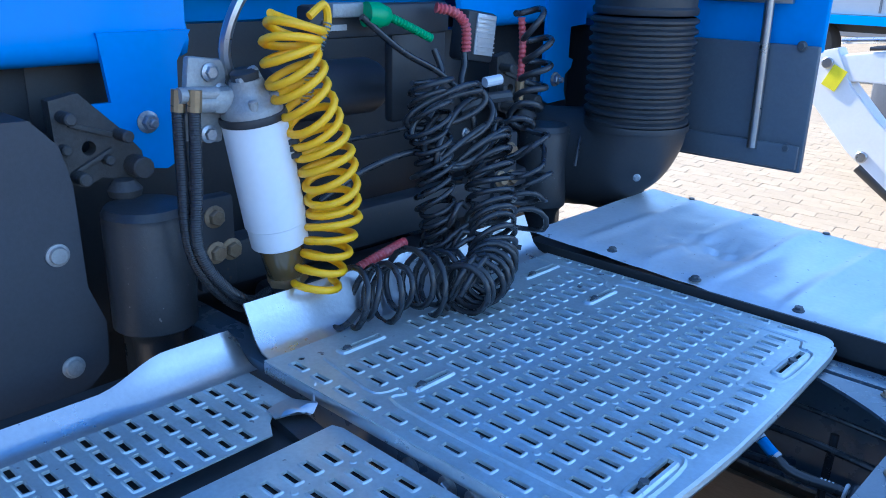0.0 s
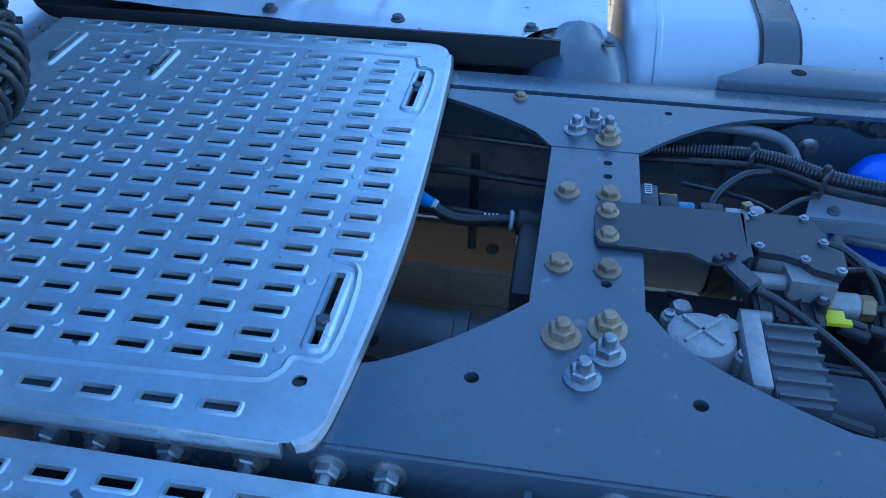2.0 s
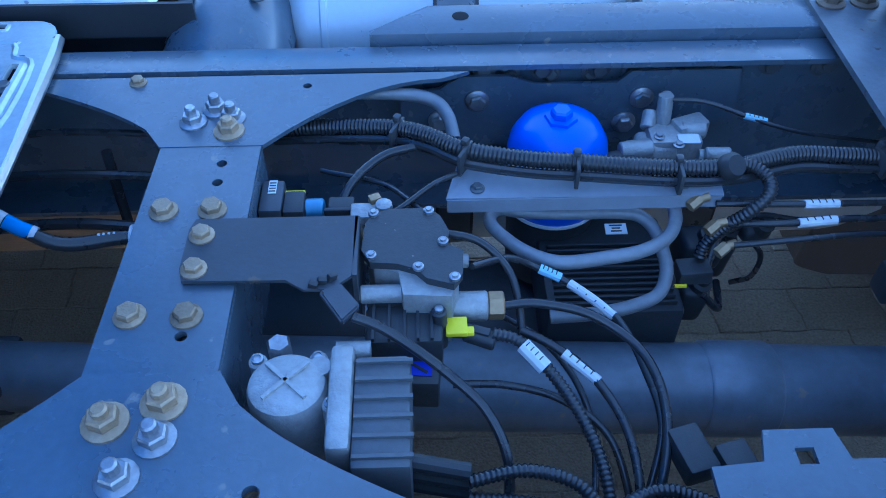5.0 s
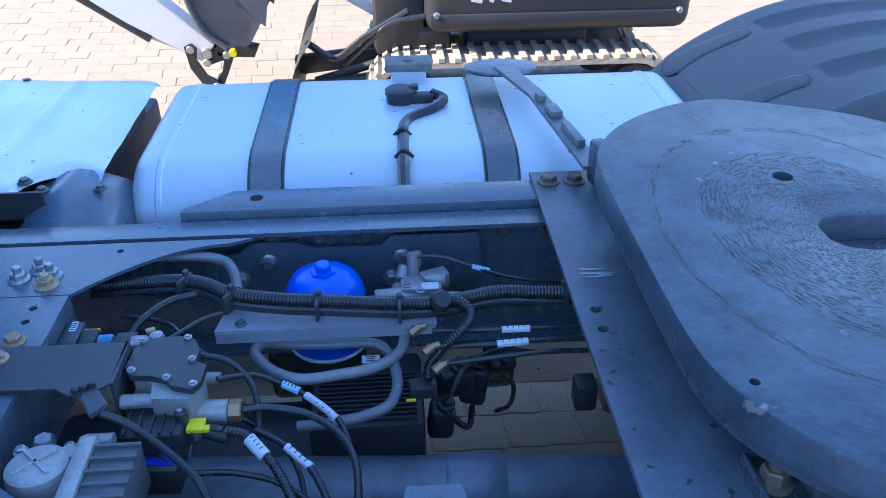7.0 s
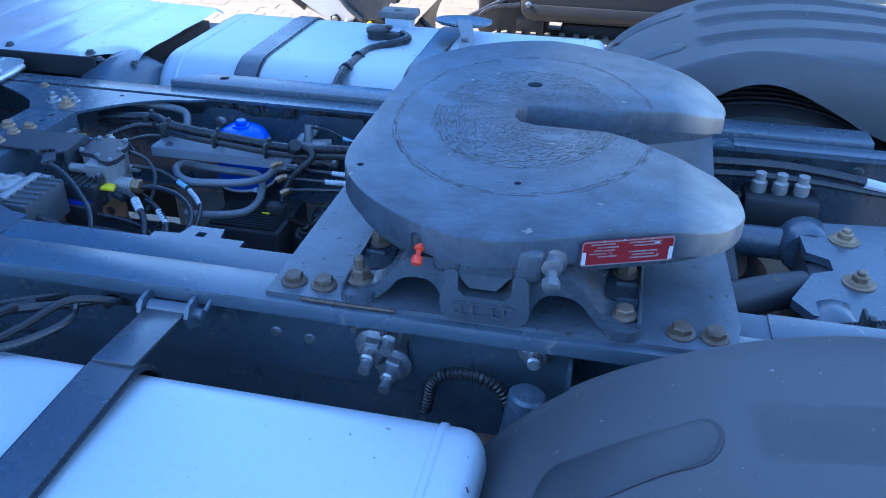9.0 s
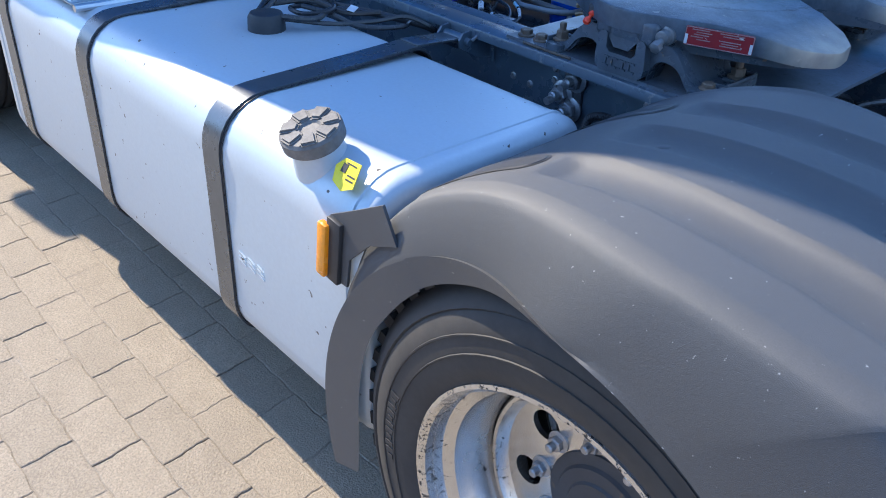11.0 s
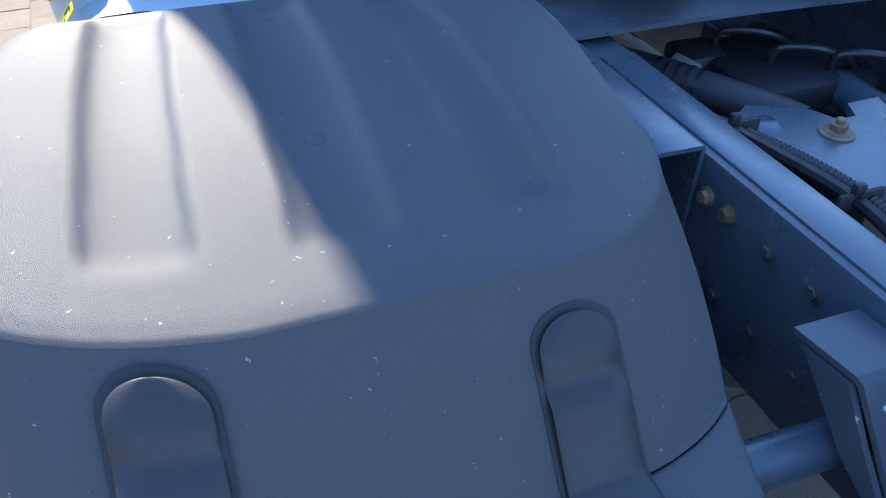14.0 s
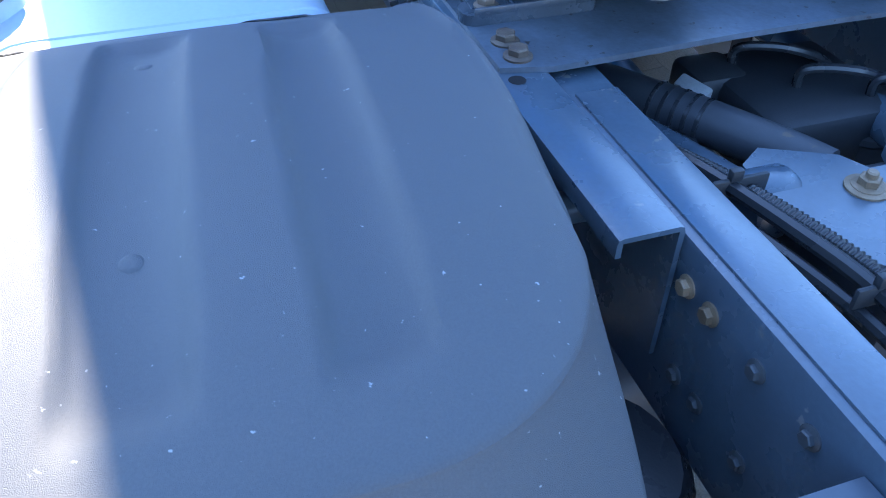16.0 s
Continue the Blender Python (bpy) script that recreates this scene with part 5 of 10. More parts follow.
    tube(bm, [(-0.63, -0.82, 0.98), (-0.55, -0.72, 0.97), (-0.49, -0.62, 0.975), (-0.45, -0.55, 0.985), (-0.40, -0.50, 0.96), (-0.42, -0.45, 0.92)], 0.0065, 8)
    part("cable", bm, "rubber", snd)
    bm = bm_new()
    tube(bm, [(-0.735, -0.79, 1.0), (-0.72, -0.745, 1.0)], 0.0125, 8)
    part("cable_label", bm, "label", snd)
    bm = bm_new()
    box(bm, (-0.560, -0.645, 0.996), (0.022, 0.030, 0.0015), rot=rotm(12, 10, 30))
    part("cable_label", bm, "label", snd)


M["plastic_cap"] = mat("weathered_cap_plastic", (0.19, 0.182, 0.172), 0.7, 0, 0.15, 90, 0.5, 20, 0.3, 160, (0.06, 0.058, 0.056))
near_tank()


def far_tank():
    t = thing("fuel_tank", (-0.35, 0.9, 0.35), "pale silver fuel tank with two dark straps on the far side", "fuel tank")
    dims = (0.545, 1.215, 0.36, 0.992, 0.165)
    bm = bm_new()
    tank_body(bm, 1, -0.945, 0.30, *dims)
    part("body", bm, "tank", t)
    for x in (-0.668, -0.185):
        bm = bm_new()
        strap_mesh(bm, 1, x, 0.062, *dims)
        sp = part("strap", bm, "strap", t, "dark steel tank strap with rubber lining")
        bm = bm_new()
        strap_mesh(bm, 1, x, 0.074, *dims, thick=0.003)
        part("rubber_lining", bm, "rubber", sp)
    bm = bm_new()
    box(bm, (-0.36, 1.085, 0.990), (0.088, 0.060, 0.060), bev=0.010)
    part("filler_neck", bm, "tank", t)
    bm = bm_new()
    box(bm, (-0.36, 1.085, 1.028), (0.118, 0.074, 0.022), bev=0.006)
    lathe(bm, [(0.012, 0.0), (0.012, 0.006), (0.004, 0.008)], (-0.36, 1.075, 1.038), seg=14)
    part("filler_cap", bm, "plastic_cap", t)
    snd = thing("tank_sender", (-0.38, 0.92, 0.945), "black tank level sender with conduit on the far tank", "sender")
    bm = bm_new()
    lathe(bm, [(0.033, 0), (0.033, 0.030), (0.036, 0.034), (0.036, 0.044), (0.030, 0.048), (0.012, 0.049)], (-0.385, 0.925, 0.943), seg=20)
    box(bm, (-0.335, 0.918, 0.968), (0.055, 0.028, 0.024), bev=0.005)
    box(bm, (-0.352, 0.930, 0.990), (0.020, 0.022, 0.012), bev=0.003)
    part("housing", bm, "plastic", snd)
    bm = bm_new()
    tube(bm, [(-0.31, 0.925, 0.975), (-0.285, 0.90, 0.970), (-0.31, 0.86, 0.965), (-0.375, 0.80, 0.958), (-0.385, 0.70, 0.956), (-0.388, 0.60, 0.955), (-0.39, 0.50, 0.92)], 0.013, 8)
    part("conduit", bm, "rubber", snd)
    for y in (0.62, 0.73):
        bm = bm_new()
        tube(bm, [(-0.405, y, 0.956), (-0.386, y, 0.972), (-0.367, y, 0.956)], 0.004, 6)
        part("cable_tie", bm, "plastic", snd)
    snd.location.z += 0.034


far_tank()



# ---- mudguards ----
WHEEL = Vector((0.730, 0, 0.492))
GUARD = [(0.085, 0.30), (0.105, 0.58), (0.155, 0.76), (0.235, 0.885), (0.335, 0.992), (0.45, 1.065), (0.58, 1.112), (0.75, 1.137), (0.93, 1.137), (1.06, 1.126), (1.165, 1.1125), (1.194, 1.107), (1.204, 1.1025), (1.211, 1.094),
         (1.255, 1.044), (1.320, 0.966), (1.332, 0.953), (1.345, 0.951), (1.405, 0.938), (1.423, 0.933), (1.432, 0.927), (1.437, 0.916), (1.447, 0.84), (1.462, 0.70), (1.468, 0.40)]


def guard_line():
    P = curve_points([(x, 0, z) for x, z in GUARD], 8)
    out = []
    for i, p in enumerate(P):
        d = (P[min(i + 1, len(P) - 1)] - P[max(i - 1, 0)]).normalized()
        out.append((p.x, p.z, Vector((-d.z, 0, d.x))))
    return out


LINE = guard_line()


def guard_at(x, upper=True):
    """Place and normal of the guard's crown at x."""
    for a, b in zip(LINE, LINE[1:]):
        if a[0] <= x <= b[0]:
            w = (x - a[0]) / max(b[0] - a[0], 1e-9)
            return a[1] + (b[1] - a[1]) * w, a[2].lerp(b[2], w).normalized()
    return LINE[-1][1], LINE[-1][2]


GROOVES = ((0.700, 0.786), (0.872, 0.966), (1.048, 1.142))


def smoothstep(a, b, x):
    t = min(1, max(0, (x - a) / (b - a)))
    return t * t * (3 - 2 * t)


def swell(x, z):
    """How far the rear half of the guard swells outwards above the lamp."""
    return 0.070 * smoothstep(0.35, 0.95, x) * smoothstep(0.55, 0.92, z)


def guard_section(x, z=1.0):
    """Rows of (distance from the centre line, depth below the crown) from the inner lip to the outer skirt."""
    yi = 0.548 + 0.014 * smoothstep(1.0, 1.24, x) + 0.07 * smoothstep(1.2, 1.46, x)
    deep = max(0.068, math.hypot(x - 0.82, z - 0.503) - 0.564)
    ys = [(yi - 0.006, deep), (yi - 0.004, deep * 0.5 + 0.031), (yi, 0.062), (yi + 0.006, 0.046), (yi + 0.014, 0.028), (yi + 0.022, 0.013), (yi + 0.028, 0.006), (yi + 0.036, 0.002)]
    n = 84
    sw = swell(x, z)
    inside = smoothstep(0.530, 0.562, x) * (1 - smoothstep(1.104, 1.140, x))
    drift = 0.042 * min(1, max(0, (x - 0.55) / 0.6))
    for k in range(n + 1):
        y = yi + 0.045 + (1.182 + sw - yi - 0.045) * k / n
        d = 0.004 * ((min(y, 1.145) - 0.87) / 0.25) ** 2
        for a, b in GROOVES:
            u = (y - a - drift) / (b - a)
            if 0 < u < 1:
                d += 0.017 * inside * math.sin(math.pi * u) ** 0.42
        ys.append((y, d))
    # crease along the outer edge, then the flank that rolls over into the skirt
    ys += [(y + sw, d) for y, d in ((1.196, 0.0095), (1.206, 0.0120), (1.212, 0.0165), (1.218, 0.028), (1.226, 0.050), (1.233, 0.077), (1.238, 0.106), (1.242, 0.135), (1.243, 0.150))]
    return ys


def corner(x, y, sw=0.0):
    """How far the rear corners are drawn forward by their rounding in plan."""
    k = smoothstep(0.45, 1.14, x)
    y = y if y < 1.1 else 1.1 + (y - 1.1) * 0.145 / (0.145 + sw)
    # the cover's corner is wider than the lower panel's
    low = smoothstep(1.19, 1.32, x)
    f = min(1.0, max(0.0, (y - 1.045 - 0.043 * low) / (0.200 - 0.043 * low)))
    g = min(1.0, max(0.0, (0.80 - y) / 0.21))
    return k * ((0.188 - 0.031 * low) * (1 - math.sqrt(max(0.0, 1 - f * f))) + (0.21 - 0.09 * smoothstep(1.2, 1.335, x)) * (1 - math.sqrt(max(0.0, 1 - g * g))))


def mudguard(s):
    t = thing("rear_mudguard", (0.75, s * 0.9, 0.4), "dark grey grained plastic rear mudguard with three pressed grooves", "mudguard", "rear mudguards")
    ncol = len(guard_section(0.5))

    def column(u):
        """The section at the place u along the crown line, warped round the rear corner, with the skirt down to the arch."""
        k = min(int(u), len(LINE) - 2)
        w = u - k
        x, z = LINE[k][0] * (1 - w) + LINE[k + 1][0] * w, LINE[k][1] * (1 - w) + LINE[k + 1][1] * w
        nrm = Vector((x - 0.70, 0, z - 0.30)).normalized()
        row = []
        for y, d in guard_section(x, z):
            p = Vector((x, 0, z)) - nrm * d
            row.append(Vector((p.x - corner(x, y, swell(x, z)), y, p.z)))
        last = row[-1]
        q = Vector((last.x - 0.68, 0, last.z - 0.45)).normalized() * 0.55
        arch = Vector((0.68 + q.x, 0, 0.45 + q.z))
        for f in (0.35, 0.7, 1.0):
            zz = last.z + (arch.z - last.z) * f
            row.append(Vector((last.x + (arch.x - last.x) * f, 1.243 + min(swell(x, z), swell(x, zz)) + 0.004 * f, zz)))
        row.append(Vector((arch.x * 0.985 + 0.01, 1.222 + swell(x, min(z, arch.z)), arch.z * 0.985 + 0.006)))
        return row

    def u_of(x):
        for k, (a, b) in enumerate(zip(LINE, LINE[1:])):
            if a[0] <= x <= b[0]:
                return k + (x - a[0]) / max(b[0] - a[0], 1e-9)
        return len(LINE) - 1.0
    n_all = ncol + 4

    def seam(j):
        # the rear joint leaves the ledge and runs forward over the skirt to the arch
        f = max(0.0, (j - (ncol - 4)) / (n_all - 1 - (ncol - 4)))
        return u_of(1.335 - 0.055 * f ** 1.3)
    U1, U2 = u_of(0.335), len(LINE) - 1.0
    for name in ("front_flap", "top_cover", "rear_panel"):
        bm = bm_new()
        nu = {"front_flap": 36, "top_cover": 96, "rear_panel": 56}[name]
        rows = []
        for k in range(nu + 1):
            f = k / nu
            row = []
            cache = {}
            for j in range(n_all):
                a, b = {"front_flap": (0.0, U1 + 0.4), "top_cover": (U1, seam(j)), "rear_panel": (seam(j) - 0.3, U2)}[name]
                u = a + (b - a) * f
                if u not in cache:
                    cache[u] = column(u)
                p = cache[u][j].copy()
                if name == "front_flap":
                    p.z -= 0.004
                if name == "rear_panel":
                    # the panel stands proud of the cover along the joint on the outer side
                    out = smoothstep(ncol - 10, ncol - 1, j) * (1 - 0.7 * smoothstep(ncol, n_all - 2, j))
                    p.y += 0.010 * out * smoothstep(0.0, 0.10, f)
                    p.z -= 0.003 * (1 - smoothstep(0.0, 0.06, f))
                row.append(bm.verts.new((p.x, s * p.y, p.z)))
            rows.append(row)
        for A, B in zip(rows, rows[1:]):
            for i in range(len(A) - 1):
                bm.faces.new((A[i], A[i + 1], B[i + 1], B[i]))
        bmesh.ops.solidify(bm, geom=bm.faces[:], thickness=0.004)
        p = part(name, bm, "fender", t, smooth=50)
    # rubber-like latches over both seams; a black sheet paints each one's dark gap
    for y in (1.140, 0.796):
        for xs, tag in (((1.219 if y > 1 else 1.231, 1.420), 1), ((0.315, 0.505), 0)):
            for grow, up, m in ((0.0050, 0.0014 if tag else 0.0010, "plastic"), (0.0, 0.0085 if tag else 0.0022, "latch")):
                bm = bm_new()
                rows = []
                n = 44
                for k in range(n + 1):
                    f = 0.5 - 0.5 * math.cos(math.pi * k / n)
                    x = xs[0] - grow + (xs[1] - xs[0] + 2 * grow) * f
                    z, nr = guard_at(x)
                    e = min(f, 1 - f) * (xs[1] - xs[0])
                    w = ((0.038 + grow) if tag else (0.048 - 0.018 * f + grow * (1 - smoothstep(0.02, 0.06, e)) * 0.8)) * math.sqrt(max(0.0, 1 - max(0, 1 - e / 0.022) ** 2)) + 0.0008
                    bulge = (0.0018 * math.sin(f * math.pi * 3.0) - 0.0050 * math.exp(-((f - 0.20) / 0.040) ** 2) + 0.0025 * smoothstep(0.22, 0.27, f) if tag else 0.0) * (m == "latch")
                    hook = (0.006 * smoothstep(0.82, 0.98, f) * tag) * (m == "latch")
                    row = []
                    for q, drop in ((-1.0, 0.004 if tag else 0.0009), (-0.92, 0.0006 if tag else 0.0), (-0.4, 0), (0.4, 0), (0.92, 0.0006 if tag else 0.0), (1.0, 0.004 if tag else 0.0009)):
                        yy = y + q * w - (0 if tag else 0.012 + 0.040 * f)
                        sag = 0.004 * ((min(yy, 1.145) - 0.87) / 0.25) ** 2
                        pp = Vector((x, 0, z)) + nr * (up + bulge + hook - sag * (0.0 if tag else 1.0) - drop * (m == "latch"))
                        row.append(bm.verts.new((pp.x - corner(x, yy, swell(x, z)), s * yy, pp.z)))
                    rows.append(row)
                for A, B in zip(rows, rows[1:]):
                    for i in range(5):
                        bm.faces.new((A[i], A[i + 1], B[i + 1], B[i]))
                ob = part("latch_strap" if m == "latch" else "latch_recess", bm, m, t if m == "plastic" else rec, smooth=85)
                if m == "plastic":
                    rec = ob
    # dents in the grooves: mounting screws seen from above
    for x, y in ((0.965, 0.946), (0.606, 0.922)):
        z, nr = guard_at(x)
        bm = bm_new()
        lathe(bm, [(0.012, -0.0180), (0.009, -0.0158), (0.005, -0.0150), (0.0, -0.0148)], (x, s * y, z), nr, 16)
        part("dimple", bm, "fender", t)
    # brackets that hold it to the rail
    for x, z, r in ((0.75, 0.90, 0.022), (1.30, 0.84, 0.028)):
        bm = bm_new()
        cyl(bm, (x, s * 0.42, z), (x, s * 1.10, z + 0.02), r)
        part("carrier_tube", bm, "chassis", t)
    if s < 0:
        bm = bm_new()
        box(bm, (0.142, -1.246, 0.812), (0.026, 0.016, 0.118), rot=rotm(0, 6, 0), bev=0.004)
        lamp = part("marker_lens", bm, "amber", t, "amber side marker lamp")
        bm = bm_new()
        box(bm, (0.165, -1.238, 0.815), (0.040, 0.012, 0.138), rot=rotm(0, 6, 0), bev=0.003)
        part("marker_holder", bm, "plastic", lamp)
        bm = bm_new()
        plate(bm, [(0.150, 0.884), (0.225, 0.925), (0.300, 0.968), (0.338, 0.905), (0.265, 0.872), (0.205, 0.812), (0.196, 0.748), (0.172, 0.748), (0.172, 0.876)], [], 1.228, 1.234, to=Matrix(((1, 0, 0, 0), (0, 0, -1, 0), (0, 1, 0, 0), (0, 0, 0, 1))))
        part("marker_bracket", bm, "fender", t)
    return t


M["latch"] = mat("smooth_latch_rubber", (0.046, 0.048, 0.052), 0.44, 0, 0.06, 120, 0.25, 8, 0.08, 300)
for s in (-1, 1):
    mudguard(s)


LAMP_LINE = [Vector(p) for p in ((1.362, -1.216, 0), (1.398, -1.206, 0), (1.420, -1.180, 0), (1.438, -1.13, 0), (1.450, -1.06, 0), (1.462, -0.97, 0), (1.472, -0.88, 0), (1.479, -0.80, 0), (1.482, -0.66, 0))]
LENS = [(-0.022, 0.716), (-0.010, 0.7165), (0.000, 0.714), (0.006, 0.708), (0.010, 0.695), (0.016, 0.672), (0.020, 0.645), (0.021, 0.622), (0.018, 0.606), (0.010, 0.599), (-0.022, 0.597)]


def lamp_shell(bm, y0, y1, prof, grow=0.0, taper=0.0):
    """A moulding that follows the lamp's curved plan between two ordinates; prof: (outwards, height) rows."""
    P = [p for p in curve_points(LAMP_LINE, 14) if y0 <= p.y <= y1]
    zc = sum(z for _, z in prof) / len(prof)
    rows = []
    for i, p in enumerate(P):
        d = (P[min(i + 1, len(P) - 1)] - P[max(i - 1, 0)]).normalized()
        n = Vector((d.y, -d.x, 0))
        # both ends are rounded off
        e = min(i, len(P) - 1 - i) / 4
        k = 1.0 if e >= 1 else math.sqrt(max(0.0, 1 - (1 - e) ** 2)) * 0.25 + 0.75
        rows.append([bm.verts.new((p.x + n.x * (o * k + grow), p.y + n.y * (o * k + grow), zc + (z - zc) * k - taper * i / len(P))) for o, z in prof])
    m = len(prof)
    for A, B in zip(rows, rows[1:]):
        for k in range(m):
            bm.faces.new((A[k], A[(k + 1) % m], B[(k + 1) % m], B[k]))
    bm.faces.new(rows[0]), bm.faces.new(rows[-1])


def tail_lamp():
    t = thing("tail_lamp", (1.46, -1.0, 0.60), "glossy red rear lamp cluster with clear reversing lens", "tail lamp")
    bm = bm_new()
    lamp_shell(bm, -1.216, -0.70, [(-0.05, 0.728), (-0.004, 0.728), (0.0, 0.722), (0.0, 0.590), (-0.004, 0.585), (-0.05, 0.585)])
    part("housing", bm, "plastic", t, smooth=40)
    bm = bm_new()
    lamp_shell(bm, -1.212, -0.740, LENS)
    red = part("red_lens", bm, "lens_red", t, "glossy deep red lens", smooth=60)
    # clear insert with rounded ends, set into the lower part of the lens
    bm = bm_new()
    lamp_shell(bm, -1.098, -0.955, [(-0.004, 0.690), (0.0115, 0.690), (0.016, 0.672), (0.020, 0.645), (0.021, 0.622), (0.018, 0.607), (-0.004, 0.607)], grow=0.0012)
    clear = part("clear_lens", bm, "lens_white", t, "clear reversing lens", smooth=60)
    bm = bm_new()
    lamp_shell(bm, -1.030, -0.965, [(0.002, 0.686), (0.0125, 0.686), (0.018, 0.665), (0.002, 0.665)], grow=0.0024)
    part("pink_prism", bm, "lens_pink", clear, smooth=60)
    bm = bm_new()
    lamp_shell(bm, -1.206, -1.125, [(-0.004, 0.690), (0.0115, 0.690), (0.018, 0.660), (0.019, 0.615), (-0.004, 0.615)], grow=0.0012)
    part("marker_lens", bm, "lens_red", red, smooth=60)
    for y, z in ((-1.115, 0.694), (-0.80, 0.690)):
        bm = bm_new()
        p = min(curve_points(LAMP_LINE, 14), key=lambda q: abs(q.y - y))
        lathe(bm, [(0.005, 0.0), (0.005, 0.003), (0.003, 0.004), (0.0, 0.003)], (p.x + 0.009, y, z), (1, -0.1, 0.25), 12)
        part("lens_screw", bm, "brass", red)
    # arm that joins it to the frame
    bm = bm_new()
    tube(bm, [(1.455, -0.74, 0.665), (1.455, -0.66, 0.685), (1.44, -0.54, 0.71), (1.43, -0.40, 0.72)], 0.042, 18)
    part("carrier_arm", bm, "plastic", t, smooth=50)
    # holder below it with a yellow plate; its writing becomes bars
    h = thing("plate_holder", (1.49, -0.95, 0.47), "black plate holder with yellow plate and worn marks below the lamp", "plate holder")
    bm = bm_new()
    lamp_shell(bm, -1.15, -0.70, [(-0.03, 0.584), (0.018, 0.584), (0.026, 0.574), (0.026, 0.47), (0.018, 0.46), (-0.03, 0.46)])
    hb = part("holder", bm, "plastic", h, smooth=40)
    bm = bm_new()
    lamp_shell(bm, -1.06, -0.745, [(0.010, 0.588), (0.029, 0.588), (0.031, 0.562), (0.010, 0.562)])
    yp = part("yellow_plate", bm, "yellow_label", hb, "yellow plate with dark worn marks")
    for y0, w in ((-0.83, 0.022), (-0.90, 0.012), (-0.98, 0.018)):
        bm = bm_new()
        lamp_shell(bm, y0, y0 + w + 0.012, [(0.029, 0.574), (0.0318, 0.574), (0.0325, 0.566), (0.029, 0.566)])
        part("plate_mark", bm, "label_ink", yp)
    for y0 in (-1.02, -0.985, -0.95, -0.915, -0.88):
        bm = bm_new()
        lamp_shell(bm, y0, y0 + 0.026, [(0.024, 0.548), (0.0275, 0.548), (0.0275, 0.532), (0.024, 0.532)])
        part("holder_bar", bm, "label", hb)
    return t


M["lens_pink"] = mat("frosted_pink_lens", (0.55, 0.22, 0.22), 0.3, 0, 0.06, 150, 0.2, 30, 0.3, 260, coat=0.5)
tail_lamp()


# ---- wheels ----
def wheel(s, x, y_out, name_label, deep=True):
    """Tyre and rim; y_out is the outer face's distance from the middle."""
    t = thing("road_wheel", (x, s * (y_out - 0.14), WHEEL.z), name_label, "wheel", "road wheels")
    out = (0, s, 0)
    bm = bm_new()
    w = 0.29
    prof = [(0.300, -0.02), (0.312, 0.006), (0.325, 0.014), (0.35, 0.022), (0.40, 0.020), (0.428, 0.012), (0.432, 0.008), (0.435, 0.012), (0.446, 0.006), (0.466, -0.012), (0.476, -0.03), (0.480, -0.05)]
    for k in range(5):
        c = -0.075 - k * 0.037
        prof += [(0.480, c + 0.008), (0.468, c + 0.006), (0.468, c - 0.006), (0.480, c - 0.008)]
    prof += [(0.480, -w + 0.05), (0.465, -w + 0.012), (0.43, -w - 0.012), (0.36, -w - 0.02), (0.30, -w)]
    prof = [(r if r < 0.32 else 0.32 + (r - 0.32) * 1.10, h) for r, h in prof]
    lathe(bm, prof, (x, s * (y_out - 0.02), WHEEL.z), out, 72, caps=False)
    tyre = part("tyre", bm, "tyre", t, smooth=30)
    # shoulder blocks
    bm = bm_new()
    for k in range(54):
        a = 2 * math.pi * k / 54
        c = Vector((x + math.cos(a) * 0.486, s * (y_out - 0.062), WHEEL.z + math.sin(a) * 0.486))
        box(bm, c, (0.026, 0.050, 0.030), rot=rotm(0, -math.degrees(a), 0))
    ob = part("tread_edge", bm, "tyre", tyre)
    ob["kind"] = "stuff"
    for ra, rb in ((0.372, 0.374), (0.404, 0.407)):
        bm = bm_new()
        hh = 0.0195 if ra < 0.35 else (0.0218 if ra < 0.39 else 0.0202)
        lathe(bm, [(ra - 0.001, hh - 0.001), (ra, hh + 0.0022), (rb, hh + 0.0022), (rb + 0.001, hh - 0.001)], (x, s * (y_out - 0.02), WHEEL.z), out, 64, caps=False)
        part("mould_ring", bm, "tyre", tyre)
    # raised bars where the sidewall carries unreadable lettering
    for k in range(22):
        a = 0.5 + k * 0.042 + (1.9 if k > 10 else 0)
        bm = bm_new()
        c = Vector((x + math.cos(a) * 0.388, s * (y_out + 0.0015), WHEEL.z + math.sin(a) * 0.388))
        box(bm, c, (0.022 if k % 3 else 0.014, 0.0036, 0.010), rot=rotm(0, -math.degrees(a), 0))
        part("raised_mark", bm, "tyre", tyre)
    bm = bm_new()
    yb = y_out - 0.02
    prof = [(0.300, -0.012), (0.314, -0.006), (0.321, 0.004), (0.318, 0.014), (0.310, 0.015), (0.302, 0.006), (0.300, -0.02), (0.296, -0.032), (0.277, -0.046), (0.270, -0.070), (0.262, -0.085), (0.258, -0.115), (0.255, -0.15), (0.253, -0.19), (0.250, -0.21)]
    lathe(bm, prof, (x, s * yb, WHEEL.z), out, 64, caps=False)
    rim = part("rim", bm, "rim", t, "bright galvanised rim with rust spots", smooth=30)
    bm = bm_new()
    hand = [ring2(0.178 * math.cos(a), 0.178 * math.sin(a), 0.031, 18) for a in [2 * math.pi * k / 8 + 0.2 for k in range(8)]]
    to = Matrix(((1, 0, 0, x), (0, 0, -s, s * (yb - 0.150)), (0, 1, 0, WHEEL.z), (0, 0, 0, 1)))
    plate(bm, ring2(0, 0, 0.253, 64), hand, -0.006, 0.006, to=to)
    lathe(bm, [(0.2545, -0.128), (0.249, -0.120), (0.242, -0.121), (0.236, -0.136), (0.226, -0.148)], (x, s * yb, WHEEL.z), out, 64, caps=False)
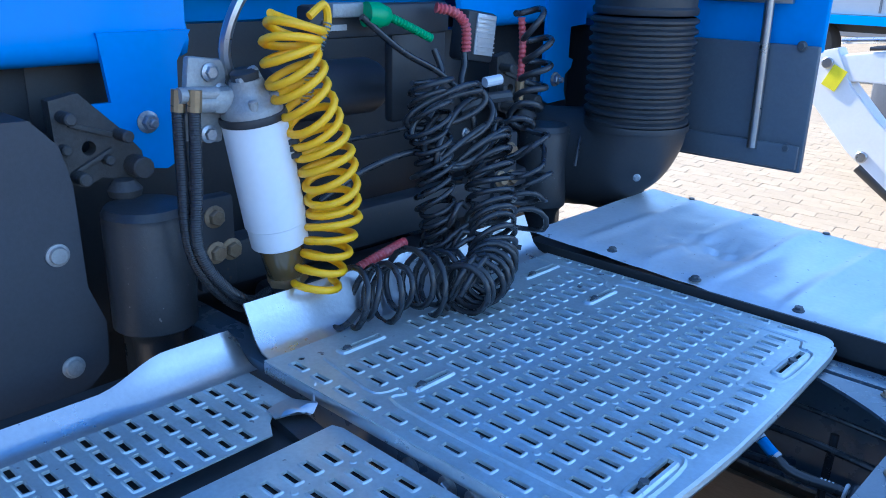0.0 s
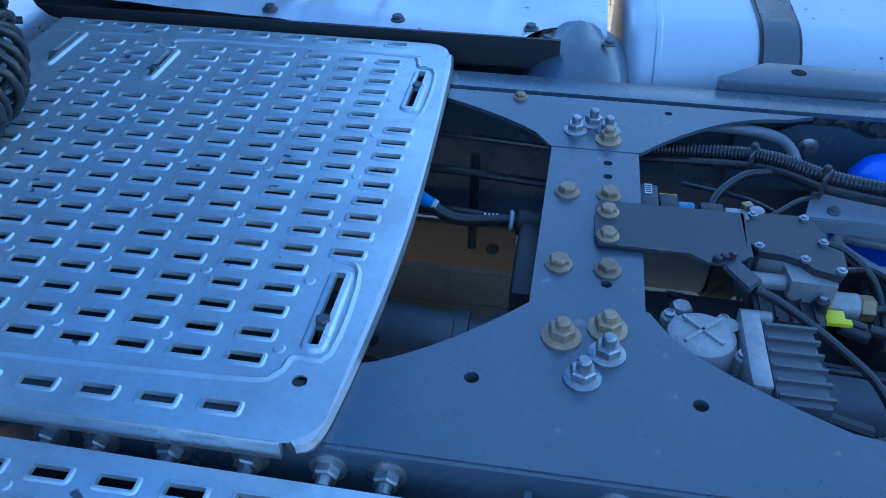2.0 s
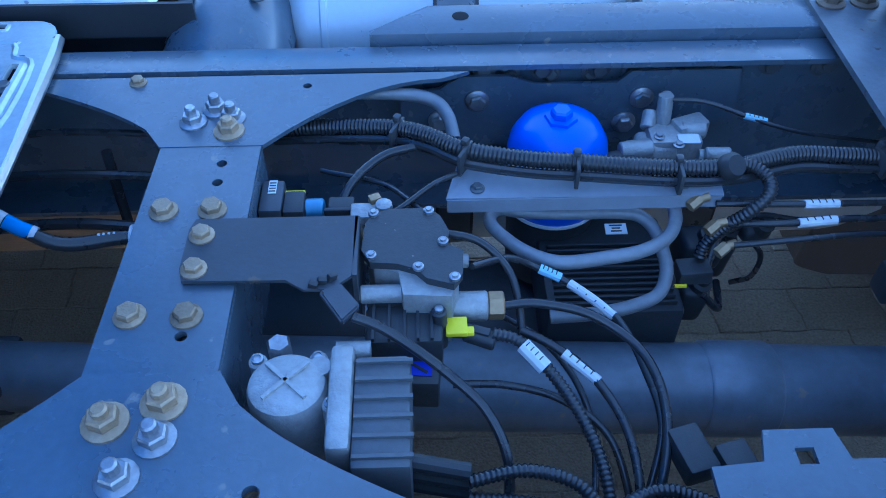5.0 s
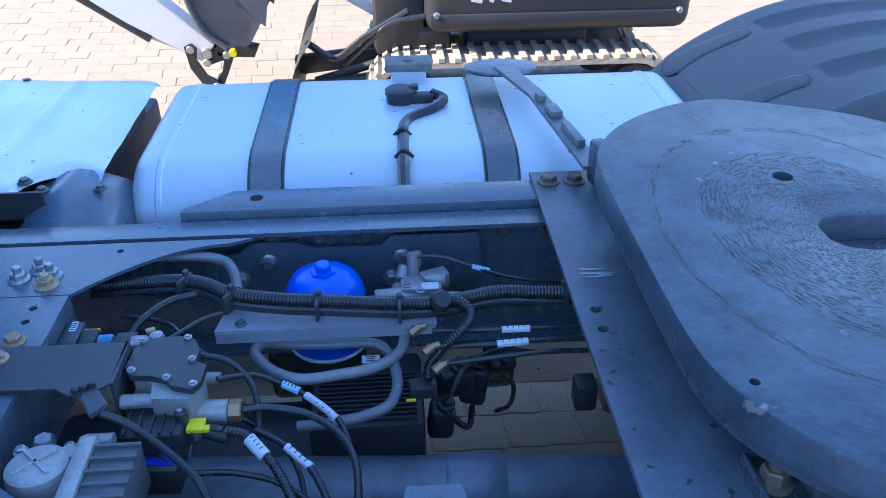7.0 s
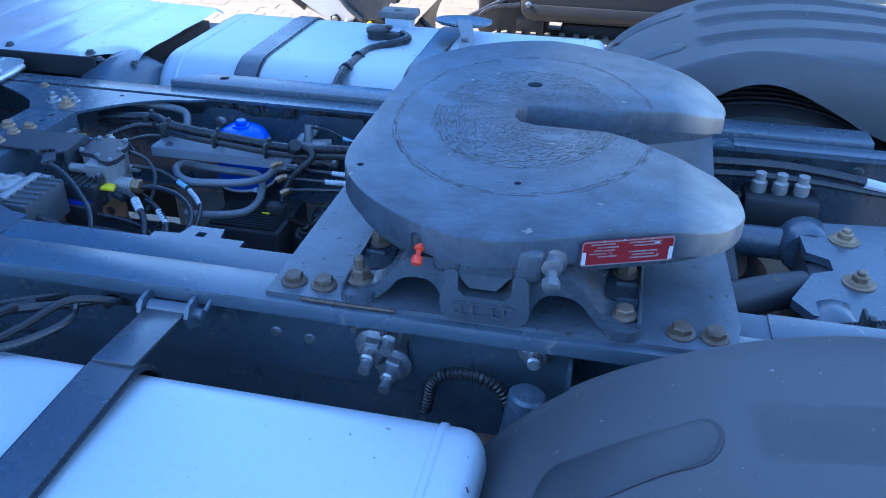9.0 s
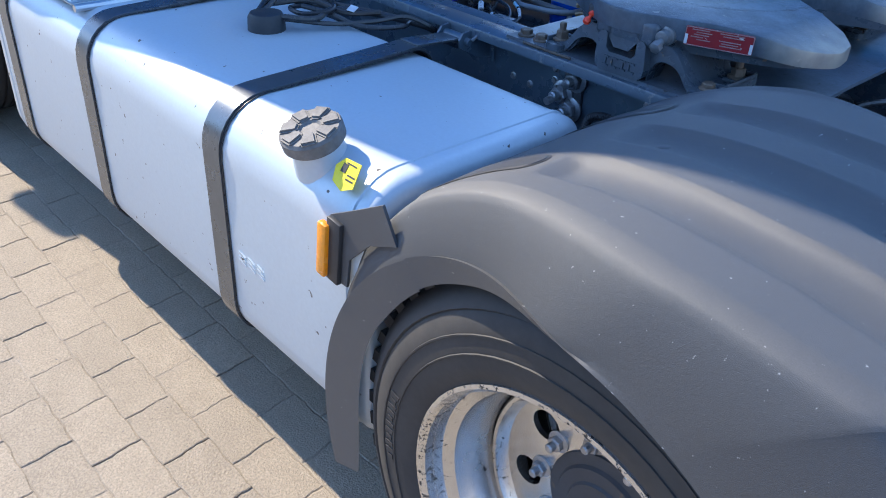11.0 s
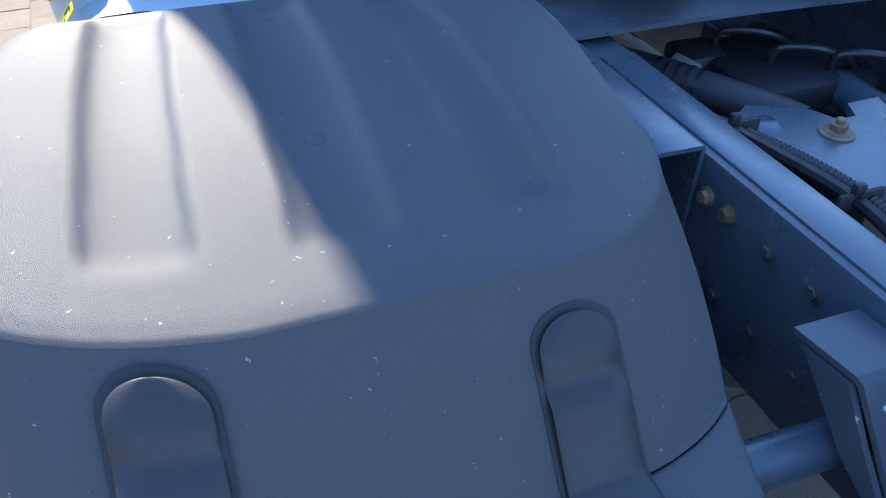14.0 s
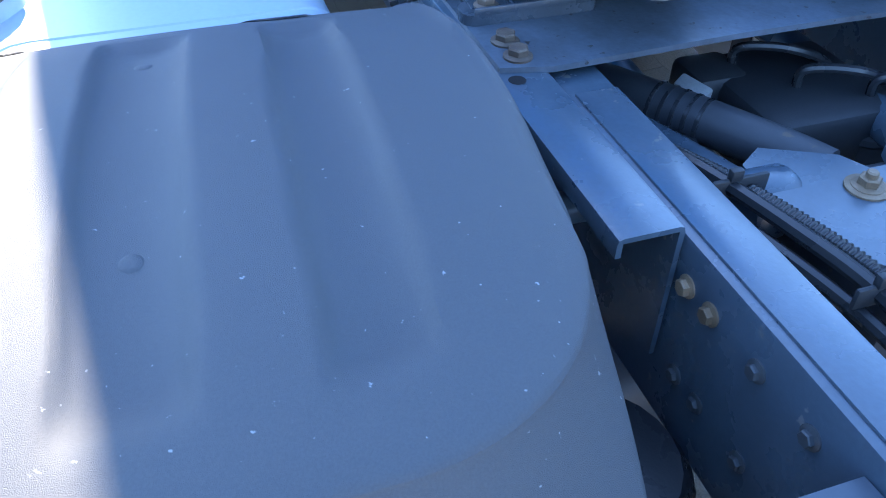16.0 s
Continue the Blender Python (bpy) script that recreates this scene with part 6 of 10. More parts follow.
    part("wheel_disc", bm, "rim", rim)
    bm = bm_new()
    lathe(bm, [(0.122, -0.150), (0.120, -0.140), (0.098, -0.137), (0.094, -0.130), (0.070, -0.128), (0.066, -0.123), (0.0, -0.122)], (x, s * yb, WHEEL.z), out, 32)
    part("hub", bm, "chassis_dark", rim)
    for k in range(10):
        a = 2 * math.pi * k / 10
        fix(NUT, (x + 0.143 * math.cos(a), s * (yb - 0.144), WHEEL.z + 0.143 * math.sin(a)), rim, out, name="nut", scale=1.15)
    return t


for s in (-1, 1):
    wheel(s, WHEEL.x, 1.246, "dusty black lorry tyre on a bright steel rim")
    wheel(s, WHEEL.x, 0.885, "dusty inner twin tyre on a steel rim")
wheel(-1, -3.05, 1.22, "dusty front lorry tyre on a steel rim")
wheel(1, -3.05, 1.22, "dusty front lorry tyre on a steel rim")


# ---- rear axle and what lies between the rails ----
def rear_axle():
    t = thing("rear_axle", (WHEEL.x, 0, 0.49), "dark rear drive axle with brake pots", "axle")
    bm = bm_new()
    cyl(bm, (WHEEL.x, -0.60, WHEEL.z), (WHEEL.x, 0.60, WHEEL.z), 0.085, 20)
    lathe(bm, [(0.10, -0.2), (0.19, -0.12), (0.22, 0), (0.19, 0.12), (0.10, 0.18)], (WHEEL.x, 0.0, WHEEL.z), (1, 0, 0), 24)
    part("axle_housing", bm, "chassis_dark", t)
    for y in (-0.22, 0.22):
        bm = bm_new()
        lathe(bm, [(0.06, 0), (0.085, 0.02), (0.085, 0.07), (0.09, 0.075), (0.09, 0.085), (0.08, 0.09), (0.07, 0.13), (0.03, 0.14)], (0.60, y, 0.72), (-0.2, 0, 1), 24)
        part("brake_chamber", bm, "plastic", t)
        bm = bm_new()
        lathe(bm, [(0.10, 0), (0.125, 0.03), (0.13, 0.10), (0.12, 0.17), (0.10, 0.20)], (1.02, y * 2.4, 0.56), (0, 0, 1), 24)
        part("air_spring", bm, "rubber", t)
    return t


rear_axle()


def tower():
    """Four-bolt plate on the crossmember over the axle."""
    t = thing("axle_link_tower", (0.9, 0.03, 0.9), "blue-grey painted link tower with four rusty flange bolts", "link tower")
    bm = bm_new()
    outline = [(0.70, -0.13), (0.73, -0.175), (0.80, -0.185), (0.95, -0.15), (1.03, -0.06), (1.06, 0.05), (1.03, 0.17), (0.93, 0.20), (0.80, 0.185), (0.745, 0.15), (0.75, 0.05), (0.79, 0.03), (0.79, -0.01), (0.75, -0.03)]
    plate(bm, outline, [], 0.880, 0.897)
    edges = [e for e in bm.edges if abs(e.verts[0].co.z - 0.897) < 1e-4 and abs(e.verts[1].co.z - 0.897) < 1e-4 and len(e.link_faces) == 2 and e.calc_face_angle(0) > 1]
    bmesh.ops.bevel(bm, geom=edges, offset=0.005, segments=2, affect="EDGES")
    top = part("plate", bm, "chassis", t)
    for x, y in ((0.828, -0.048), (0.831, 0.116), (0.962, -0.018), (0.965, 0.10)):
        bm = bm_new()
        lathe(bm, [(0.03, 0), (0.03, 0.003), (0.024, 0.0045)], (x, y, 0.897), seg=20)
        w = part("washer", bm, "brass_bolt", top)
        fix(BOLT_BIG, (x, y, 0.900), top, scale=1.05)
    bm = bm_new()
    box(bm, (0.88, 0.0, 0.80), (0.26, 0.30, 0.155), bev=0.02)
    box(bm, (0.9, 0, 0.78), (0.10, 0.64, 0.10), bev=0.01)
    part("casting", bm, "chassis_dark", t)
    # dark arm and valve block in front of the tower
    bm = bm_new()
    tube(bm, [(0.36, -0.235, 0.85), (0.459, -0.195, 0.862), (0.56, -0.135, 0.865), (0.68, -0.06, 0.862), (0.74, -0.03, 0.86)], 0.036, 16)
    arm = part("link_arm", bm, "chassis_dark", t)
    for k in range(5):
        bm = bm_new()
        p, d = Vector((0.50 + 0.018 * k, -0.171 + 0.0108 * k, 0.863)), Vector((0.86, 0.51, 0))
        lathe(bm, [(0.0362, -0.004), (0.039, -0.003), (0.039, 0.003), (0.0362, 0.004)], p, d, 16)
        part("bellows_ring", bm, "rubber", arm)
    # link arms that run forward
    for y in (-0.16, 0.16):
        bm = bm_new()
        cyl(bm, (0.78, y, 0.85), (0.28, y * 1.6, 0.80), 0.035, 14)
        lathe(bm, [(0.045, -0.04), (0.052, -0.03), (0.052, 0.03), (0.045, 0.04)], (0.77, y, 0.855), (0, 1, 0), 20)
        part("link_arm", bm, "chassis", t)
    return t


tower()


def rear_hoses():
    t = thing("hose_bundle", (1.0, -0.2, 0.93), "bundle of black hoses and corrugated conduit tied together", "hose bundle")
    runs = [[(0.50, -0.30, 0.86), (0.70, -0.27, 0.915), (0.90, -0.225, 0.925), (1.05, -0.20, 0.92), (1.22, -0.22, 0.90), (1.42, -0.25, 0.88), (1.7, -0.27, 0.86)],
            [(0.50, -0.28, 0.85), (0.70, -0.245, 0.90), (0.90, -0.20, 0.92), (1.05, -0.175, 0.915), (1.22, -0.195, 0.895), (1.42, -0.22, 0.87), (1.7, -0.24, 0.85)],
            [(0.50, -0.31, 0.83), (0.72, -0.285, 0.89), (0.92, -0.24, 0.90), (1.08, -0.21, 0.89), (1.24, -0.235, 0.88), (1.45, -0.26, 0.86), (1.7, -0.28, 0.84)],
            [(0.52, -0.26, 0.83), (0.72, -0.22, 0.89), (0.92, -0.18, 0.90), (1.08, -0.15, 0.89), (1.26, -0.165, 0.88), (1.5, -0.20, 0.85)]]
    for i, r in enumerate(runs):
        bm = bm_new()
        tube(bm, r, (0.011, 0.013, 0.010, 0.014)[i], 8, 8, ribs=0.008 if i in (1, 3) else 0)
        part("conduit" if i in (1, 3) else "hose", bm, "rubber", t)
    for x, y, z in ((0.80, -0.235, 0.922), (1.02, -0.195, 0.922), (1.15, -0.20, 0.91), (1.34, -0.235, 0.888)):
        bm = bm_new()
        box(bm, (x, y, z), (0.008, 0.085, 0.03), bev=0.004)
        box(bm, (x, y - 0.01, z + 0.02), (0.012, 0.018, 0.018), bev=0.003)
        part("cable_tie", bm, "plastic", t)
    # made-up black block that fills the dark gap before the tower
    lv = thing("bay_dark_block", (0.5, 0.1, 0.80), "black block added to fill the dark gap between the rails", "valve")
    bm = bm_new()
    box(bm, (0.50, 0.10, 0.80), (0.26, 0.26, 0.13), bev=0.02)
    box(bm, (0.42, -0.02, 0.83), (0.10, 0.10, 0.08), bev=0.015)
    part("block", bm, "plastic", lv)
    for k, (x, y) in enumerate(((0.42, 0.02), (0.52, 0.08), (0.58, 0.18))):
        bm = bm_new()
        tube(bm, [(x, y, 0.86), (x + 0.01, y, 0.90), (x + 0.05, y + 0.06, 0.91), (x + 0.06, y + 0.14, 0.88), (x + 0.05, y + 0.18, 0.84)], 0.008, 8)
        part("hose", bm, "rubber", lv)
    bm = bm_new()
    box(bm, (0.47, -0.085, 0.855), (0.06, 0.03, 0.03), rot=rotm(20, 10, 30), bev=0.005)
    part("fitting", bm, "cast_pale", lv)
    f = thing("foil_sleeve", (1.0, -0.3, 0.9), "crumpled bright foil sleeve beside the rail", "foil sleeve")
    bm = bm_new()
    for k in range(26):
        a = random.uniform(0, 6.28)
        c = (1.0 + random.uniform(-0.05, 0.05), -0.292 + random.uniform(-0.015, 0.015), 0.905 + random.uniform(-0.01, 0.01))
        box(bm, c, (0.035, 0.018, 0.003), rot=rotm(random.uniform(-50, 50), random.uniform(-40, 40), math.degrees(a)))
    part("foil", bm, "steel", f)
    # valve group on the far rail
    v = thing("valve_group", (0.72, 0.3, 0.88), "dark valve group with three pale fittings on the far rail", "valve")
    bm = bm_new()
    box(bm, (0.73, 0.30, 0.855), (0.16, 0.09, 0.10), bev=0.012)
    part("body", bm, "plastic", v)
    for i in range(3):
        bm = bm_new()
        lathe(bm, [(0.014, 0), (0.017, 0.01), (0.017, 0.03), (0.012, 0.034), (0.012, 0.05)], (0.68 + i * 0.045, 0.295, 0.90), seg=12)
        part("fitting", bm, "cast", v)
    bm = bm_new()
    tube(bm, [(0.55, 0.33, 0.95), (0.75, 0.325, 0.955), (0.95, 0.32, 0.93), (1.02, 0.30, 0.90), (0.98, 0.29, 0.87)], 0.011, 8)
    tube(bm, [(0.55, 0.30, 0.935), (0.72, 0.30, 0.94), (0.92, 0.31, 0.92), (1.12, 0.32, 0.90), (1.3, 0.33, 0.84)], 0.008, 8)
    tube(bm, [(1.24, 0.33, 0.84), (1.20, 0.32, 0.90), (1.27, 0.31, 0.93), (1.35, 0.32, 0.90), (1.34, 0.33, 0.85)], 0.009, 8)
    part("hose", bm, "rubber", v)
    bm = bm_new()
    tube(bm, [(0.90, 0.318, 0.938), (0.955, 0.318, 0.928)], 0.0125, 8)
    part("cable_label", bm, "label", v)
    bm = bm_new()
    box(bm, (1.215, 0.305, 0.885), (0.018, 0.004, 0.035), rot=rotm(0, 20, 0))
    part("cable_label", bm, "label", v)


rear_hoses()


def spring_bracket():
    """Painted bracket and tube behind the mudguard."""
    t = thing("air_spring_bracket", (1.33, -0.5, 0.9), "chipped blue-grey steel bracket on the outside of the rail", "bracket")
    # folded plate: a flat top, a face running down to the clamp, and tapering cheeks
    bm = bm_new()
    edge = [(1.222, 0.952), (1.308, 0.960), (1.318, 0.955), (1.355, 0.905), (1.398, 0.862)]
    half = [0.046, 0.044, 0.042, 0.036, 0.038]
    rows = []
    for (x, z), h in zip(edge, half):
        rows.append([bm.verts.new((x, -0.450 - q * h, z)) for q in (-1, 1)])
    for A, B in zip(rows, rows[1:]):
        bm.faces.new((A[0], A[1], B[1], B[0]))
    bmesh.ops.recalc_face_normals(bm, faces=bm.faces)
    bmesh.ops.solidify(bm, geom=bm.faces[:], thickness=0.008)
    br = part("bracket", bm, "chassis_chipped", t, "chipped painted bracket", smooth=20)
    for y in (-0.494, -0.410):
        bm = bm_new()
        plate(bm, [(1.240, 0.943), (1.306, 0.949), (1.350, 0.898), (1.392, 0.856), (1.380, 0.842), (1.330, 0.868), (1.280, 0.912)], [], -y - 0.004, -y + 0.004, to=Matrix(((1, 0, 0, 0), (0, 0, -1, 0), (0, 1, 0, 0), (0, 0, 0, 1))))
        part("cheek", bm, "chassis_chipped", br)
    fix(BOLT_DARK, (1.378, -0.430, 0.888), br, (0.7, 0, 0.7), scale=0.9)
    bm = bm_new()
    cyl(bm, (1.425, -0.42, 0.822), (1.385, -0.60, 0.795), 0.028, 20, 0.004)
    part("tube", bm, "chassis", t)
    bm = bm_new()
    cyl(bm, (1.432, -0.405, 0.825), (1.405, -0.525, 0.808), 0.040, 20, 0.004)
    box(bm, (1.430, -0.465, 0.862), (0.035, 0.13, 0.012), rot=rotm(8, 10, 12), bev=0.003)
    part("clamp", bm, "chassis_chipped", t)
    bm = bm_new()
    lathe(bm, [(0.11, 0.0), (0.13, 0.02), (0.135, 0.10), (0.125, 0.19), (0.13, 0.20), (0.13, 0.215), (0.02, 0.22)], (1.48, -0.55, 0.50), seg=28)
    part("air_bellows", bm, "rubber", t)


M["chassis_chipped"] = mat("chipped_chassis_paint", (0.075, 0.090, 0.112), 0.3, 0, 0.05, 90, 0.25, 5, 0.06, 160, (0.05, 0.055, 0.062), spots=0.42, spot_scale=34, spot_color=(0.55, 0.55, 0.55))
spring_bracket()


def side_shock():
    """Damper, studs and bracket on the rail behind the near tank."""
    t = thing("shock_absorber", (0.30, -0.5, 0.8), "grey shock absorber with bolted bracket outside the rail", "shock absorber")
    bm = bm_new()
    cyl(bm, (0.275, -0.50, 0.90), (0.23, -0.53, 0.55), 0.03, 18, 0.005)
    part("body", bm, "chassis", t)
    bm = bm_new()
    plate(bm, [(0.225, 0.95), (0.335, 0.955), (0.345, 0.62), (0.31, 0.62), (0.30, 0.90), (0.23, 0.88)], [], 0.408, 0.418, to=Matrix(((1, 0, 0, 0), (0, 0, -1, 0), (0, 1, 0, 0), (0, 0, 0, 1))))
    box(bm, (0.332, -0.45, 0.80), (0.007, 0.09, 0.30))
    br = part("bracket", bm, "chassis", t)
    fix(NUT, (0.276, -0.418, 0.925), br, (0, -1, 0), name="nut", scale=1.7)
    for x, z in ((-0.03, 0.935), (-0.03, 0.905), (-0.11, 0.87), (-0.17, 0.875)):
        fix(BOLT_ZINC, (x, -0.4085, z), br, (0, -1, 0), scale=0.8)
    st = thing("stud_bracket", (0.05, -0.42, 0.9), "dark bracket with three zinc studs on the rail", "bracket")
    bm = bm_new()
    box(bm, (0.035, -0.413, 0.90), (0.06, 0.014, 0.13), bev=0.004)
    b2 = part("pad", bm, "chassis_dark", st)
    for x, z in ((0.046, 0.930), (0.008, 0.885), (0.040, 0.852)):
        fix(NUT, (x, -0.42, z), b2, (0, -1, 0), name="nut", scale=1.7)
        bm = bm_new()
        cyl(bm, (x, -0.43, z), (x, -0.482, z - 0.008), 0.010, 10)
        part("stud", bm, "zinc", b2)
    bm = bm_new()
    for x in (0.125, 0.20):
        lathe(bm, [(0.026, 0), (0.026, 0.006), (0.012, 0.007), (0.012, 0.003)], (x, -0.40, 0.925), (0, -1, 0), 20)
    part("boss", bm, "chassis_dark", b2)
    bm = bm_new()
    tube(bm, [(0.10, -0.44, 0.78), (0.12, -0.45, 0.86), (0.18, -0.46, 0.885), (0.23, -0.46, 0.86), (0.25, -0.46, 0.78), (0.24, -0.46, 0.65)], 0.011, 8, 8, ribs=0.008)
    part("conduit", bm, "rubber", t)


side_shock()



# ---- between the rails: valves, hoses and the air dryer ----
def drive_shaft():
    t = thing("propeller_shaft", (-0.4, 0, 0.66), "dusty grey propeller shaft between the rails", "propeller shaft")
    bm = bm_new()
    cyl(bm, (-1.12, 0.03, 0.70), (0.50, 0.01, 0.61), 0.064, 32)
    part("tube", bm, "shaft", t)
    bm = bm_new()
    lathe(bm, [(0.0645, -0.05), (0.068, -0.045), (0.068, 0.045), (0.0645, 0.05)], (-0.30, 0.02, 0.6545), (1, 0, -0.055), 32)
    part("weld_collar", bm, "shaft", t)
    bm = bm_new()
    cyl(bm, (-1.32, 0.035, 0.712), (-1.11, 0.03, 0.70), 0.048, 28)
    lathe(bm, [(0.048, -0.012), (0.055, -0.010), (0.055, 0.010), (0.048, 0.012)], (-1.165, 0.03, 0.704), (1, 0, -0.06), 28)
    part("slip_yoke", bm, "shaft", t)
    bm = bm_new()
    for s_ in (-1, 1):
        box(bm, (-1.33, 0.035 + s_ * 0.036, 0.712), (0.10, 0.022, 0.062), bev=0.008)
        box(bm, (-1.37, 0.035, 0.712 + s_ * 0.036), (0.10, 0.062, 0.022), bev=0.008)
    cyl(bm, (-1.345, -0.02, 0.712), (-1.345, 0.09, 0.712), 0.020, 14, 0.003)
    cyl(bm, (-1.345, 0.035, 0.66), (-1.345, 0.035, 0.768), 0.020, 14, 0.003)
    part("joint", bm, "chassis_dark", t)
    bm = bm_new()
    lathe(bm, [(0.05, -0.16), (0.085, -0.14), (0.085, -0.03), (0.06, -0.02), (0.05, 0.0)], (-1.40, 0.035, 0.715), (1, 0, 0), 24)
    part("gearbox_flange", bm, "chassis_dark", t)
    cb = thing("coupling_cable", (-1.1, 0.12, 0.88), "black printed air line with white ring and blue sleeve", "air line")
    bm = bm_new()
    tube(bm, [(-1.055, 0.132, 0.872), (-1.108, 0.129, 0.877), (-1.185, 0.110, 0.885), (-1.235, 0.118, 0.908), (-1.29, 0.135, 0.938), (-1.36, 0.15, 0.955)], 0.0095, 12)
    ln = part("line", bm, "rubber", cb)
    bm = bm_new()
    cyl(bm, (-1.101, 0.1292, 0.8765), (-1.107, 0.1288, 0.877), 0.0165, 16, 0.002)
    part("white_ring", bm, "label", ln)
    bm = bm_new()
    cyl(bm, (-1.050, 0.132, 0.872), (-1.098, 0.1295, 0.8763), 0.021, 14, 0.004)
    part("fitting", bm, "plastic", ln)
    bm = bm_new()
    tube(bm, [(-1.222, 0.1155, 0.9015), (-1.235, 0.118, 0.908), (-1.250, 0.122, 0.9165)], 0.0102, 12)
    part("blue_sleeve", bm, "blue", ln)
    for a, b in (((-1.216, 0.1145, 0.8985), (-1.222, 0.1155, 0.9015)), ((-1.251, 0.1222, 0.917), (-1.285, 0.133, 0.9355))):
        bm = bm_new()
        tube(bm, [a, b], 0.0104, 12)
        part("white_sleeve", bm, "label", ln)
    for k in range(4):
        bm = bm_new()
        box(bm, (-1.125 - k * 0.006, 0.1235 - k * 0.0012, 0.8865 + k * 0.0005), (0.003, 0.009, 0.001), rot=rotm(20, 4, 0))
        part("print_bar", bm, "label", ln)
    # made-up dark cylinder that hides the bright ground under the bay
    r = thing("bay_filler_cylinder", (-0.6, 0.24, 0.5), "dark cylinder added to hide bright ground below the frame", "air reservoir")
    bm = bm_new()
    lathe(bm, [(0.03, 0.0), (0.09, 0.012), (0.115, 0.045), (0.12, 0.07), (0.12, 0.62), (0.115, 0.645), (0.09, 0.678), (0.03, 0.69)], (-1.09, 0.24, 0.52), (1, 0, 0), 28)
    part("shell", bm, "chassis_dark", r)
    for x in (-0.81, -0.46):
        bm = bm_new()
        lathe(bm, [(0.1205, -0.015), (0.1235, -0.014), (0.1235, 0.014), (0.1205, 0.015)], (x, 0.24, 0.52), (1, 0, 0), 28)
        part("band", bm, "strap", r)


drive_shaft()


def gearbox():
    # dark casing and sheet added so that the walkway slots look dark
    t = thing("gearbox", (-1.7, 0.02, 0.45), "dark gearbox shape added to darken the walkway slots", "gearbox")
    bm = bm_new()
    lathe(bm, [(0.16, -0.95), (0.25, -0.90), (0.27, -0.60), (0.255, -0.30), (0.22, -0.12), (0.15, -0.04), (0.12, 0.0)], (-1.56, 0.02, 0.62), (1, 0, 0), 28)
    part("casing", bm, "chassis_dark", t)
    for k in range(5):
        bm = bm_new()
        lathe(bm, [(0.255, -0.008), (0.272, -0.006), (0.272, 0.006), (0.255, 0.008)], (-2.2 + 0.14 * k, 0.02, 0.62), (1, 0, 0), 28)
        part("rib", bm, "chassis_dark", t)
    bm = bm_new()
    box(bm, (-1.78, 0.02, 0.915), (0.46, 0.66, 0.06), bev=0.015)
    part("noise_shield", bm, "plastic", t)


gearbox()


def brake_module():
    t = thing("brake_valve_module", (-0.73, 0.02, 0.82), "grey cast brake valve module with black cover and yellow clip", "brake valve")
    bm = bm_new()
    plate(bm, [(-0.787, 0.061), (-0.763, 0.067), (-0.722, 0.068), (-0.709, 0.054), (-0.700, 0.030), (-0.702, 0.008), (-0.685, -0.002), (-0.687, -0.037), (-0.697, -0.052), (-0.726, -0.042), (-0.738, -0.028), (-0.758, -0.020), (-0.788, -0.017), (-0.798, 0.002), (-0.795, 0.043)], [], 0.964, 0.974)
    bmesh.ops.bevel(bm, geom=[e for e in bm.edges if len(e.link_faces) == 2 and e.calc_face_angle(0) > 1.2 and e.verts[0].co.z > 0.973 and e.verts[1].co.z > 0.973], offset=0.002, segments=2, affect="EDGES")
    cov = part("cover", bm, "plastic_lid", t, "black ribless cover with six screws")
    for x, y in ((-0.786, 0.059), (-0.722, 0.061), (-0.707, 0.011), (-0.787, -0.008), (-0.735, -0.027), (-0.696, -0.043)):
        bm = bm_new()
        lathe(bm, [(0.0062, 0.0), (0.0062, 0.0035), (0.0050, 0.0042), (0.0050, 0.0036)], (x, y, 0.974), seg=16)
        lathe(bm, [(0.0034, 0.0036), (0.0034, 0.0060), (0.0022, 0.0062)], (x, y, 0.974), seg=8)
        part("screw", bm, "zinc", cov)
    bm = bm_new()
    plate(bm, [(-0.783, 0.056), (-0.724, 0.062), (-0.712, 0.048), (-0.704, 0.028), (-0.706, 0.010), (-0.690, -0.004), (-0.691, -0.036), (-0.697, -0.048), (-0.700, -0.060), (-0.752, -0.056), (-0.757, -0.024), (-0.784, -0.014), (-0.792, 0.004), (-0.790, 0.040)], [], 0.885, 0.9638)
    cast = part("casting", bm, "cast", t, "rough grey casting")
    for p0, p1, r in (((-0.80, -0.038, 0.945), (-0.752, -0.038, 0.945), 0.0105), ((-0.792, 0.046, 0.930), (-0.802, 0.046, 0.930), 0.009), ((-0.712, -0.033, 0.914), (-0.658, -0.033, 0.914), 0.0175), ((-0.70, 0.028, 0.925), (-0.676, 0.027, 0.925), 0.0085)):
        bm = bm_new()
        cyl(bm, p0, p1, r, 16, 0.002)
        part("port", bm, "cast", cast)
    bm = bm_new()
    box(bm, (-0.790, 0.082, 0.950), (0.050, 0.026, 0.020), bev=0.003)
    lathe(bm, [(0.010, 0), (0.010, 0.008), (0.006, 0.010)], (-0.775, 0.085, 0.958), seg=12)
    part("elbow", bm, "cast", cast)
    bm = bm_new()
    cyl(bm, (-0.658, -0.033, 0.914), (-0.639, -0.033, 0.914), 0.0165, 6, 0.002)
    part("brass_nut", bm, "brass", t)
    # black solenoid housing with upright ribs
    bm = bm_new()
    box(bm, (-0.752, -0.070, 0.905), (0.084, 0.054, 0.058), bev=0.006)
    sol = part("solenoid_housing", bm, "plastic", t)
    for x in (-0.785, -0.768, -0.751, -0.737, -0.722):
        bm = bm_new()
        box(bm, (x, -0.070, 0.9355), (0.003, 0.050, 0.005))
        part("fin", bm, "plastic", sol)
    bm = bm_new()
    box(bm, (-0.752, -0.0445, 0.936), (0.082, 0.004, 0.007))
    part("fin", bm, "plastic", sol)
    bm = bm_new()
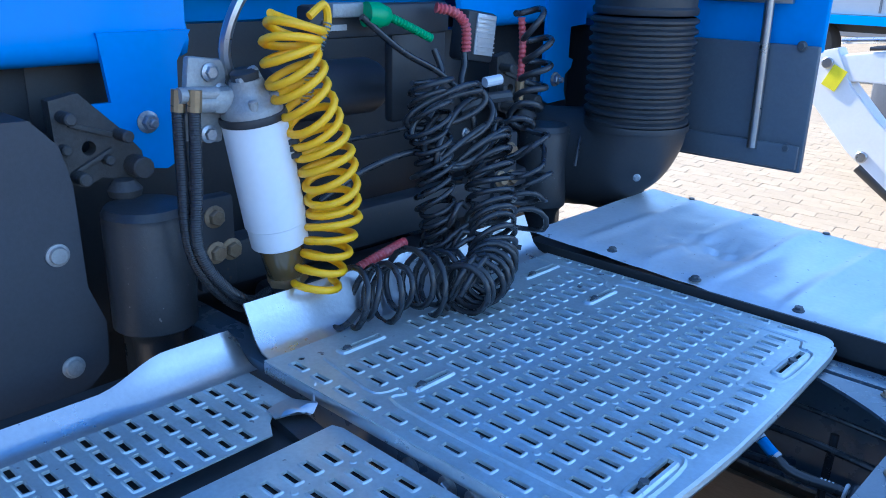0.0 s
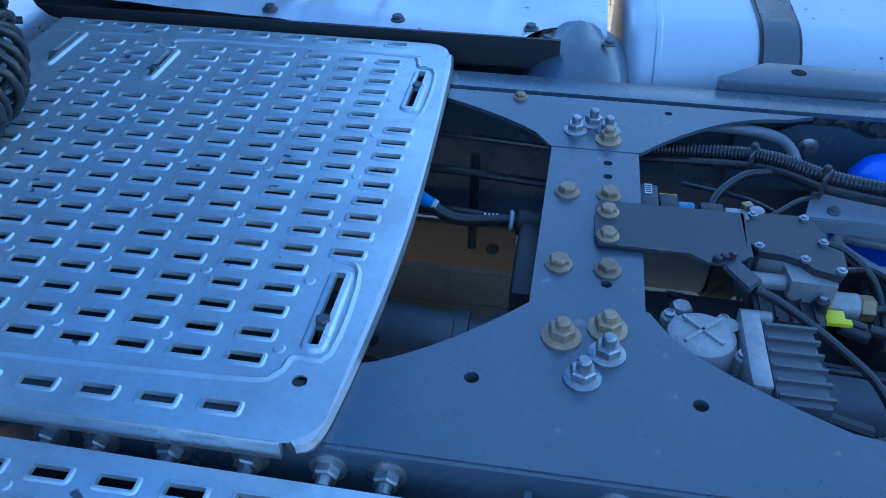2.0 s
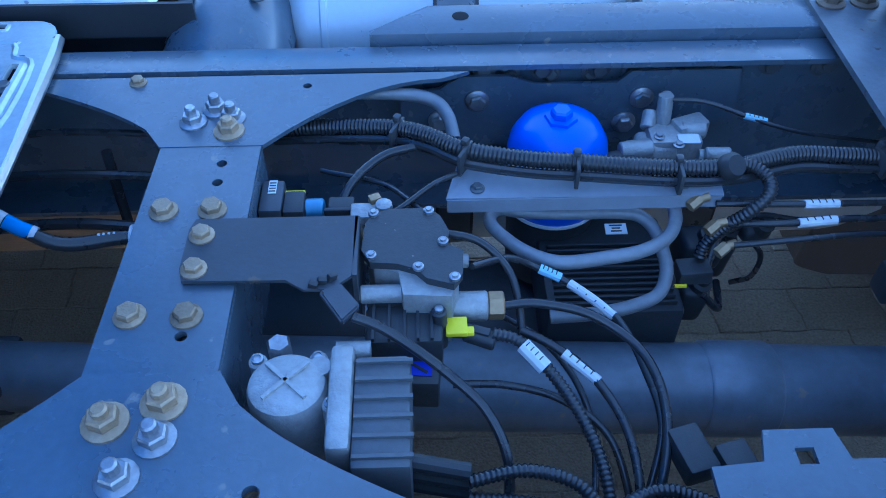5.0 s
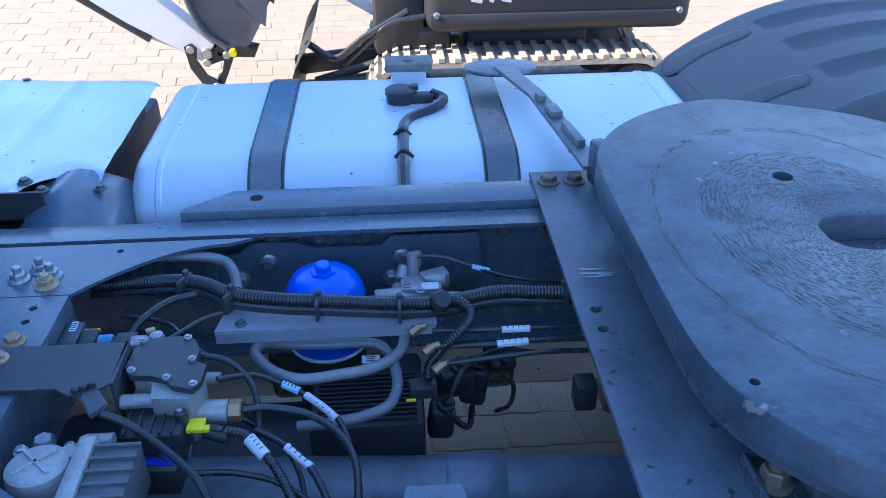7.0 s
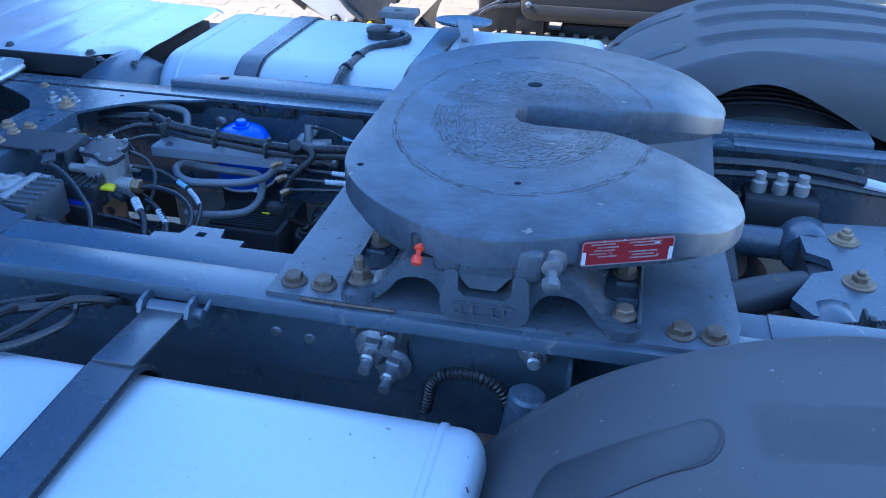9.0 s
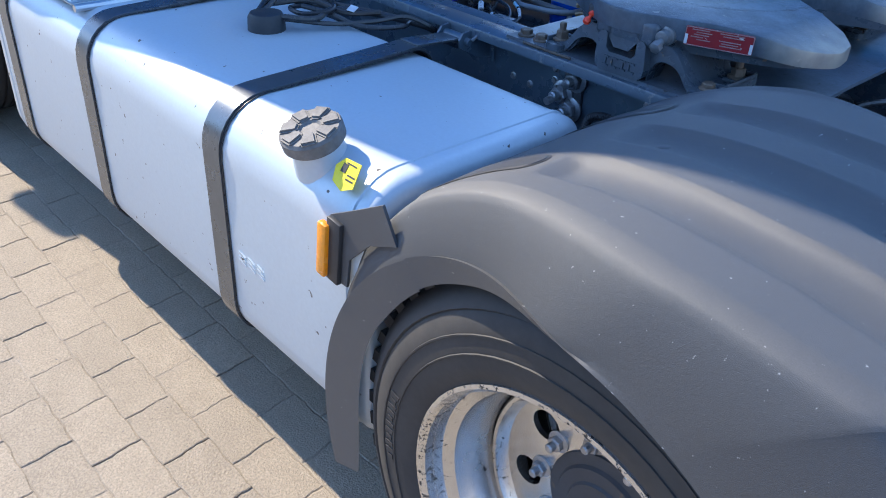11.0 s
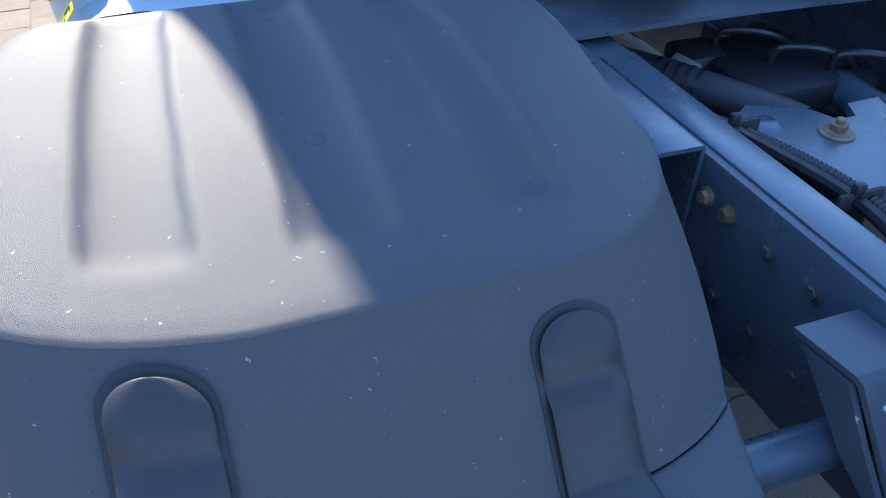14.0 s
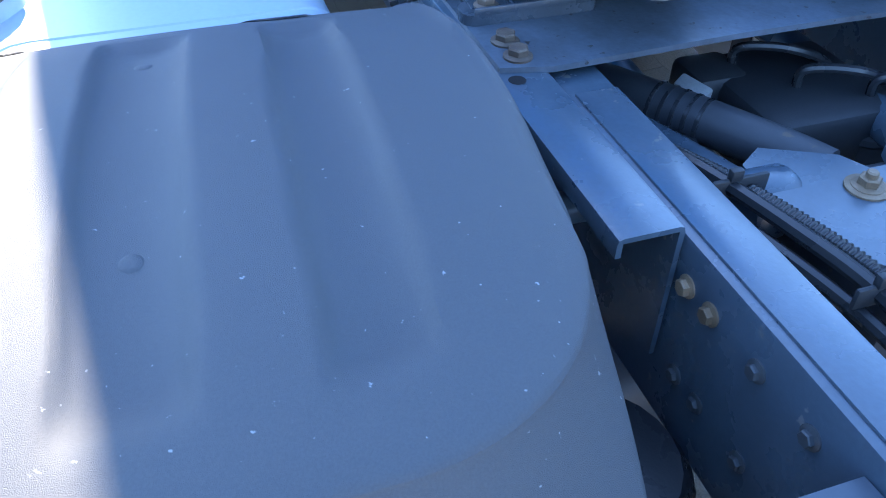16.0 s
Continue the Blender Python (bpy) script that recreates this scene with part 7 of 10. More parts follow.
    cyl(bm, (-0.712, -0.068, 0.89), (-0.714, -0.066, 0.948), 0.0085, 14, 0.002)
    part("stud_post", bm, "plastic", sol)
    bm = bm_new()
    lathe(bm, [(0.005, 0.0), (0.005, 0.004), (0.003, 0.005)], (-0.714, -0.066, 0.948), seg=8)
    part("post_screw", bm, "zinc", sol)
    bm = bm_new()
    box(bm, (-0.695, -0.070, 0.924), (0.024, 0.024, 0.007), bev=0.0015)
    box(bm, (-0.681, -0.076, 0.923), (0.010, 0.010, 0.006), bev=0.001)
    part("yellow_clip", bm, "yellow_label", sol)
    bm = bm_new()
    cyl(bm, (-0.686, -0.068, 0.912), (-0.652, -0.080, 0.908), 0.0105, 14, 0.002)
    box(bm, (-0.668, -0.074, 0.921), (0.020, 0.010, 0.004), rot=rotm(0, 0, -20), bev=0.001)
    part("connector", bm, "plastic", sol)
    # box with a blue sticker below it
    bm = bm_new()
    box(bm, (-0.745, -0.100, 0.875), (0.062, 0.050, 0.046), rot=rotm(0, 0, -4), bev=0.003)
    sb = part("sticker_box", bm, "plastic", t)
    bm = bm_new()
    box(bm, (-0.748, -0.098, 0.8990), (0.052, 0.034, 0.0015), rot=rotm(0, 0, -4))
    sk = part("blue_sticker", bm, "sticker_blue", sb, "blue printed sticker")
    for r in (28, -36):
        bm = bm_new()
        box(bm, (-0.748, -0.098, 0.9001), (0.050, 0.0035, 0.0008), rot=rotm(0, 0, r))
        part("sticker_bar", bm, "label_ink", sk)
    # sheet bracket that reaches from the crossmember
    b = thing("module_bracket", (-0.9, 0, 0.985), "dark sheet steel bracket bolted to the crossmember", "bracket")
    bm = bm_new()
    plate(bm, [(-0.985, -0.048), (-0.875, -0.050), (-0.855, -0.064), (-0.826, -0.064), (-0.806, -0.046), (-0.802, 0.046), (-0.985, 0.046), (-0.99, 0.03), (-0.99, -0.03)], [], RT + 0.001, RT + 0.005)
    box(bm, (-0.803, 0.0, RT - 0.03), (0.005, 0.09, 0.07))
    p = part("sheet", bm, "chassis_dark", b)
    fix(BOLT, (-0.974, 0.019, RT + 0.005), p, scale=0.85)
    fix(BOLT, (-0.974, -0.032, RT + 0.005), p, scale=0.85)
    c = thing("cable_connector", (-0.83, -0.08, 0.955), "small dark grey connector block with black cable", "connector")
    bm = bm_new()
    plate(bm, [(-0.839, -0.067), (-0.819, -0.052), (-0.795, -0.087), (-0.813, -0.109)], [], 0.978, 0.986)
    bmesh.ops.bevel(bm, geom=bm.edges[:], offset=0.002, segments=2, affect="EDGES")
    bk = part("block", bm, "plastic_box", c)
    for x, y, r in ((-0.836, -0.055, 10), (-0.826, -0.050, 40), (-0.845, -0.060, -10)):
        bm = bm_new()
        box(bm, (x, y, 0.988), (0.010, 0.007, 0.010), rot=rotm(10, 15, r), bev=0.0015)
        part("clip", bm, "plastic", bk)
    bm = bm_new()
    tube(bm, [(-0.803, -0.096, 0.978), (-0.775, -0.103, 0.968), (-0.740, -0.122, 0.955), (-0.705, -0.147, 0.942), (-0.670, -0.178, 0.925), (-0.650, -0.215, 0.895), (-0.65, -0.255, 0.85)], 0.0055, 10)
    part("cable", bm, "rubber", c)
    # sensor plugs at the far side of the crossmember
    q = thing("plug_row", (-0.89, 0.12, 0.9), "black sensor plug with white label and pale blue cap", "connector")
    bm = bm_new()
    box(bm, (-0.914, 0.122, 0.930), (0.028, 0.056, 0.040), bev=0.003)
    pl = part("plug", bm, "plastic_box", q)
    bm = bm_new()
    box(bm, (-0.914, 0.136, 0.9508), (0.010, 0.024, 0.001))
    pla = part("plug_label", bm, "label", pl)
    for k in range(4):
        bm = bm_new()
        box(bm, (-0.914, 0.128 + k * 0.005, 0.9516), (0.008, 0.0018, 0.0006))
        part("label_bar", bm, "label_ink", pla)
    bm = bm_new()
    box(bm, (-0.886, 0.112, 0.932), (0.026, 0.040, 0.034), bev=0.004)
    p2 = part("plug", bm, "plastic", q)
    bm = bm_new()
    box(bm, (-0.886, 0.131, 0.9445), (0.024, 0.003, 0.006))
    part("yellow_seal", bm, "yellow_label", p2)
    bm = bm_new()
    cyl(bm, (-0.873, 0.113, 0.935), (-0.850, 0.112, 0.936), 0.012, 12, 0.002)
    part("cap", bm, "cap_blue", p2)
    bm = bm_new()
    box(bm, (-0.828, 0.105, 0.938), (0.032, 0.028, 0.022), bev=0.003)
    box(bm, (-0.828, 0.092, 0.946), (0.040, 0.006, 0.014), bev=0.002)
    part("plug", bm, "plastic", q)
    bm = bm_new()
    box(bm, (-0.786, 0.097, 0.962), (0.014, 0.011, 0.010), rot=rotm(0, 0, 25), bev=0.001)
    part("tan_clip", bm, "brass", q)


M["plastic_lid"] = mat("black_lid_plastic", (0.030, 0.033, 0.038), 0.4, 0, 0.12, 160, 0.35, 20, 0.12, 320, (0.055, 0.055, 0.055), spots=0.08, spot_scale=90, spot_color=(0.18, 0.17, 0.16))
M["sticker_blue"] = mat("blue_sticker_print", (0.02, 0.03, 0.42), 0.4, 0, 0.04)
M["cap_blue"] = mat("pale_blue_cap", (0.10, 0.28, 0.45), 0.4, 0, 0.05)
brake_module()


def clutch_unit():
    t = thing("clutch_actuator", (-0.82, -0.13, 0.82), "dirty white round actuator lid beside ribbed dark housing", "actuator")
    bm = bm_new()
    lathe(bm, [(0.040, -0.10), (0.040, -0.012), (0.0375, -0.004), (0.031, 0.0), (0.0, 0.002)], (-0.866, -0.165, 0.965), (0, 0.05, 1), 32)
    box(bm, (-0.866, -0.165, 0.968), (0.058, 0.004, 0.004), rot=rotm(0, 0, 45))
    box(bm, (-0.866, -0.165, 0.968), (0.058, 0.004, 0.004), rot=rotm(0, 0, -45))
    lid = part("round_lid", bm, "cast_pale", t, "dirty white cast lid with cross rib")
    for x, y in ((-0.899, -0.131), (-0.838, -0.130), (-0.822, -0.185)):
        bm = bm_new()
        cyl(bm, (x, y, 0.88), (x, y, 0.955), 0.0095, 14, 0.002)
        ear = part("ear", bm, "cast_pale", lid)
        bm = bm_new()
        lathe(bm, [(0.0065, 0), (0.0065, 0.004), (0.004, 0.005), (0.004, 0.003)], (x, y, 0.955), seg=12)
        part("ear_screw", bm, "zinc", ear)
    bm = bm_new()
    lathe(bm, [(0.014, -0.06), (0.014, 0.0), (0.011, 0.004), (0.008, 0.004)], (-0.882, -0.104, 0.945), seg=6)
    part("hex_bolt", bm, "zinc", t)
    bm = bm_new()
    box(bm, (-0.812, -0.185, 0.935), (0.024, 0.12, 0.075), bev=0.006)
    cyl(bm, (-0.82, -0.122, 0.955), (-0.785, -0.122, 0.955), 0.010, 12)
    cyl(bm, (-0.835, -0.145, 0.90), (-0.835, -0.145, 0.962), 0.012, 12)
    part("flange", bm, "cast", t)
    bm = bm_new()
    box(bm, (-0.772, -0.20, 0.930), (0.056, 0.125, 0.075), bev=0.005)
    rh = part("ribbed_housing", bm, "grey_housing", t)
    for k in range(3):
        bm = bm_new()
        cyl(bm, (-0.75, -0.235, 0.93 - 0.02 * k), (-0.69, -0.240, 0.915 - 0.02 * k), 0.009, 10)
        part("outlet", bm, "plastic", rh)
    for k in range(6):
        bm = bm_new()
        box(bm, (-0.770, -0.147 - k * 0.021, 0.969), (0.056, 0.004, 0.006))
        part("fin", bm, "grey_housing", rh)
    # connector row near the rail
    for i in range(3):
        bm = bm_new()
        box(bm, (-0.455 + i * 0.045, -0.20 - 0.02 * i, 0.865), (0.035, 0.055, 0.03), rot=rotm(0, 0, 15), bev=0.004)
        part("plug", bm, "plastic", t)
    bm = bm_new()
    plate(bm, [(-0.47, -0.30), (-0.47, -0.262), (-0.42, -0.258), (-0.412, -0.225), (-0.345, -0.225), (-0.338, -0.258), (-0.29, -0.258), (-0.29, -0.30)], [rect(-0.388, -0.262, -0.370, -0.245)], 0.945, 0.951)
    part("clip_bracket", bm, "chassis", t)


M["grey_housing"] = mat("dusty_grey_housing", (0.10, 0.108, 0.118), 0.45, 0.1, 0.1, 120, 0.4, 18, 0.1, 200, (0.08, 0.082, 0.085))
clutch_unit()


def air_dryer():
    t = thing("air_dryer", (-0.538, 0.268, 0.65), "glossy blue air dryer canister on a dark ribbed valve base", "air dryer")
    bm = bm_new()
    c = (-0.538, 0.268, 0.0)
    lathe(bm, [(0.06, 0.796), (0.069, 0.802), (0.071, 0.82), (0.071, 0.895), (0.068, 0.912), (0.057, 0.932), (0.040, 0.943), (0.022, 0.946)], c, seg=40)
    can = part("canister", bm, "blue_plastic", t, smooth=50)
    bm = bm_new()
    lathe(bm, [(0.024, 0.943), (0.022, 0.950), (0.016, 0.951)], c, seg=6)
    lathe(bm, [(0.015, 0.949), (0.015, 0.960), (0.012, 0.963)], c, seg=6)
    part("hex_top", bm, "blue_plastic", can)
    bm = bm_new()
    lathe(bm, [(0.0695, 0.800), (0.0725, 0.804), (0.0715, 0.808)], c, seg=40)
    part("seal_ring", bm, "label", can)
    bm = bm_new()
    box(bm, (-0.47, 0.160, 0.725), (0.19, 0.19, 0.10), bev=0.012)
    lathe(bm, [(0.05, 0.66), (0.062, 0.67), (0.066, 0.795)], c, seg=28)
    cyl(bm, (-0.50, 0.15, 0.62), (-0.50, 0.15, 0.70), 0.045, 20, 0.006)
    vb = part("valve_base", bm, "plastic", t)
    for k in range(11):
        bm = bm_new()
        box(bm, (-0.470, 0.078 + k * 0.011, 0.777), (0.165, 0.0035, 0.010), bev=0.001)
        part("fin", bm, "plastic", vb)
    bm = bm_new()
    box(bm, (-0.462, 0.172, 0.827), (0.030, 0.018, 0.002), rot=rotm(6, 0, 0))
    mp = part("maker_plate", bm, "label", t)
    for k, w in enumerate((0.018, 0.012, 0.015)):
        bm = bm_new()
        box(bm, (-0.462, 0.1775 - k * 0.005, 0.8288 - k * 0.0005), (w, 0.002, 0.001), rot=rotm(6, 0, 0))
        part("plate_bar", bm, "label_ink", mp)
    # light tray and back bracket
    b = thing("hose_tray", (-0.5, 0.16, 0.94), "grey painted sheet tray under the hoses", "tray")
    bm = bm_new()
    plate(bm, [(-0.700, 0.0), (-0.352, -0.004), (-0.352, 0.052), (-0.685, 0.050)], [], -0.002, 0.002, to=Matrix.Translation((0, 0.122, 0.936)) @ pose(0, 0, 0, 12, 0, 0))
    p = part("sheet", bm, "tray", b)
    bm = bm_new()
    box(bm, (-0.526, 0.1205, 0.926), (0.345, 0.003, 0.020))
    part("front_lip", bm, "tray", b)
    for x in (-0.66, -0.40):
        fix(BOLT_DARK, (x, 0.136, 0.9405), p, scale=0.6, name="screw")
    k = thing("dryer_bracket", (-0.6, 0.36, 0.87), "dark pressed bracket bolted to the far rail", "bracket")
    bm = bm_new()
    plate(bm, [(-0.76, 0.82), (-0.76, 0.915), (-0.70, 0.925), (-0.67, 0.945), (-0.60, 0.945), (-0.56, 0.93), (-0.44, 0.93), (-0.42, 0.95), (-0.26, 0.95), (-0.25, 0.86), (-0.40, 0.82)], [], -0.003, 0.003, to=Matrix(((1, 0, 0, 0), (0, 0, -1, 0.375), (0, 1, 0, 0), (0, 0, 0, 1))))
    p = part("sheet", bm, "chassis", k)
    for x, z in ((-0.70, 0.87), (-0.645, 0.905), (-0.40, 0.905), (-0.42, 0.86)):
        fix(BOLT_ZINC, (x, 0.371, z), p, (0, -1, 0), scale=1.3)
    v = thing("pressure_valve", (-0.38, 0.30, 0.87), "grey cast pressure valve with fittings beside the dryer", "valve")
    bm = bm_new()
    box(bm, (-0.37, 0.285, 0.885), (0.075, 0.05, 0.045), bev=0.008)
    cyl(bm, (-0.44, 0.265, 0.885), (-0.37, 0.275, 0.885), 0.018, 14, 0.003)
    cyl(bm, (-0.34, 0.255, 0.885), (-0.29, 0.25, 0.882), 0.011, 12)
    cyl(bm, (-0.382, 0.305, 0.89), (-0.382, 0.318, 0.945), 0.011, 12)
    box(bm, (-0.345, 0.30, 0.90), (0.05, 0.03, 0.03), rot=rotm(0, 0, 20), bev=0.005)
    vc = part("casting", bm, "cast", v)
    for p0, p1, r in (((-0.452, 0.258, 0.895), (-0.405, 0.262, 0.895), 0.013), ((-0.405, 0.300, 0.90), (-0.398, 0.322, 0.915), 0.011), ((-0.378, 0.320, 0.915), (-0.372, 0.345, 0.93), 0.009), ((-0.36, 0.292, 0.905), (-0.325, 0.288, 0.905), 0.012), ((-0.335, 0.245, 0.898), (-0.300, 0.243, 0.898), 0.0095), ((-0.418, 0.262, 0.885), (-0.410, 0.300, 0.885), 0.012)):
        bm = bm_new()
        cyl(bm, p0, p1, r, 14, 0.002)
        part("port", bm, "cast", vc)
    for x, y in ((-0.395, 0.272), (-0.350, 0.300), (-0.372, 0.252)):
        fix(BOLT_ZINC, (x, y, 0.908), vc, scale=0.55, name="screw")
    bm = bm_new()
    box(bm, (-0.355, 0.265, 0.9085), (0.03, 0.016, 0.002), rot=rotm(10, 0, 0))
    part("sticker", bm, "label", v)
    bm = bm_new()
    cyl(bm, (-0.475, 0.245, 0.883), (-0.435, 0.255, 0.885), 0.015, 12)
    part("plug", bm, "plastic", v)


M["tray"] = mat("pale_painted_sheet", (0.24, 0.26, 0.30), 0.35, 0.1, 0.05, 80, 0.25, 7)
air_dryer()


def bay_hoses():
    t = thing("corrugated_conduit", (-0.5, 0.24, 0.9), "thick corrugated black conduit tied to thinner cables", "conduit")
    main = [(-0.93, 0.28, 0.93), (-0.84, 0.262, 0.945), (-0.765, 0.238, 0.960), (-0.72, 0.208, 0.970), (-0.674, 0.172, 0.974), (-0.60, 0.152, 0.974), (-0.537, 0.147, 0.971), (-0.41, 0.141, 0.963), (-0.33, 0.150, 0.957), (-0.25, 0.172, 0.955), (-0.17, 0.172, 0.950), (0.03, 0.18, 0.93)]
    bm = bm_new()
    tube(bm, main, 0.0115, 12, 8, ribs=0.0055, depth=0.14)
    part("conduit", bm, "rubber", t, smooth=60)
    bm = bm_new()
    tube(bm, [(x, y - 0.015, z - 0.009) for x, y, z in main], 0.0058, 8)
    part("cable", bm, "rubber", t)
    bm = bm_new()
    tube(bm, [(x, y - 0.010, z - 0.016) for x, y, z in main[1:-1]], 0.005, 8)
    part("cable", bm, "rubber", t)
    bm = bm_new()
    lathe(bm, [(0.013, -0.012), (0.017, -0.006), (0.017, 0.006), (0.013, 0.012)], (-0.345, 0.138, 0.966), (0.3, -0.6, 0.7), 16)
    part("branch_joint", bm, "plastic", t)
    bm = bm_new()
    tube(bm, [(-0.350, 0.137, 0.968), (-0.321, 0.140, 0.966), (-0.300, 0.125, 0.957), (-0.303, 0.104, 0.948), (-0.324, 0.094, 0.930), (-0.347, 0.099, 0.900), (-0.364, 0.100, 0.870), (-0.369, 0.095, 0.850)], 0.0088, 10, 8, ribs=0.0055)
    part("conduit", bm, "rubber", t, smooth=60)
    for x, y, z, a in ((-0.760, 0.228, 0.953, 62), (-0.674, 0.160, 0.966, 60), (-0.537, 0.137, 0.963, 84), (-0.41, 0.131, 0.955, 88), (-0.14, 0.162, 0.945, 92)):
        bm = bm_new()
        box(bm, (x, y + 0.002, z + 0.002), (0.006, 0.040, 0.034), rot=rotm(0, 0, a - 90), bev=0.005)
        box(bm, (x, y + 0.012, z + 0.021), (0.010, 0.011, 0.010), rot=rotm(0, 0, a - 90), bev=0.003)
        part("cable_tie", bm, "tie", t)
    g = thing("coolant_pipe", (-0.5, 0.1, 0.88), "dusty grey bent pipes over the dryer base", "pipe")
    for pts, r in (([(-0.375, 0.200, 0.885), (-0.401, 0.145, 0.900), (-0.408, 0.109, 0.900), (-0.426, 0.081, 0.900), (-0.460, 0.060, 0.900), (-0.506, 0.050, 0.900), (-0.562, 0.047, 0.897), (-0.602, 0.067, 0.895), (-0.632, 0.102, 0.893), (-0.643, 0.131, 0.890), (-0.629, 0.152, 0.888), (-0.596, 0.149, 0.886), (-0.536, 0.145, 0.885), (-0.485, 0.145, 0.885), (-0.449, 0.139, 0.885), (-0.428, 0.122, 0.875), (-0.419, 0.091, 0.860), (-0.420, 0.064, 0.850), (-0.435, 0.038, 0.842), (-0.471, 0.023, 0.838), (-0.516, 0.016, 0.835), (-0.573, 0.016, 0.830)], 0.0088),
                   ([(-0.95, 0.335, 0.955), (-0.86, 0.325, 0.957), (-0.76, 0.318, 0.957), (-0.712, 0.308, 0.952), (-0.692, 0.285, 0.942), (-0.684, 0.255, 0.925)], 0.0095)):
        bm = bm_new()
        tube(bm, pts, r, 12)
        part("pipe", bm, "grey_pipe", g, smooth=60)
    bm = bm_new()
    cyl(bm, (-0.628, 0.156, 0.889), (-0.620, 0.162, 0.889), 0.0105, 10)
    part("hose_clip", bm, "brass", g)
    h = thing("air_line_loops", (-0.6, -0.05, 0.85), "looped black air lines with white and blue printed sleeves", "air line")
    runs = [([(-0.638, -0.033, 0.914), (-0.60, -0.033, 0.916), (-0.54, -0.05, 0.912), (-0.49, -0.095, 0.90), (-0.475, -0.16, 0.88), (-0.49, -0.23, 0.84), (-0.52, -0.27, 0.78)], 0.0068),
            ([(-0.675, 0.0, 0.945), (-0.63, 0.030, 0.925), (-0.59, 0.035, 0.90), (-0.545, 0.012, 0.888), (-0.505, -0.03, 0.882), (-0.485, -0.09, 0.872), (-0.475, -0.16, 0.855), (-0.50, -0.23, 0.82)], 0.0055),
            ([(-0.705, 0.045, 0.955), (-0.665, 0.040, 0.945), (-0.632, 0.015, 0.925), (-0.620, -0.02, 0.90), (-0.618, -0.06, 0.87)], 0.006),
            ([(-0.655, -0.076, 0.918), (-0.625, -0.085, 0.912), (-0.585, -0.125, 0.89), (-0.555, -0.185, 0.87), (-0.545, -0.245, 0.85), (-0.55, -0.29, 0.80)], 0.0088),
            ([(-0.62, -0.055, 0.895), (-0.585, -0.075, 0.89), (-0.545, -0.11, 0.88), (-0.515, -0.17, 0.862), (-0.51, -0.24, 0.83), (-0.53, -0.28, 0.78)], 0.0065),
            ([(-0.70, -0.115, 0.88), (-0.64, -0.115, 0.875), (-0.58, -0.13, 0.865), (-0.53, -0.17, 0.845), (-0.51, -0.25, 0.80)], 0.0055),
            ([(-0.835, 0.09, 0.925), (-0.82, 0.14, 0.945), (-0.78, 0.185, 0.955), (-0.735, 0.205, 0.955)], 0.0075),
            ([(-0.80, 0.072, 0.945), (-0.76, 0.085, 0.955), (-0.715, 0.125, 0.96), (-0.68, 0.152, 0.955)], 0.0045),
            ([(-0.69, -0.245, 0.905), (-0.635, -0.235, 0.905), (-0.585, -0.245, 0.895), (-0.555, -0.275, 0.875), (-0.53, -0.30, 0.85)], 0.009),
            ([(-0.382, 0.315, 0.94), (-0.33, 0.30, 0.945), (-0.27, 0.275, 0.935), (-0.20, 0.26, 0.92), (-0.05, 0.25, 0.90)], 0.004),
            ([(-0.36, 0.115, 0.925), (-0.25, 0.11, 0.925), (-0.15, 0.115, 0.92), (0.02, 0.12, 0.91)], 0.005),
            ([(-0.36, 0.095, 0.91), (-0.27, 0.09, 0.912), (-0.17, 0.098, 0.91), (0.02, 0.10, 0.90)], 0.0055),
            ([(-0.34, 0.075, 0.89), (-0.24, 0.075, 0.90), (-0.16, 0.08, 0.90), (0.02, 0.085, 0.89)], 0.005),
            ([(-0.69, -0.255, 0.89), (-0.63, -0.262, 0.89), (-0.56, -0.27, 0.885), (-0.50, -0.25, 0.885), (-0.44, -0.265, 0.875), (-0.36, -0.29, 0.86)], 0.0095),
            ([(-0.86, 0.19, 0.93), (-0.78, 0.15, 0.94), (-0.74, 0.10, 0.95), (-0.70, 0.06, 0.94)], 0.0045),
            ([(-0.70, 0.02, 0.88), (-0.64, -0.01, 0.87), (-0.58, -0.06, 0.86), (-0.55, -0.14, 0.85), (-0.56, -0.24, 0.83), (-0.60, -0.29, 0.78)], 0.005)]
    for i, (pts, r) in enumerate(runs):
        bm = bm_new()
        tube(bm, pts, r * 0.82, 10, 8, ribs=0.0055 if i in (3, 8, 13) else 0)
        part("hose", bm, "rubber", h, smooth=60)
    for pts, r, m in (([(-0.59, 0.035, 0.900), (-0.565, 0.025, 0.893)], 0.0072, "cable_mark"), ([(-0.555, 0.019, 0.890), (-0.525, -0.008, 0.885), (-0.508, -0.027, 0.882)], 0.0068, "label"),
                      ([(-0.623, -0.087, 0.911), (-0.600, -0.110, 0.899)], 0.0108, "label"), ([(-0.575, -0.083, 0.888), (-0.54, -0.115, 0.878)], 0.0072, "label"),
                      ([(-0.25, 0.11, 0.925), (-0.205, 0.112, 0.923)], 0.0065, "label"), ([(-0.26, 0.09, 0.912), (-0.21, 0.095, 0.911)], 0.0070, "label"), ([(-0.28, 0.278, 0.937), (-0.25, 0.272, 0.931)], 0.0055, "cable_mark")):
        r = r * 0.86
        bm = bm_new()
        tube(bm, pts, r, 10)
        slv = part("printed_sleeve", bm, m, h, "printed cable sleeve")
        p0, p1 = Vector(pts[0]), Vector(pts[-1])
        for k in range(4):
            bm = bm_new()
            c = p0.lerp(p1, 0.2 + 0.2 * k) + Vector((0, 0, r * (1.0 if len(pts) == 2 else 0.8)))
            box(bm, c, (0.0012, 0.006, 0.0012), rot=rotm(0, 0, math.degrees(math.atan2((p1 - p0).y, (p1 - p0).x))))
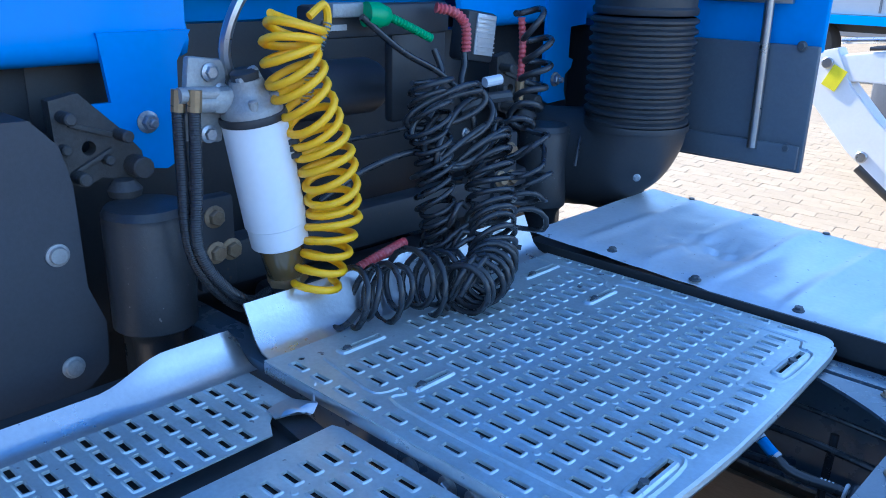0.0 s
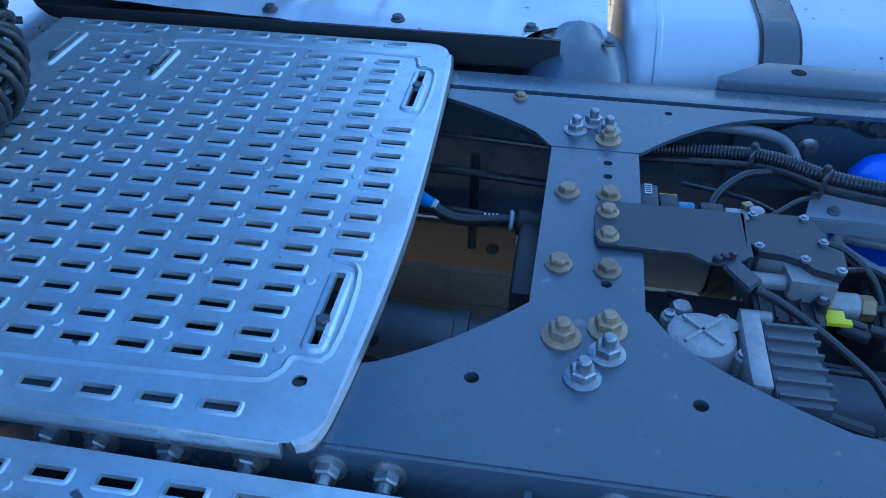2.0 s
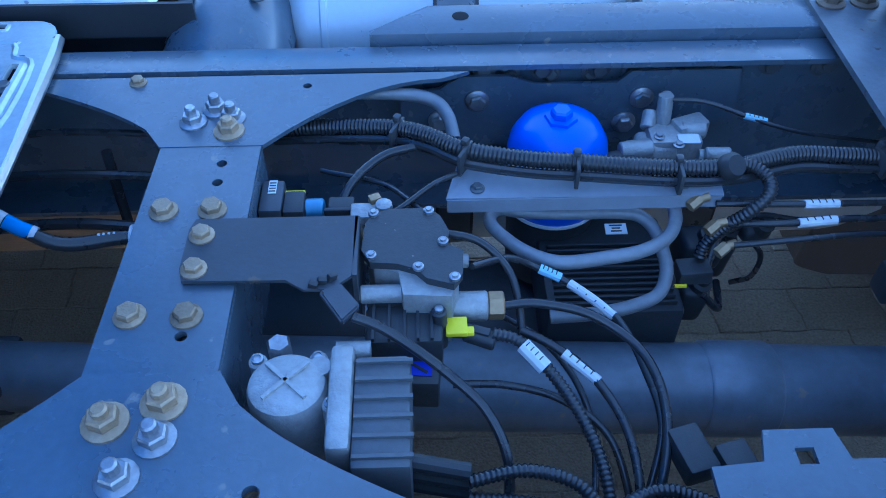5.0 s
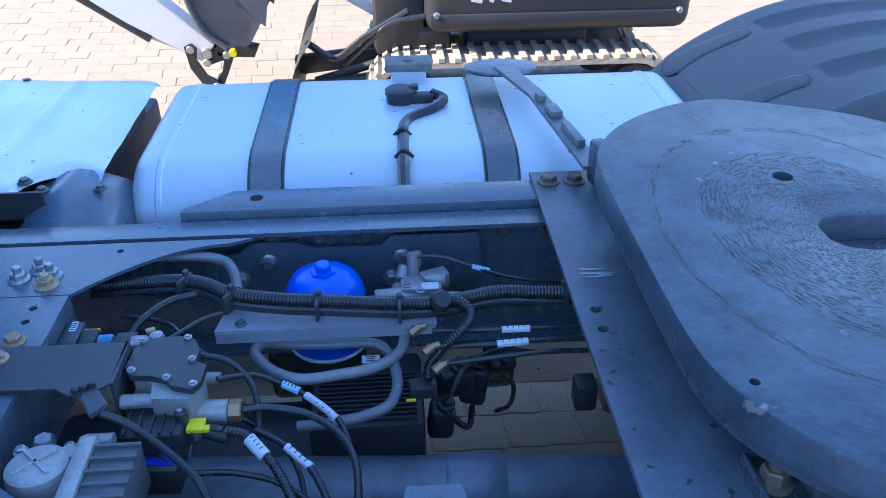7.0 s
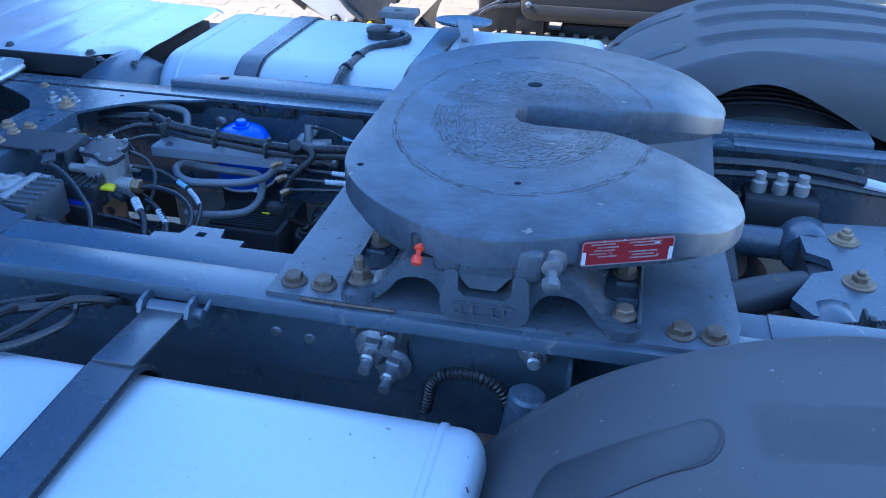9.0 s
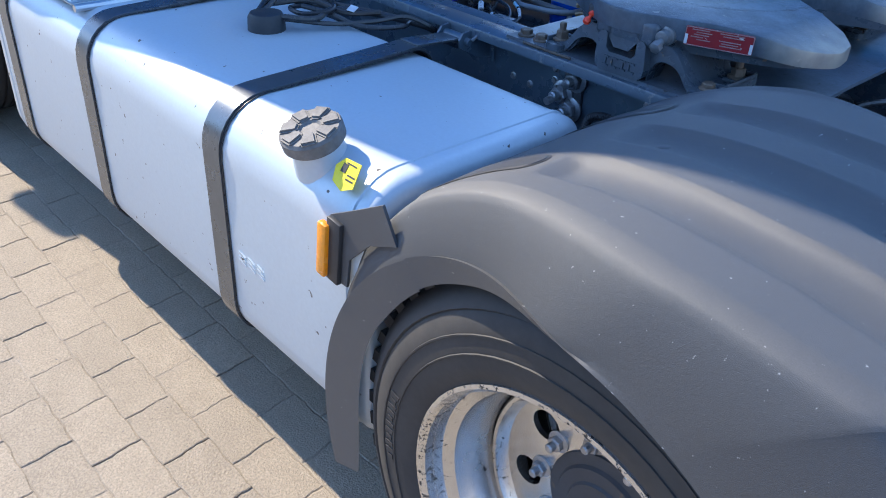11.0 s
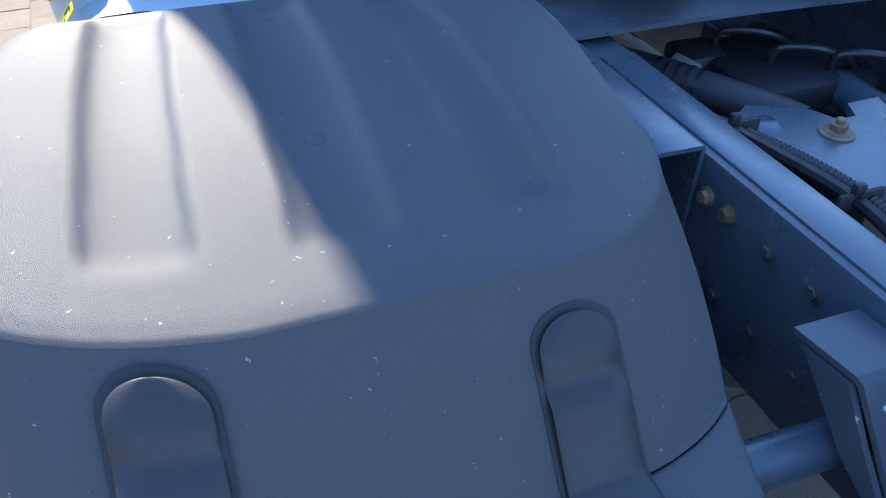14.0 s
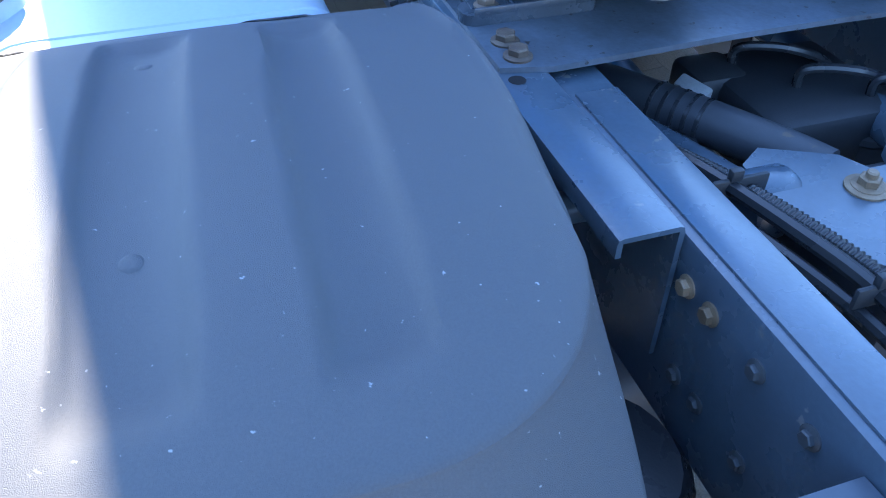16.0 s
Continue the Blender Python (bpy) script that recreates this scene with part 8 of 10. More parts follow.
            part("print_mark", bm, "label_ink", slv)
    # brackets and unions at the right of the dryer
    u = thing("pipe_union", (-0.27, 0.17, 0.82), "tarnished brass pipe unions near the mounting plate", "pipe union")
    for x, y, z in ((-0.395, 0.11, 0.925), (-0.375, 0.085, 0.905), (-0.36, 0.07, 0.88)):
        bm = bm_new()
        cyl(bm, (x, y, z), (x + 0.013, y + 0.008, z + 0.006), 0.008, 6)
        cyl(bm, (x + 0.013, y + 0.008, z + 0.006), (x + 0.025, y + 0.010, z + 0.008), 0.006, 12)
        part("union", bm, "brass", u)
    bm = bm_new()
    box(bm, (-0.378, 0.083, 0.835), (0.044, 0.030, 0.022), rot=rotm(0, 0, 4), bev=0.003)
    part("connector_block", bm, "plastic", u)
    bm = bm_new()
    box(bm, (-0.398, 0.062, 0.83), (0.016, 0.004, 0.003))
    part("yellow_mark", bm, "yellow_label", u)
    bm = bm_new()
    box(bm, (-0.12, 0.06, 0.83), (0.035, 0.04, 0.05), bev=0.006)
    part("valve_block", bm, "plastic", u)
    c = thing("valve_bracket_cluster", (-0.25, 0.2, 0.62), "black valves, brackets and thin hoses below the rail", "valve cluster")
    for x, y, z, a, b2, h2, rz in ((-0.315, 0.22, 0.735, 0.07, 0.05, 0.06, 8), (-0.275, 0.25, 0.70, 0.05, 0.05, 0.09, -12), (-0.345, 0.14, 0.715, 0.045, 0.045, 0.07, 0), (-0.225, 0.245, 0.745, 0.05, 0.035, 0.030, 14)):
        bm = bm_new()
        box(bm, (x, y, z), (a, b2, h2), rot=rotm(4, 6, rz), bev=0.012, seg=3)
        body = part("valve_body", bm, "plastic", c)
        bm = bm_new()
        lathe(bm, [(0.016, 0), (0.016, 0.014), (0.010, 0.016), (0.010, 0.026)], (x + 0.006, y - 0.006, z + h2 / 2 - 0.004), (0.2, -0.3, 1), 12)
        part("port", bm, "plastic", body)
    for pts, r in (([(-0.36, 0.10, 0.80), (-0.33, 0.14, 0.765), (-0.30, 0.20, 0.775), (-0.25, 0.24, 0.765)], 0.006), ([(-0.29, 0.22, 0.775), (-0.23, 0.235, 0.785), (-0.17, 0.24, 0.77), (-0.135, 0.245, 0.765)], 0.0045),
                   ([(-0.24, 0.24, 0.74), (-0.205, 0.235, 0.70), (-0.21, 0.23, 0.655), (-0.235, 0.24, 0.63)], 0.0045), ([(-0.34, 0.12, 0.75), (-0.30, 0.13, 0.70), (-0.285, 0.19, 0.69)], 0.006)):
        bm = bm_new()
        tube(bm, pts, r, 8)
        part("hose", bm, "rubber", c, smooth=60)
    w = thing("front_bay_pipes", (-1.15, 0.25, 0.85), "thin dark pipes crossing the opening before the crossmember", "pipe")
    for pts, r in (([(-1.40, 0.26, 0.86), (-1.25, 0.27, 0.865), (-1.06, 0.262, 0.86)], 0.007), ([(-1.40, 0.20, 0.82), (-1.22, 0.205, 0.83), (-1.06, 0.19, 0.825)], 0.008), ([(-1.33, 0.31, 0.90), (-1.24, 0.315, 0.905), (-1.06, 0.31, 0.90)], 0.005),
                   ([(-1.18, 0.30, 0.88), (-1.18, 0.29, 0.80), (-1.18, 0.28, 0.70)], 0.008)):
        bm = bm_new()
        tube(bm, pts, r, 8)
        part("pipe", bm, "rubber", w)
    bm = bm_new()
    box(bm, (-1.07, 0.02, 0.83), (0.04, 0.16, 0.14), bev=0.01)
    box(bm, (-1.075, -0.12, 0.80), (0.03, 0.06, 0.12), bev=0.008)
    part("sensor_box", bm, "plastic", w)


M["tie"] = mat("grey_cable_tie", (0.05, 0.052, 0.056), 0.45, 0, 0.05)
bay_hoses()


# ---- cab and what hangs behind it ----
CABX = -2.38


def cab():
    t = thing("lorry_cab", (-3.5, 0, 1.0), "bright blue lorry cab with dark rear recess and side fairings", "lorry cab")
    bm = bm_new()
    box(bm, (-3.62, 0, 2.95), (2.30, 2.48, 2.80), bev=0.05)
    part("shell", bm, "blue", t)
    # lower rear corners of the cab, left and right of the recess
    for s, y0, y1 in ((-1, 0.285, 1.24), (1, 0.53, 1.24)):
        bm = bm_new()
        zb = 1.515 if s < 0 else 1.54
        prof = [(CABX - 0.10, zb - 0.01), (CABX - 0.02, zb - 0.008), (CABX + 0.012, zb + 0.004), (CABX + 0.022, zb + 0.03), (CABX + 0.012, zb + 0.06), (CABX + 0.014, zb + 0.2), (CABX + 0.014, 2.6)]
        ys = [y0, y0 + 0.008, y0 + 0.04, (y0 + y1) / 2, y1]
        rows = []
        for i, y in enumerate(ys):
            sh = -0.012 if i == 0 else 0.0
            rows.append([bm.verts.new((x + sh, s * y, z - (0.008 * math.sin(3 * y) if k < 4 else 0))) for k, (x, z) in enumerate(prof)])
        for A, B in zip(rows, rows[1:]):
            for i in range(len(A) - 1):
                bm.faces.new((A[i], A[i + 1], B[i + 1], B[i]))
        bmesh.ops.solidify(bm, geom=bm.faces[:], thickness=0.012)
        part("rear_panel", bm, "blue", t, smooth=50)
    # hanging brackets
    for pts, x in (([(-0.485, 1.56), (-0.29, 1.56), (-0.325, 1.50), (-0.335, 1.30), (-0.365, 1.285), (-0.45, 1.30), (-0.462, 1.36), (-0.52, 1.40), (-0.53, 1.43), (-0.47, 1.43)], CABX + 0.02),
                   ([(0.917, 1.75), (1.118, 1.75), (1.130, 1.522), (1.047, 1.516), (1.044, 1.422), (1.070, 1.413), (1.062, 1.388), (1.030, 1.368), (1.030, 1.318), (1.042, 1.288), (0.946, 1.284), (0.905, 1.305), (0.916, 1.36), (0.922, 1.51)], CABX + 0.02)):
        bm = bm_new()
        to = Matrix(((0, 0, 1, x), (1, 0, 0, 0), (0, 1, 0, 0), (0, 0, 0, 1)))
        plate(bm, pts, [], -0.006, 0.006, to=to)
        edges = [e for e in bm.edges if len(e.link_faces) == 2 and e.calc_face_angle(0) > 1.0]
        bmesh.ops.bevel(bm, geom=edges, offset=0.004, segments=2, affect="EDGES")
        p = part("hanging_bracket", bm, "blue", t)
        y = -0.40 if pts[0][0] < 0 else 0.976
        fix(NUT, (x + 0.006, y, 1.385 if y < 0 else 1.358), p, (1, 0, 0), name="nut", scale=1.2)
    # dark recess: the wide black sheet stands for the unlit depth
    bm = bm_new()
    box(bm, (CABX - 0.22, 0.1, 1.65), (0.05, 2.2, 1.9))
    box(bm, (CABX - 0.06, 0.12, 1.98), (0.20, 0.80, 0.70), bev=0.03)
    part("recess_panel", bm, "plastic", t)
    # side fairings behind the cab and the roof deflector
    for s in (-1, 1):
        bm = bm_new()
        box(bm, (-2.1325, s * 1.258, 2.915), (0.975, 0.030, 2.87), bev=0.01)
        f = part("side_fairing", bm, "blue", t)
        bm = bm_new()
        box(bm, (-1.85, s * 1.235, 1.32), (0.41, 0.022, 0.36), bev=0.006)
        part("fairing_skirt", bm, "panel_grey", f, "grey plastic lower fairing skirt")
        bm = bm_new()
        box(bm, (-1.85, s * 1.218, 1.185), (0.39, 0.014, 0.07), bev=0.004)
        part("edge_rail", bm, "panel_grey", f)
        bm = bm_new()
        cyl(bm, (-1.795, s * 1.200, 1.72), (-1.785, s * 1.200, 1.20), 0.014, 14)
        part("strut", bm, "steel", f, "bare steel fairing strut")
        bm = bm_new()
        box(bm, (-1.85, s * 1.212, 1.645), (0.24, 0.02, 0.07), bev=0.004)
        pl = part("hinge_plate", bm, "steel", f)
        for x, z in ((-1.75, 1.63), (-1.95, 1.63), (-1.69, 1.50), (-1.69, 1.21)):
            fix(BOLT_DARK, (x, s * 1.216, z), pl, (0, -s, 0), scale=0.9)
    bm = bm_new()
    box(bm, (-4.55, -1.44, 2.20), (0.12, 0.20, 0.34), bev=0.05, seg=3)
    tube(bm, [(-4.5, -1.22, 2.5), (-4.53, -1.36, 2.5), (-4.55, -1.45, 2.42)], 0.025, 8)
    part("wing_mirror", bm, "plastic", t)
    # unseen roof; its height is chosen so that the cab's shadow falls right
    bm = bm_new()
    box(bm, (-3.3, 0, 4.36), (1.9, 2.44, 0.10), bev=0.03)
    part("roof_deflector", bm, "blue", t)
    bm = bm_new()
    box(bm, (-3.5, 0, 1.25), (2.0, 1.6, 0.75), bev=0.05)
    part("underside", bm, "plastic", t)
    # unseen bumper and engine block added to keep light from under the lorry
    bm = bm_new()
    box(bm, (-4.72, 0, 0.80), (0.16, 2.46, 1.15), bev=0.05)
    part("bumper", bm, "panel_grey", t)
    bm = bm_new()
    box(bm, (-3.4, 0.02, 0.72), (1.7, 0.72, 0.62), bev=0.08)
    part("engine", bm, "chassis_dark", t)
    # inner wheel arches, dark sheets added to black out the gap beside the frame
    for s in (-1, 1):
        bm = bm_new()
        box(bm, (-2.50, s * 0.91, 1.05), (0.03, 0.68, 1.20), bev=0.01)
        part("inner_arch", bm, "plastic", t)
    # dark sheet added where bright ground showed beside the duct
    bm = bm_new()
    box(bm, (-2.33, 1.245, 1.20), (0.36, 0.02, 0.62), bev=0.006)
    part("side_panel", bm, "plastic", t)
    return t


cab()


def cab_gap():
    # dark cover on the near side
    t = thing("intake_cover", (-2.42, -0.8, 0.85), "dark grey moulded plastic cover with two round bolts", "plastic cover")
    bm = bm_new()
    pts = [(-1.20, 0.86), (-0.66, 0.875), (-0.60, 0.895), (-0.562, 0.93), (-0.557, 1.02), (-0.585, 1.10), (-0.588, 1.30), (-0.605, 1.375), (-0.65, 1.425), (-1.2, 1.44)]
    plate(bm, pts, [], -0.30, 0.0, to=Matrix(((0, 0, 1, -2.29), (1, 0, 0, 0), (0, 1, 0, 0), (0, 0, 0, 1))))
    bmesh.ops.bevel(bm, geom=[e for e in bm.edges if len(e.link_faces) == 2 and e.calc_face_angle(0) > 1.0], offset=0.014, segments=3, affect="EDGES")
    p = part("cover", bm, "plastic_box", t)
    for y, z in ((-0.633, 1.176), (-0.632, 0.947)):
        bm = bm_new()
        lathe(bm, [(0.022, 0), (0.022, 0.004), (0.017, 0.006), (0.015, 0.011), (0.0, 0.013)], (-2.29, y, z), (1, 0, 0), 20)
        part("bolt", bm, "cast", p)
    # cab mounts: air springs with castings over them
    for s, y, zt, r in ((-1, -0.475, 1.255, 0.082), (1, 0.798, 1.255, 0.074)):
        a = thing("cab_air_spring", (-2.26, y, 0.95), "black rubber cab air spring under a dirty casting", "air spring")
        bm = bm_new()
        lathe(bm, [(0.045, zt - 0.34), (0.05, zt - 0.28), (0.055, zt - 0.265), (r, zt - 0.245), (r, zt - 0.03), (r * 0.98, zt - 0.025), (r, zt - 0.018), (r * 0.9, zt - 0.004), (0.02, zt)], (-2.25, y, 0), seg=28)
        part("bellows", bm, "plastic_lid", a)
        bm = bm_new()
        box(bm, (-2.25, y + 0.02, zt - 0.004), (0.03, 0.04, 0.002))
        part("sticker", bm, "label", a)
        bm = bm_new()
        lathe(bm, [(0.03, zt - 0.002), (0.034, zt + 0.012), (0.02, zt + 0.03)], (-2.25, y, 0), seg=18)
        plate(bm, [(y - 0.115, zt + 0.19), (y - 0.06, zt + 0.20), (y + 0.02, zt + 0.12), (y + 0.055, zt + 0.075), (y + 0.06, zt + 0.035), (y + 0.03, zt + 0.018), (y - 0.03, zt + 0.035), (y - 0.065, zt + 0.02), (y - 0.10, zt + 0.035), (y - 0.112, zt + 0.10)],
              [ring2(y - 0.05, zt + 0.095, 0.014)], -0.015, 0.015, to=Matrix(((0, 0, 1, -2.29), (1, 0, 0, 0), (0, 1, 0, 0), (0, 0, 0, 1))))
        ca = part("casting", bm, "cast_dirty", a)
        for dy, dz, r2 in ((-0.08, 0.045, 0.013), (0.035, 0.05, 0.022), (-0.095, 0.16, 0.012), (-0.02, 0.07, 0.010), (0.01, 0.115, 0.012), (-0.10, 0.10, 0.010)):
            bm = bm_new()
            cyl(bm, (-2.31, y + dy, zt + dz), (-2.25 + 0.02 * (r2 > 0.011), y + dy, zt + dz), r2, 14, 0.003)
            part("boss", bm, "cast_dirty", ca)
        for dz, ang in ((0.07, 25), (0.13, -20)):
            bm = bm_new()
            box(bm, (-2.272, y - 0.045, zt + dz), (0.012, 0.085, 0.010), rot=rotm(ang, 0, 0), bev=0.002)
            part("rib", bm, "cast_dirty", ca)
        ca.location.x = -0.075
    # cross beam with bolts
    b = thing("cab_cross_beam", (-2.27, 0, 1.1), "dark cross beam behind the engine", "beam")
    bm = bm_new()
    box(bm, (-2.29, 0.13, 1.08), (0.07, 1.25, 0.10), bev=0.01)
    box(bm, (-2.26, -0.33, 1.14), (0.04, 0.09, 0.20), bev=0.01)
    box(bm, (-2.26, 0.61, 1.14), (0.04, 0.10, 0.22), bev=0.01)
    box(bm, (-2.33, 0.13, 0.80), (0.10, 0.60, 0.36), bev=0.03)
    p = part("beam", bm, "chassis_dark", b)
    for y, z in ((-0.335, 1.199), (-0.336, 1.122), (-0.30, 1.122), (0.585, 1.121), (0.63, 1.118), (0.622, 1.199)):
        fix(BOLT, (-2.24, y, z), p, (1, 0, 0), scale=1.4)
    for y, z in ((0.02, 1.20), (0.32, 1.22), (0.44, 1.27)):
        fix(BOLT_ZINC, (-2.25, y, z), p, (1, 0, 0), scale=1.1)
    c = thing("black_reservoir", (-2.36, 0.13, 1.38), "matt black round reservoir lying behind the engine", "reservoir")
    bm = bm_new()
    lathe(bm, [(0.03, 0), (0.065, 0.015), (0.07, 0.04), (0.07, 0.32), (0.06, 0.345), (0.03, 0.36)], (-2.40, -0.10, 1.40), (0.0, 1, 0), 28)
    part("drum", bm, "plastic_box", c)
    # fuel filter
    f = thing("fuel_filter", (-2.12, -0.31, 1.1), "white fuel filter canister with clear bowl under a cast head", "fuel filter")
    ax = Vector((0.0, -0.047, 0.256)).normalized()
    bot = Vector((-2.10, -0.275, 1.165))
    bm = bm_new()
    lathe(bm, [(0.050, 0.0), (0.057, 0.004), (0.058, 0.045), (0.061, 0.048), (0.061, 0.255), (0.057, 0.262)], bot, ax, 36)
    part("canister", bm, "white_filter", f)
    bm = bm_new()
    lathe(bm, [(0.0625, 0.256), (0.064, 0.262), (0.062, 0.270)], bot, ax, 36)
    part("seal_ring", bm, "plastic", f)
    u, v, d = frame_of(ax)
    bm = bm_new()
    for k in range(3):
        cpos = bot + ax * (0.215 - 0.014 * k) + Vector((0.052, 0.036, 0))
        box(bm, cpos, (0.012, 0.030 - 0.008 * (k % 2), 0.009), rot=rotm(10, 0, -55))
    part("ink_bars", bm, "label_ink", f)
    bm = bm_new()
    lathe(bm, [(0.034, -0.075), (0.038, -0.07), (0.043, -0.03), (0.046, 0.0)], bot, ax, 12)
    part("bowl", bm, "bowl", f, "smoky clear water bowl")
    bm = bm_new()
    lathe(bm, [(0.042, -0.085), (0.042, -0.068), (0.03, -0.066)], bot, ax, 8)
    lathe(bm, [(0.010, -0.115), (0.012, -0.09), (0.015, -0.085)], bot, ax, 10)
    part("bowl_base", bm, "brass", f)
    bm = bm_new()
    top = bot + ax * 0.27
    lathe(bm, [(0.058, 0.0), (0.057, 0.010), (0.050, 0.020), (0.036, 0.036), (0.031, 0.050), (0.030, 0.062)], top, ax, 24)
    for k in range(5):
        a = k * 1.256
        cyl(bm, top + u * math.cos(a) * 0.046 + v * math.sin(a) * 0.046, top + u * math.cos(a) * 0.046 + v * math.sin(a) * 0.046 + ax * 0.032, 0.009, 10, 0.002)
    box(bm, (-2.14, -0.40, 1.455), (0.02, 0.08, 0.15), rot=rotm(-8, 0, 0), bev=0.006)
    box(bm, (-2.12, -0.36, 1.455), (0.05, 0.09, 0.045), bev=0.012)
    cyl(bm, (-2.11, -0.44, 1.455), (-2.11, -0.36, 1.45), 0.016, 14)
    cyl(bm, (-2.11, -0.465, 1.472), (-2.11, -0.39, 1.468), 0.014, 14)
    box(bm, (-2.09, -0.33, 1.485), (0.02, 0.05, 0.05), rot=rotm(30, 0, 0), bev=0.008)
    h = part("head", bm, "cast", f)
    bm = bm_new()
    lathe(bm, [(0.026, 0.058), (0.027, 0.075), (0.018, 0.081)], top, ax, 18)
    part("head_cap", bm, "plastic", h)
    for y, z in ((-0.39, 1.505), (-0.40, 1.395), (-0.37, 1.468)):
        fix(BOLT_ZINC, (-2.128, y, z), h, (1, 0, 0), scale=1.2)
    for pts in ([(-2.12, -0.462, 1.455), (-2.12, -0.464, 1.34), (-2.12, -0.462, 1.20), (-2.12, -0.427, 1.115), (-2.14, -0.357, 1.042), (-2.2, -0.28, 1.00)],
                [(-2.10, -0.442, 1.455), (-2.10, -0.448, 1.32), (-2.10, -0.455, 1.195), (-2.10, -0.404, 1.103), (-2.13, -0.330, 1.045), (-2.2, -0.24, 1.02)]):
        bm = bm_new()
        tube(bm, pts, 0.0120, 10, 8, ribs=0.0045, depth=0.10)
        ho = part("fuel_hose", bm, "rubber", f, smooth=60)
        bm = bm_new()
        cyl(bm, Vector(pts[0]) + Vector((0, 0, -0.012)), Vector(pts[0]) + Vector((0, 0.004, 0.026)), 0.013, 10)
        part("brass_elbow", bm, "brass", ho)


M["cast_dirty"] = mat("dirty_casting", (0.075, 0.075, 0.076), 0.6, 0.3, 0.15, 110, 0.6, 16, 0.3, 180, (0.08, 0.07, 0.06))
cab_gap()


def susie_hoses():
    """Coiled air and electric lines to the trailer."""
    y = thing("yellow_air_coil", (-2.03, -0.23, 1.05), "bright yellow spiral air hose hanging behind the cab", "air hose")
    bm = bm_new()
    axis = [(-2.03, -0.265, 1.60), (-2.03, -0.285, 1.545), (-2.03, -0.262, 1.473), (-2.03, -0.229, 1.396), (-2.03, -0.205, 1.316), (-2.03, -0.195, 1.234), (-2.03, -0.212, 1.155), (-2.03, -0.248, 1.078)]
    pts = coil_points(axis, lambda f: 0.042 + 0.010 * math.sin(f * math.pi) + 0.004 * (f < 0.3), 18, 16, 1.0, jitter=0.10, tilt=0.16)
    tube(bm, pts, 0.0078, 10, smooth=False)
    part("coil", bm, "yellow", y, smooth=60)
    bm = bm_new()
    tube(bm, [(-2.05, -0.225, 1.60), (-2.05, -0.19, 1.62), (-2.05, -0.182, 1.588), (-2.05, -0.20, 1.555)], 0.0078, 8)
    part("tail", bm, "yellow", y)
    bm = bm_new()
    tube(bm, coil_points([(-2.05, -0.182, 1.59), (-2.05, -0.217, 1.52), (-2.06, -0.23, 1.44)], 0.010, 22, 8), 0.0016, 5, smooth=False)
    part("bend_spring", bm, "steel", y)
    bm = bm_new()
    tube(bm, [(-2.14, -0.33, 1.46), (-2.13, -0.355, 1.54), (-2.12, -0.33, 1.62), (-2.12, -0.27, 1.68)], 0.011, 8)
    part("feed_pipe", bm, "steel", y)

    def black(axis, radius, turns, r, squash, phase, jit, name):
        b = thing(name, axis[-1], "tangled black spiral cable hanging down onto the walkway", "coiled cable", "coiled black cables")
        bm = bm_new()
        tube(bm, coil_points(axis, radius, turns, 16, squash, phase, jit, tilt=0.32), r, 8, smooth=False)
        part("coil", bm, "rubber", b, smooth=60)
        return b
    black([(-2.07, 0.115, 1.46), (-2.06, 0.105, 1.36), (-2.05, 0.105, 1.27), (-2.04, 0.112, 1.18), (-2.03, 0.12, 1.10), (-2.0, 0.13, 1.06)], 0.042, 19, 0.0060, 1.0, 0.4, 0.35, "coiled_cable")
    black([(-2.04, 0.285, 1.30), (-2.0, 0.25, 1.22), (-1.95, 0.20, 1.14), (-1.90, 0.15, 1.085), (-1.86, 0.07, 1.06), (-1.86, -0.01, 1.058)], 0.053, 17, 0.0070, 1.0, 1.4, 0.16, "coiled_cable")
    black([(-1.985, -0.215, 1.062), (-1.965, -0.14, 1.060), (-1.945, -0.06, 1.062), (-1.915, 0.02, 1.060), (-1.87, 0.05, 1.055)], 0.057, 10, 0.0068, 1.0, 0.9, 0.55, "coiled_cable")
    black([(-2.02, 0.39, 1.30), (-2.00, 0.39, 1.22), (-1.98, 0.36, 1.15), (-1.955, 0.29, 1.08)], 0.055, 5, 0.0066, 1.0, 2.0, 0.4, "coiled_cable")
    black([(-2.15, 0.555, 1.60), (-2.12, 0.565, 1.50), (-2.12, 0.560, 1.42), (-2.11, 0.52, 1.35), (-2.09, 0.45, 1.30)], 0.035, 6, 0.0085, 1.0, 0.2, 0.12, "coiled_cable")
    black([(-2.03, 0.15, 1.15), (-1.99, 0.16, 1.10), (-1.95, 0.14, 1.07), (-1.90, 0.10, 1.06)], 0.050, 4, 0.0064, 1.0, 2.6, 0.6, "coiled_cable")
    # loose loops between them
    lo = thing("loose_cable_loops", (-2.05, 0.2, 1.4), "loose black cable loops tangled behind the cab", "cable")
    for k in range(5):
        bm = bm_new()
        cy, cz = 0.16 + 0.025 * k, 1.40 - 0.03 * (k % 5)
        pts = []
        for i in range(15):
            a = i / 14 * math.tau * (1.1 + 0.12 * (k % 3)) + k
            pts.append((-2.06 + 0.03 * math.sin(a * 1.3 + k) + 0.006 * k, cy + (0.10 + 0.012 * (k % 4)) * math.cos(a), cz + (0.045 + 0.012 * (k % 3)) * math.sin(a + 0.5) - 0.012 * i / 14))
        tube(bm, pts, 0.0075, 8, 5)
        part("loop", bm, "rubber", lo, smooth=60)
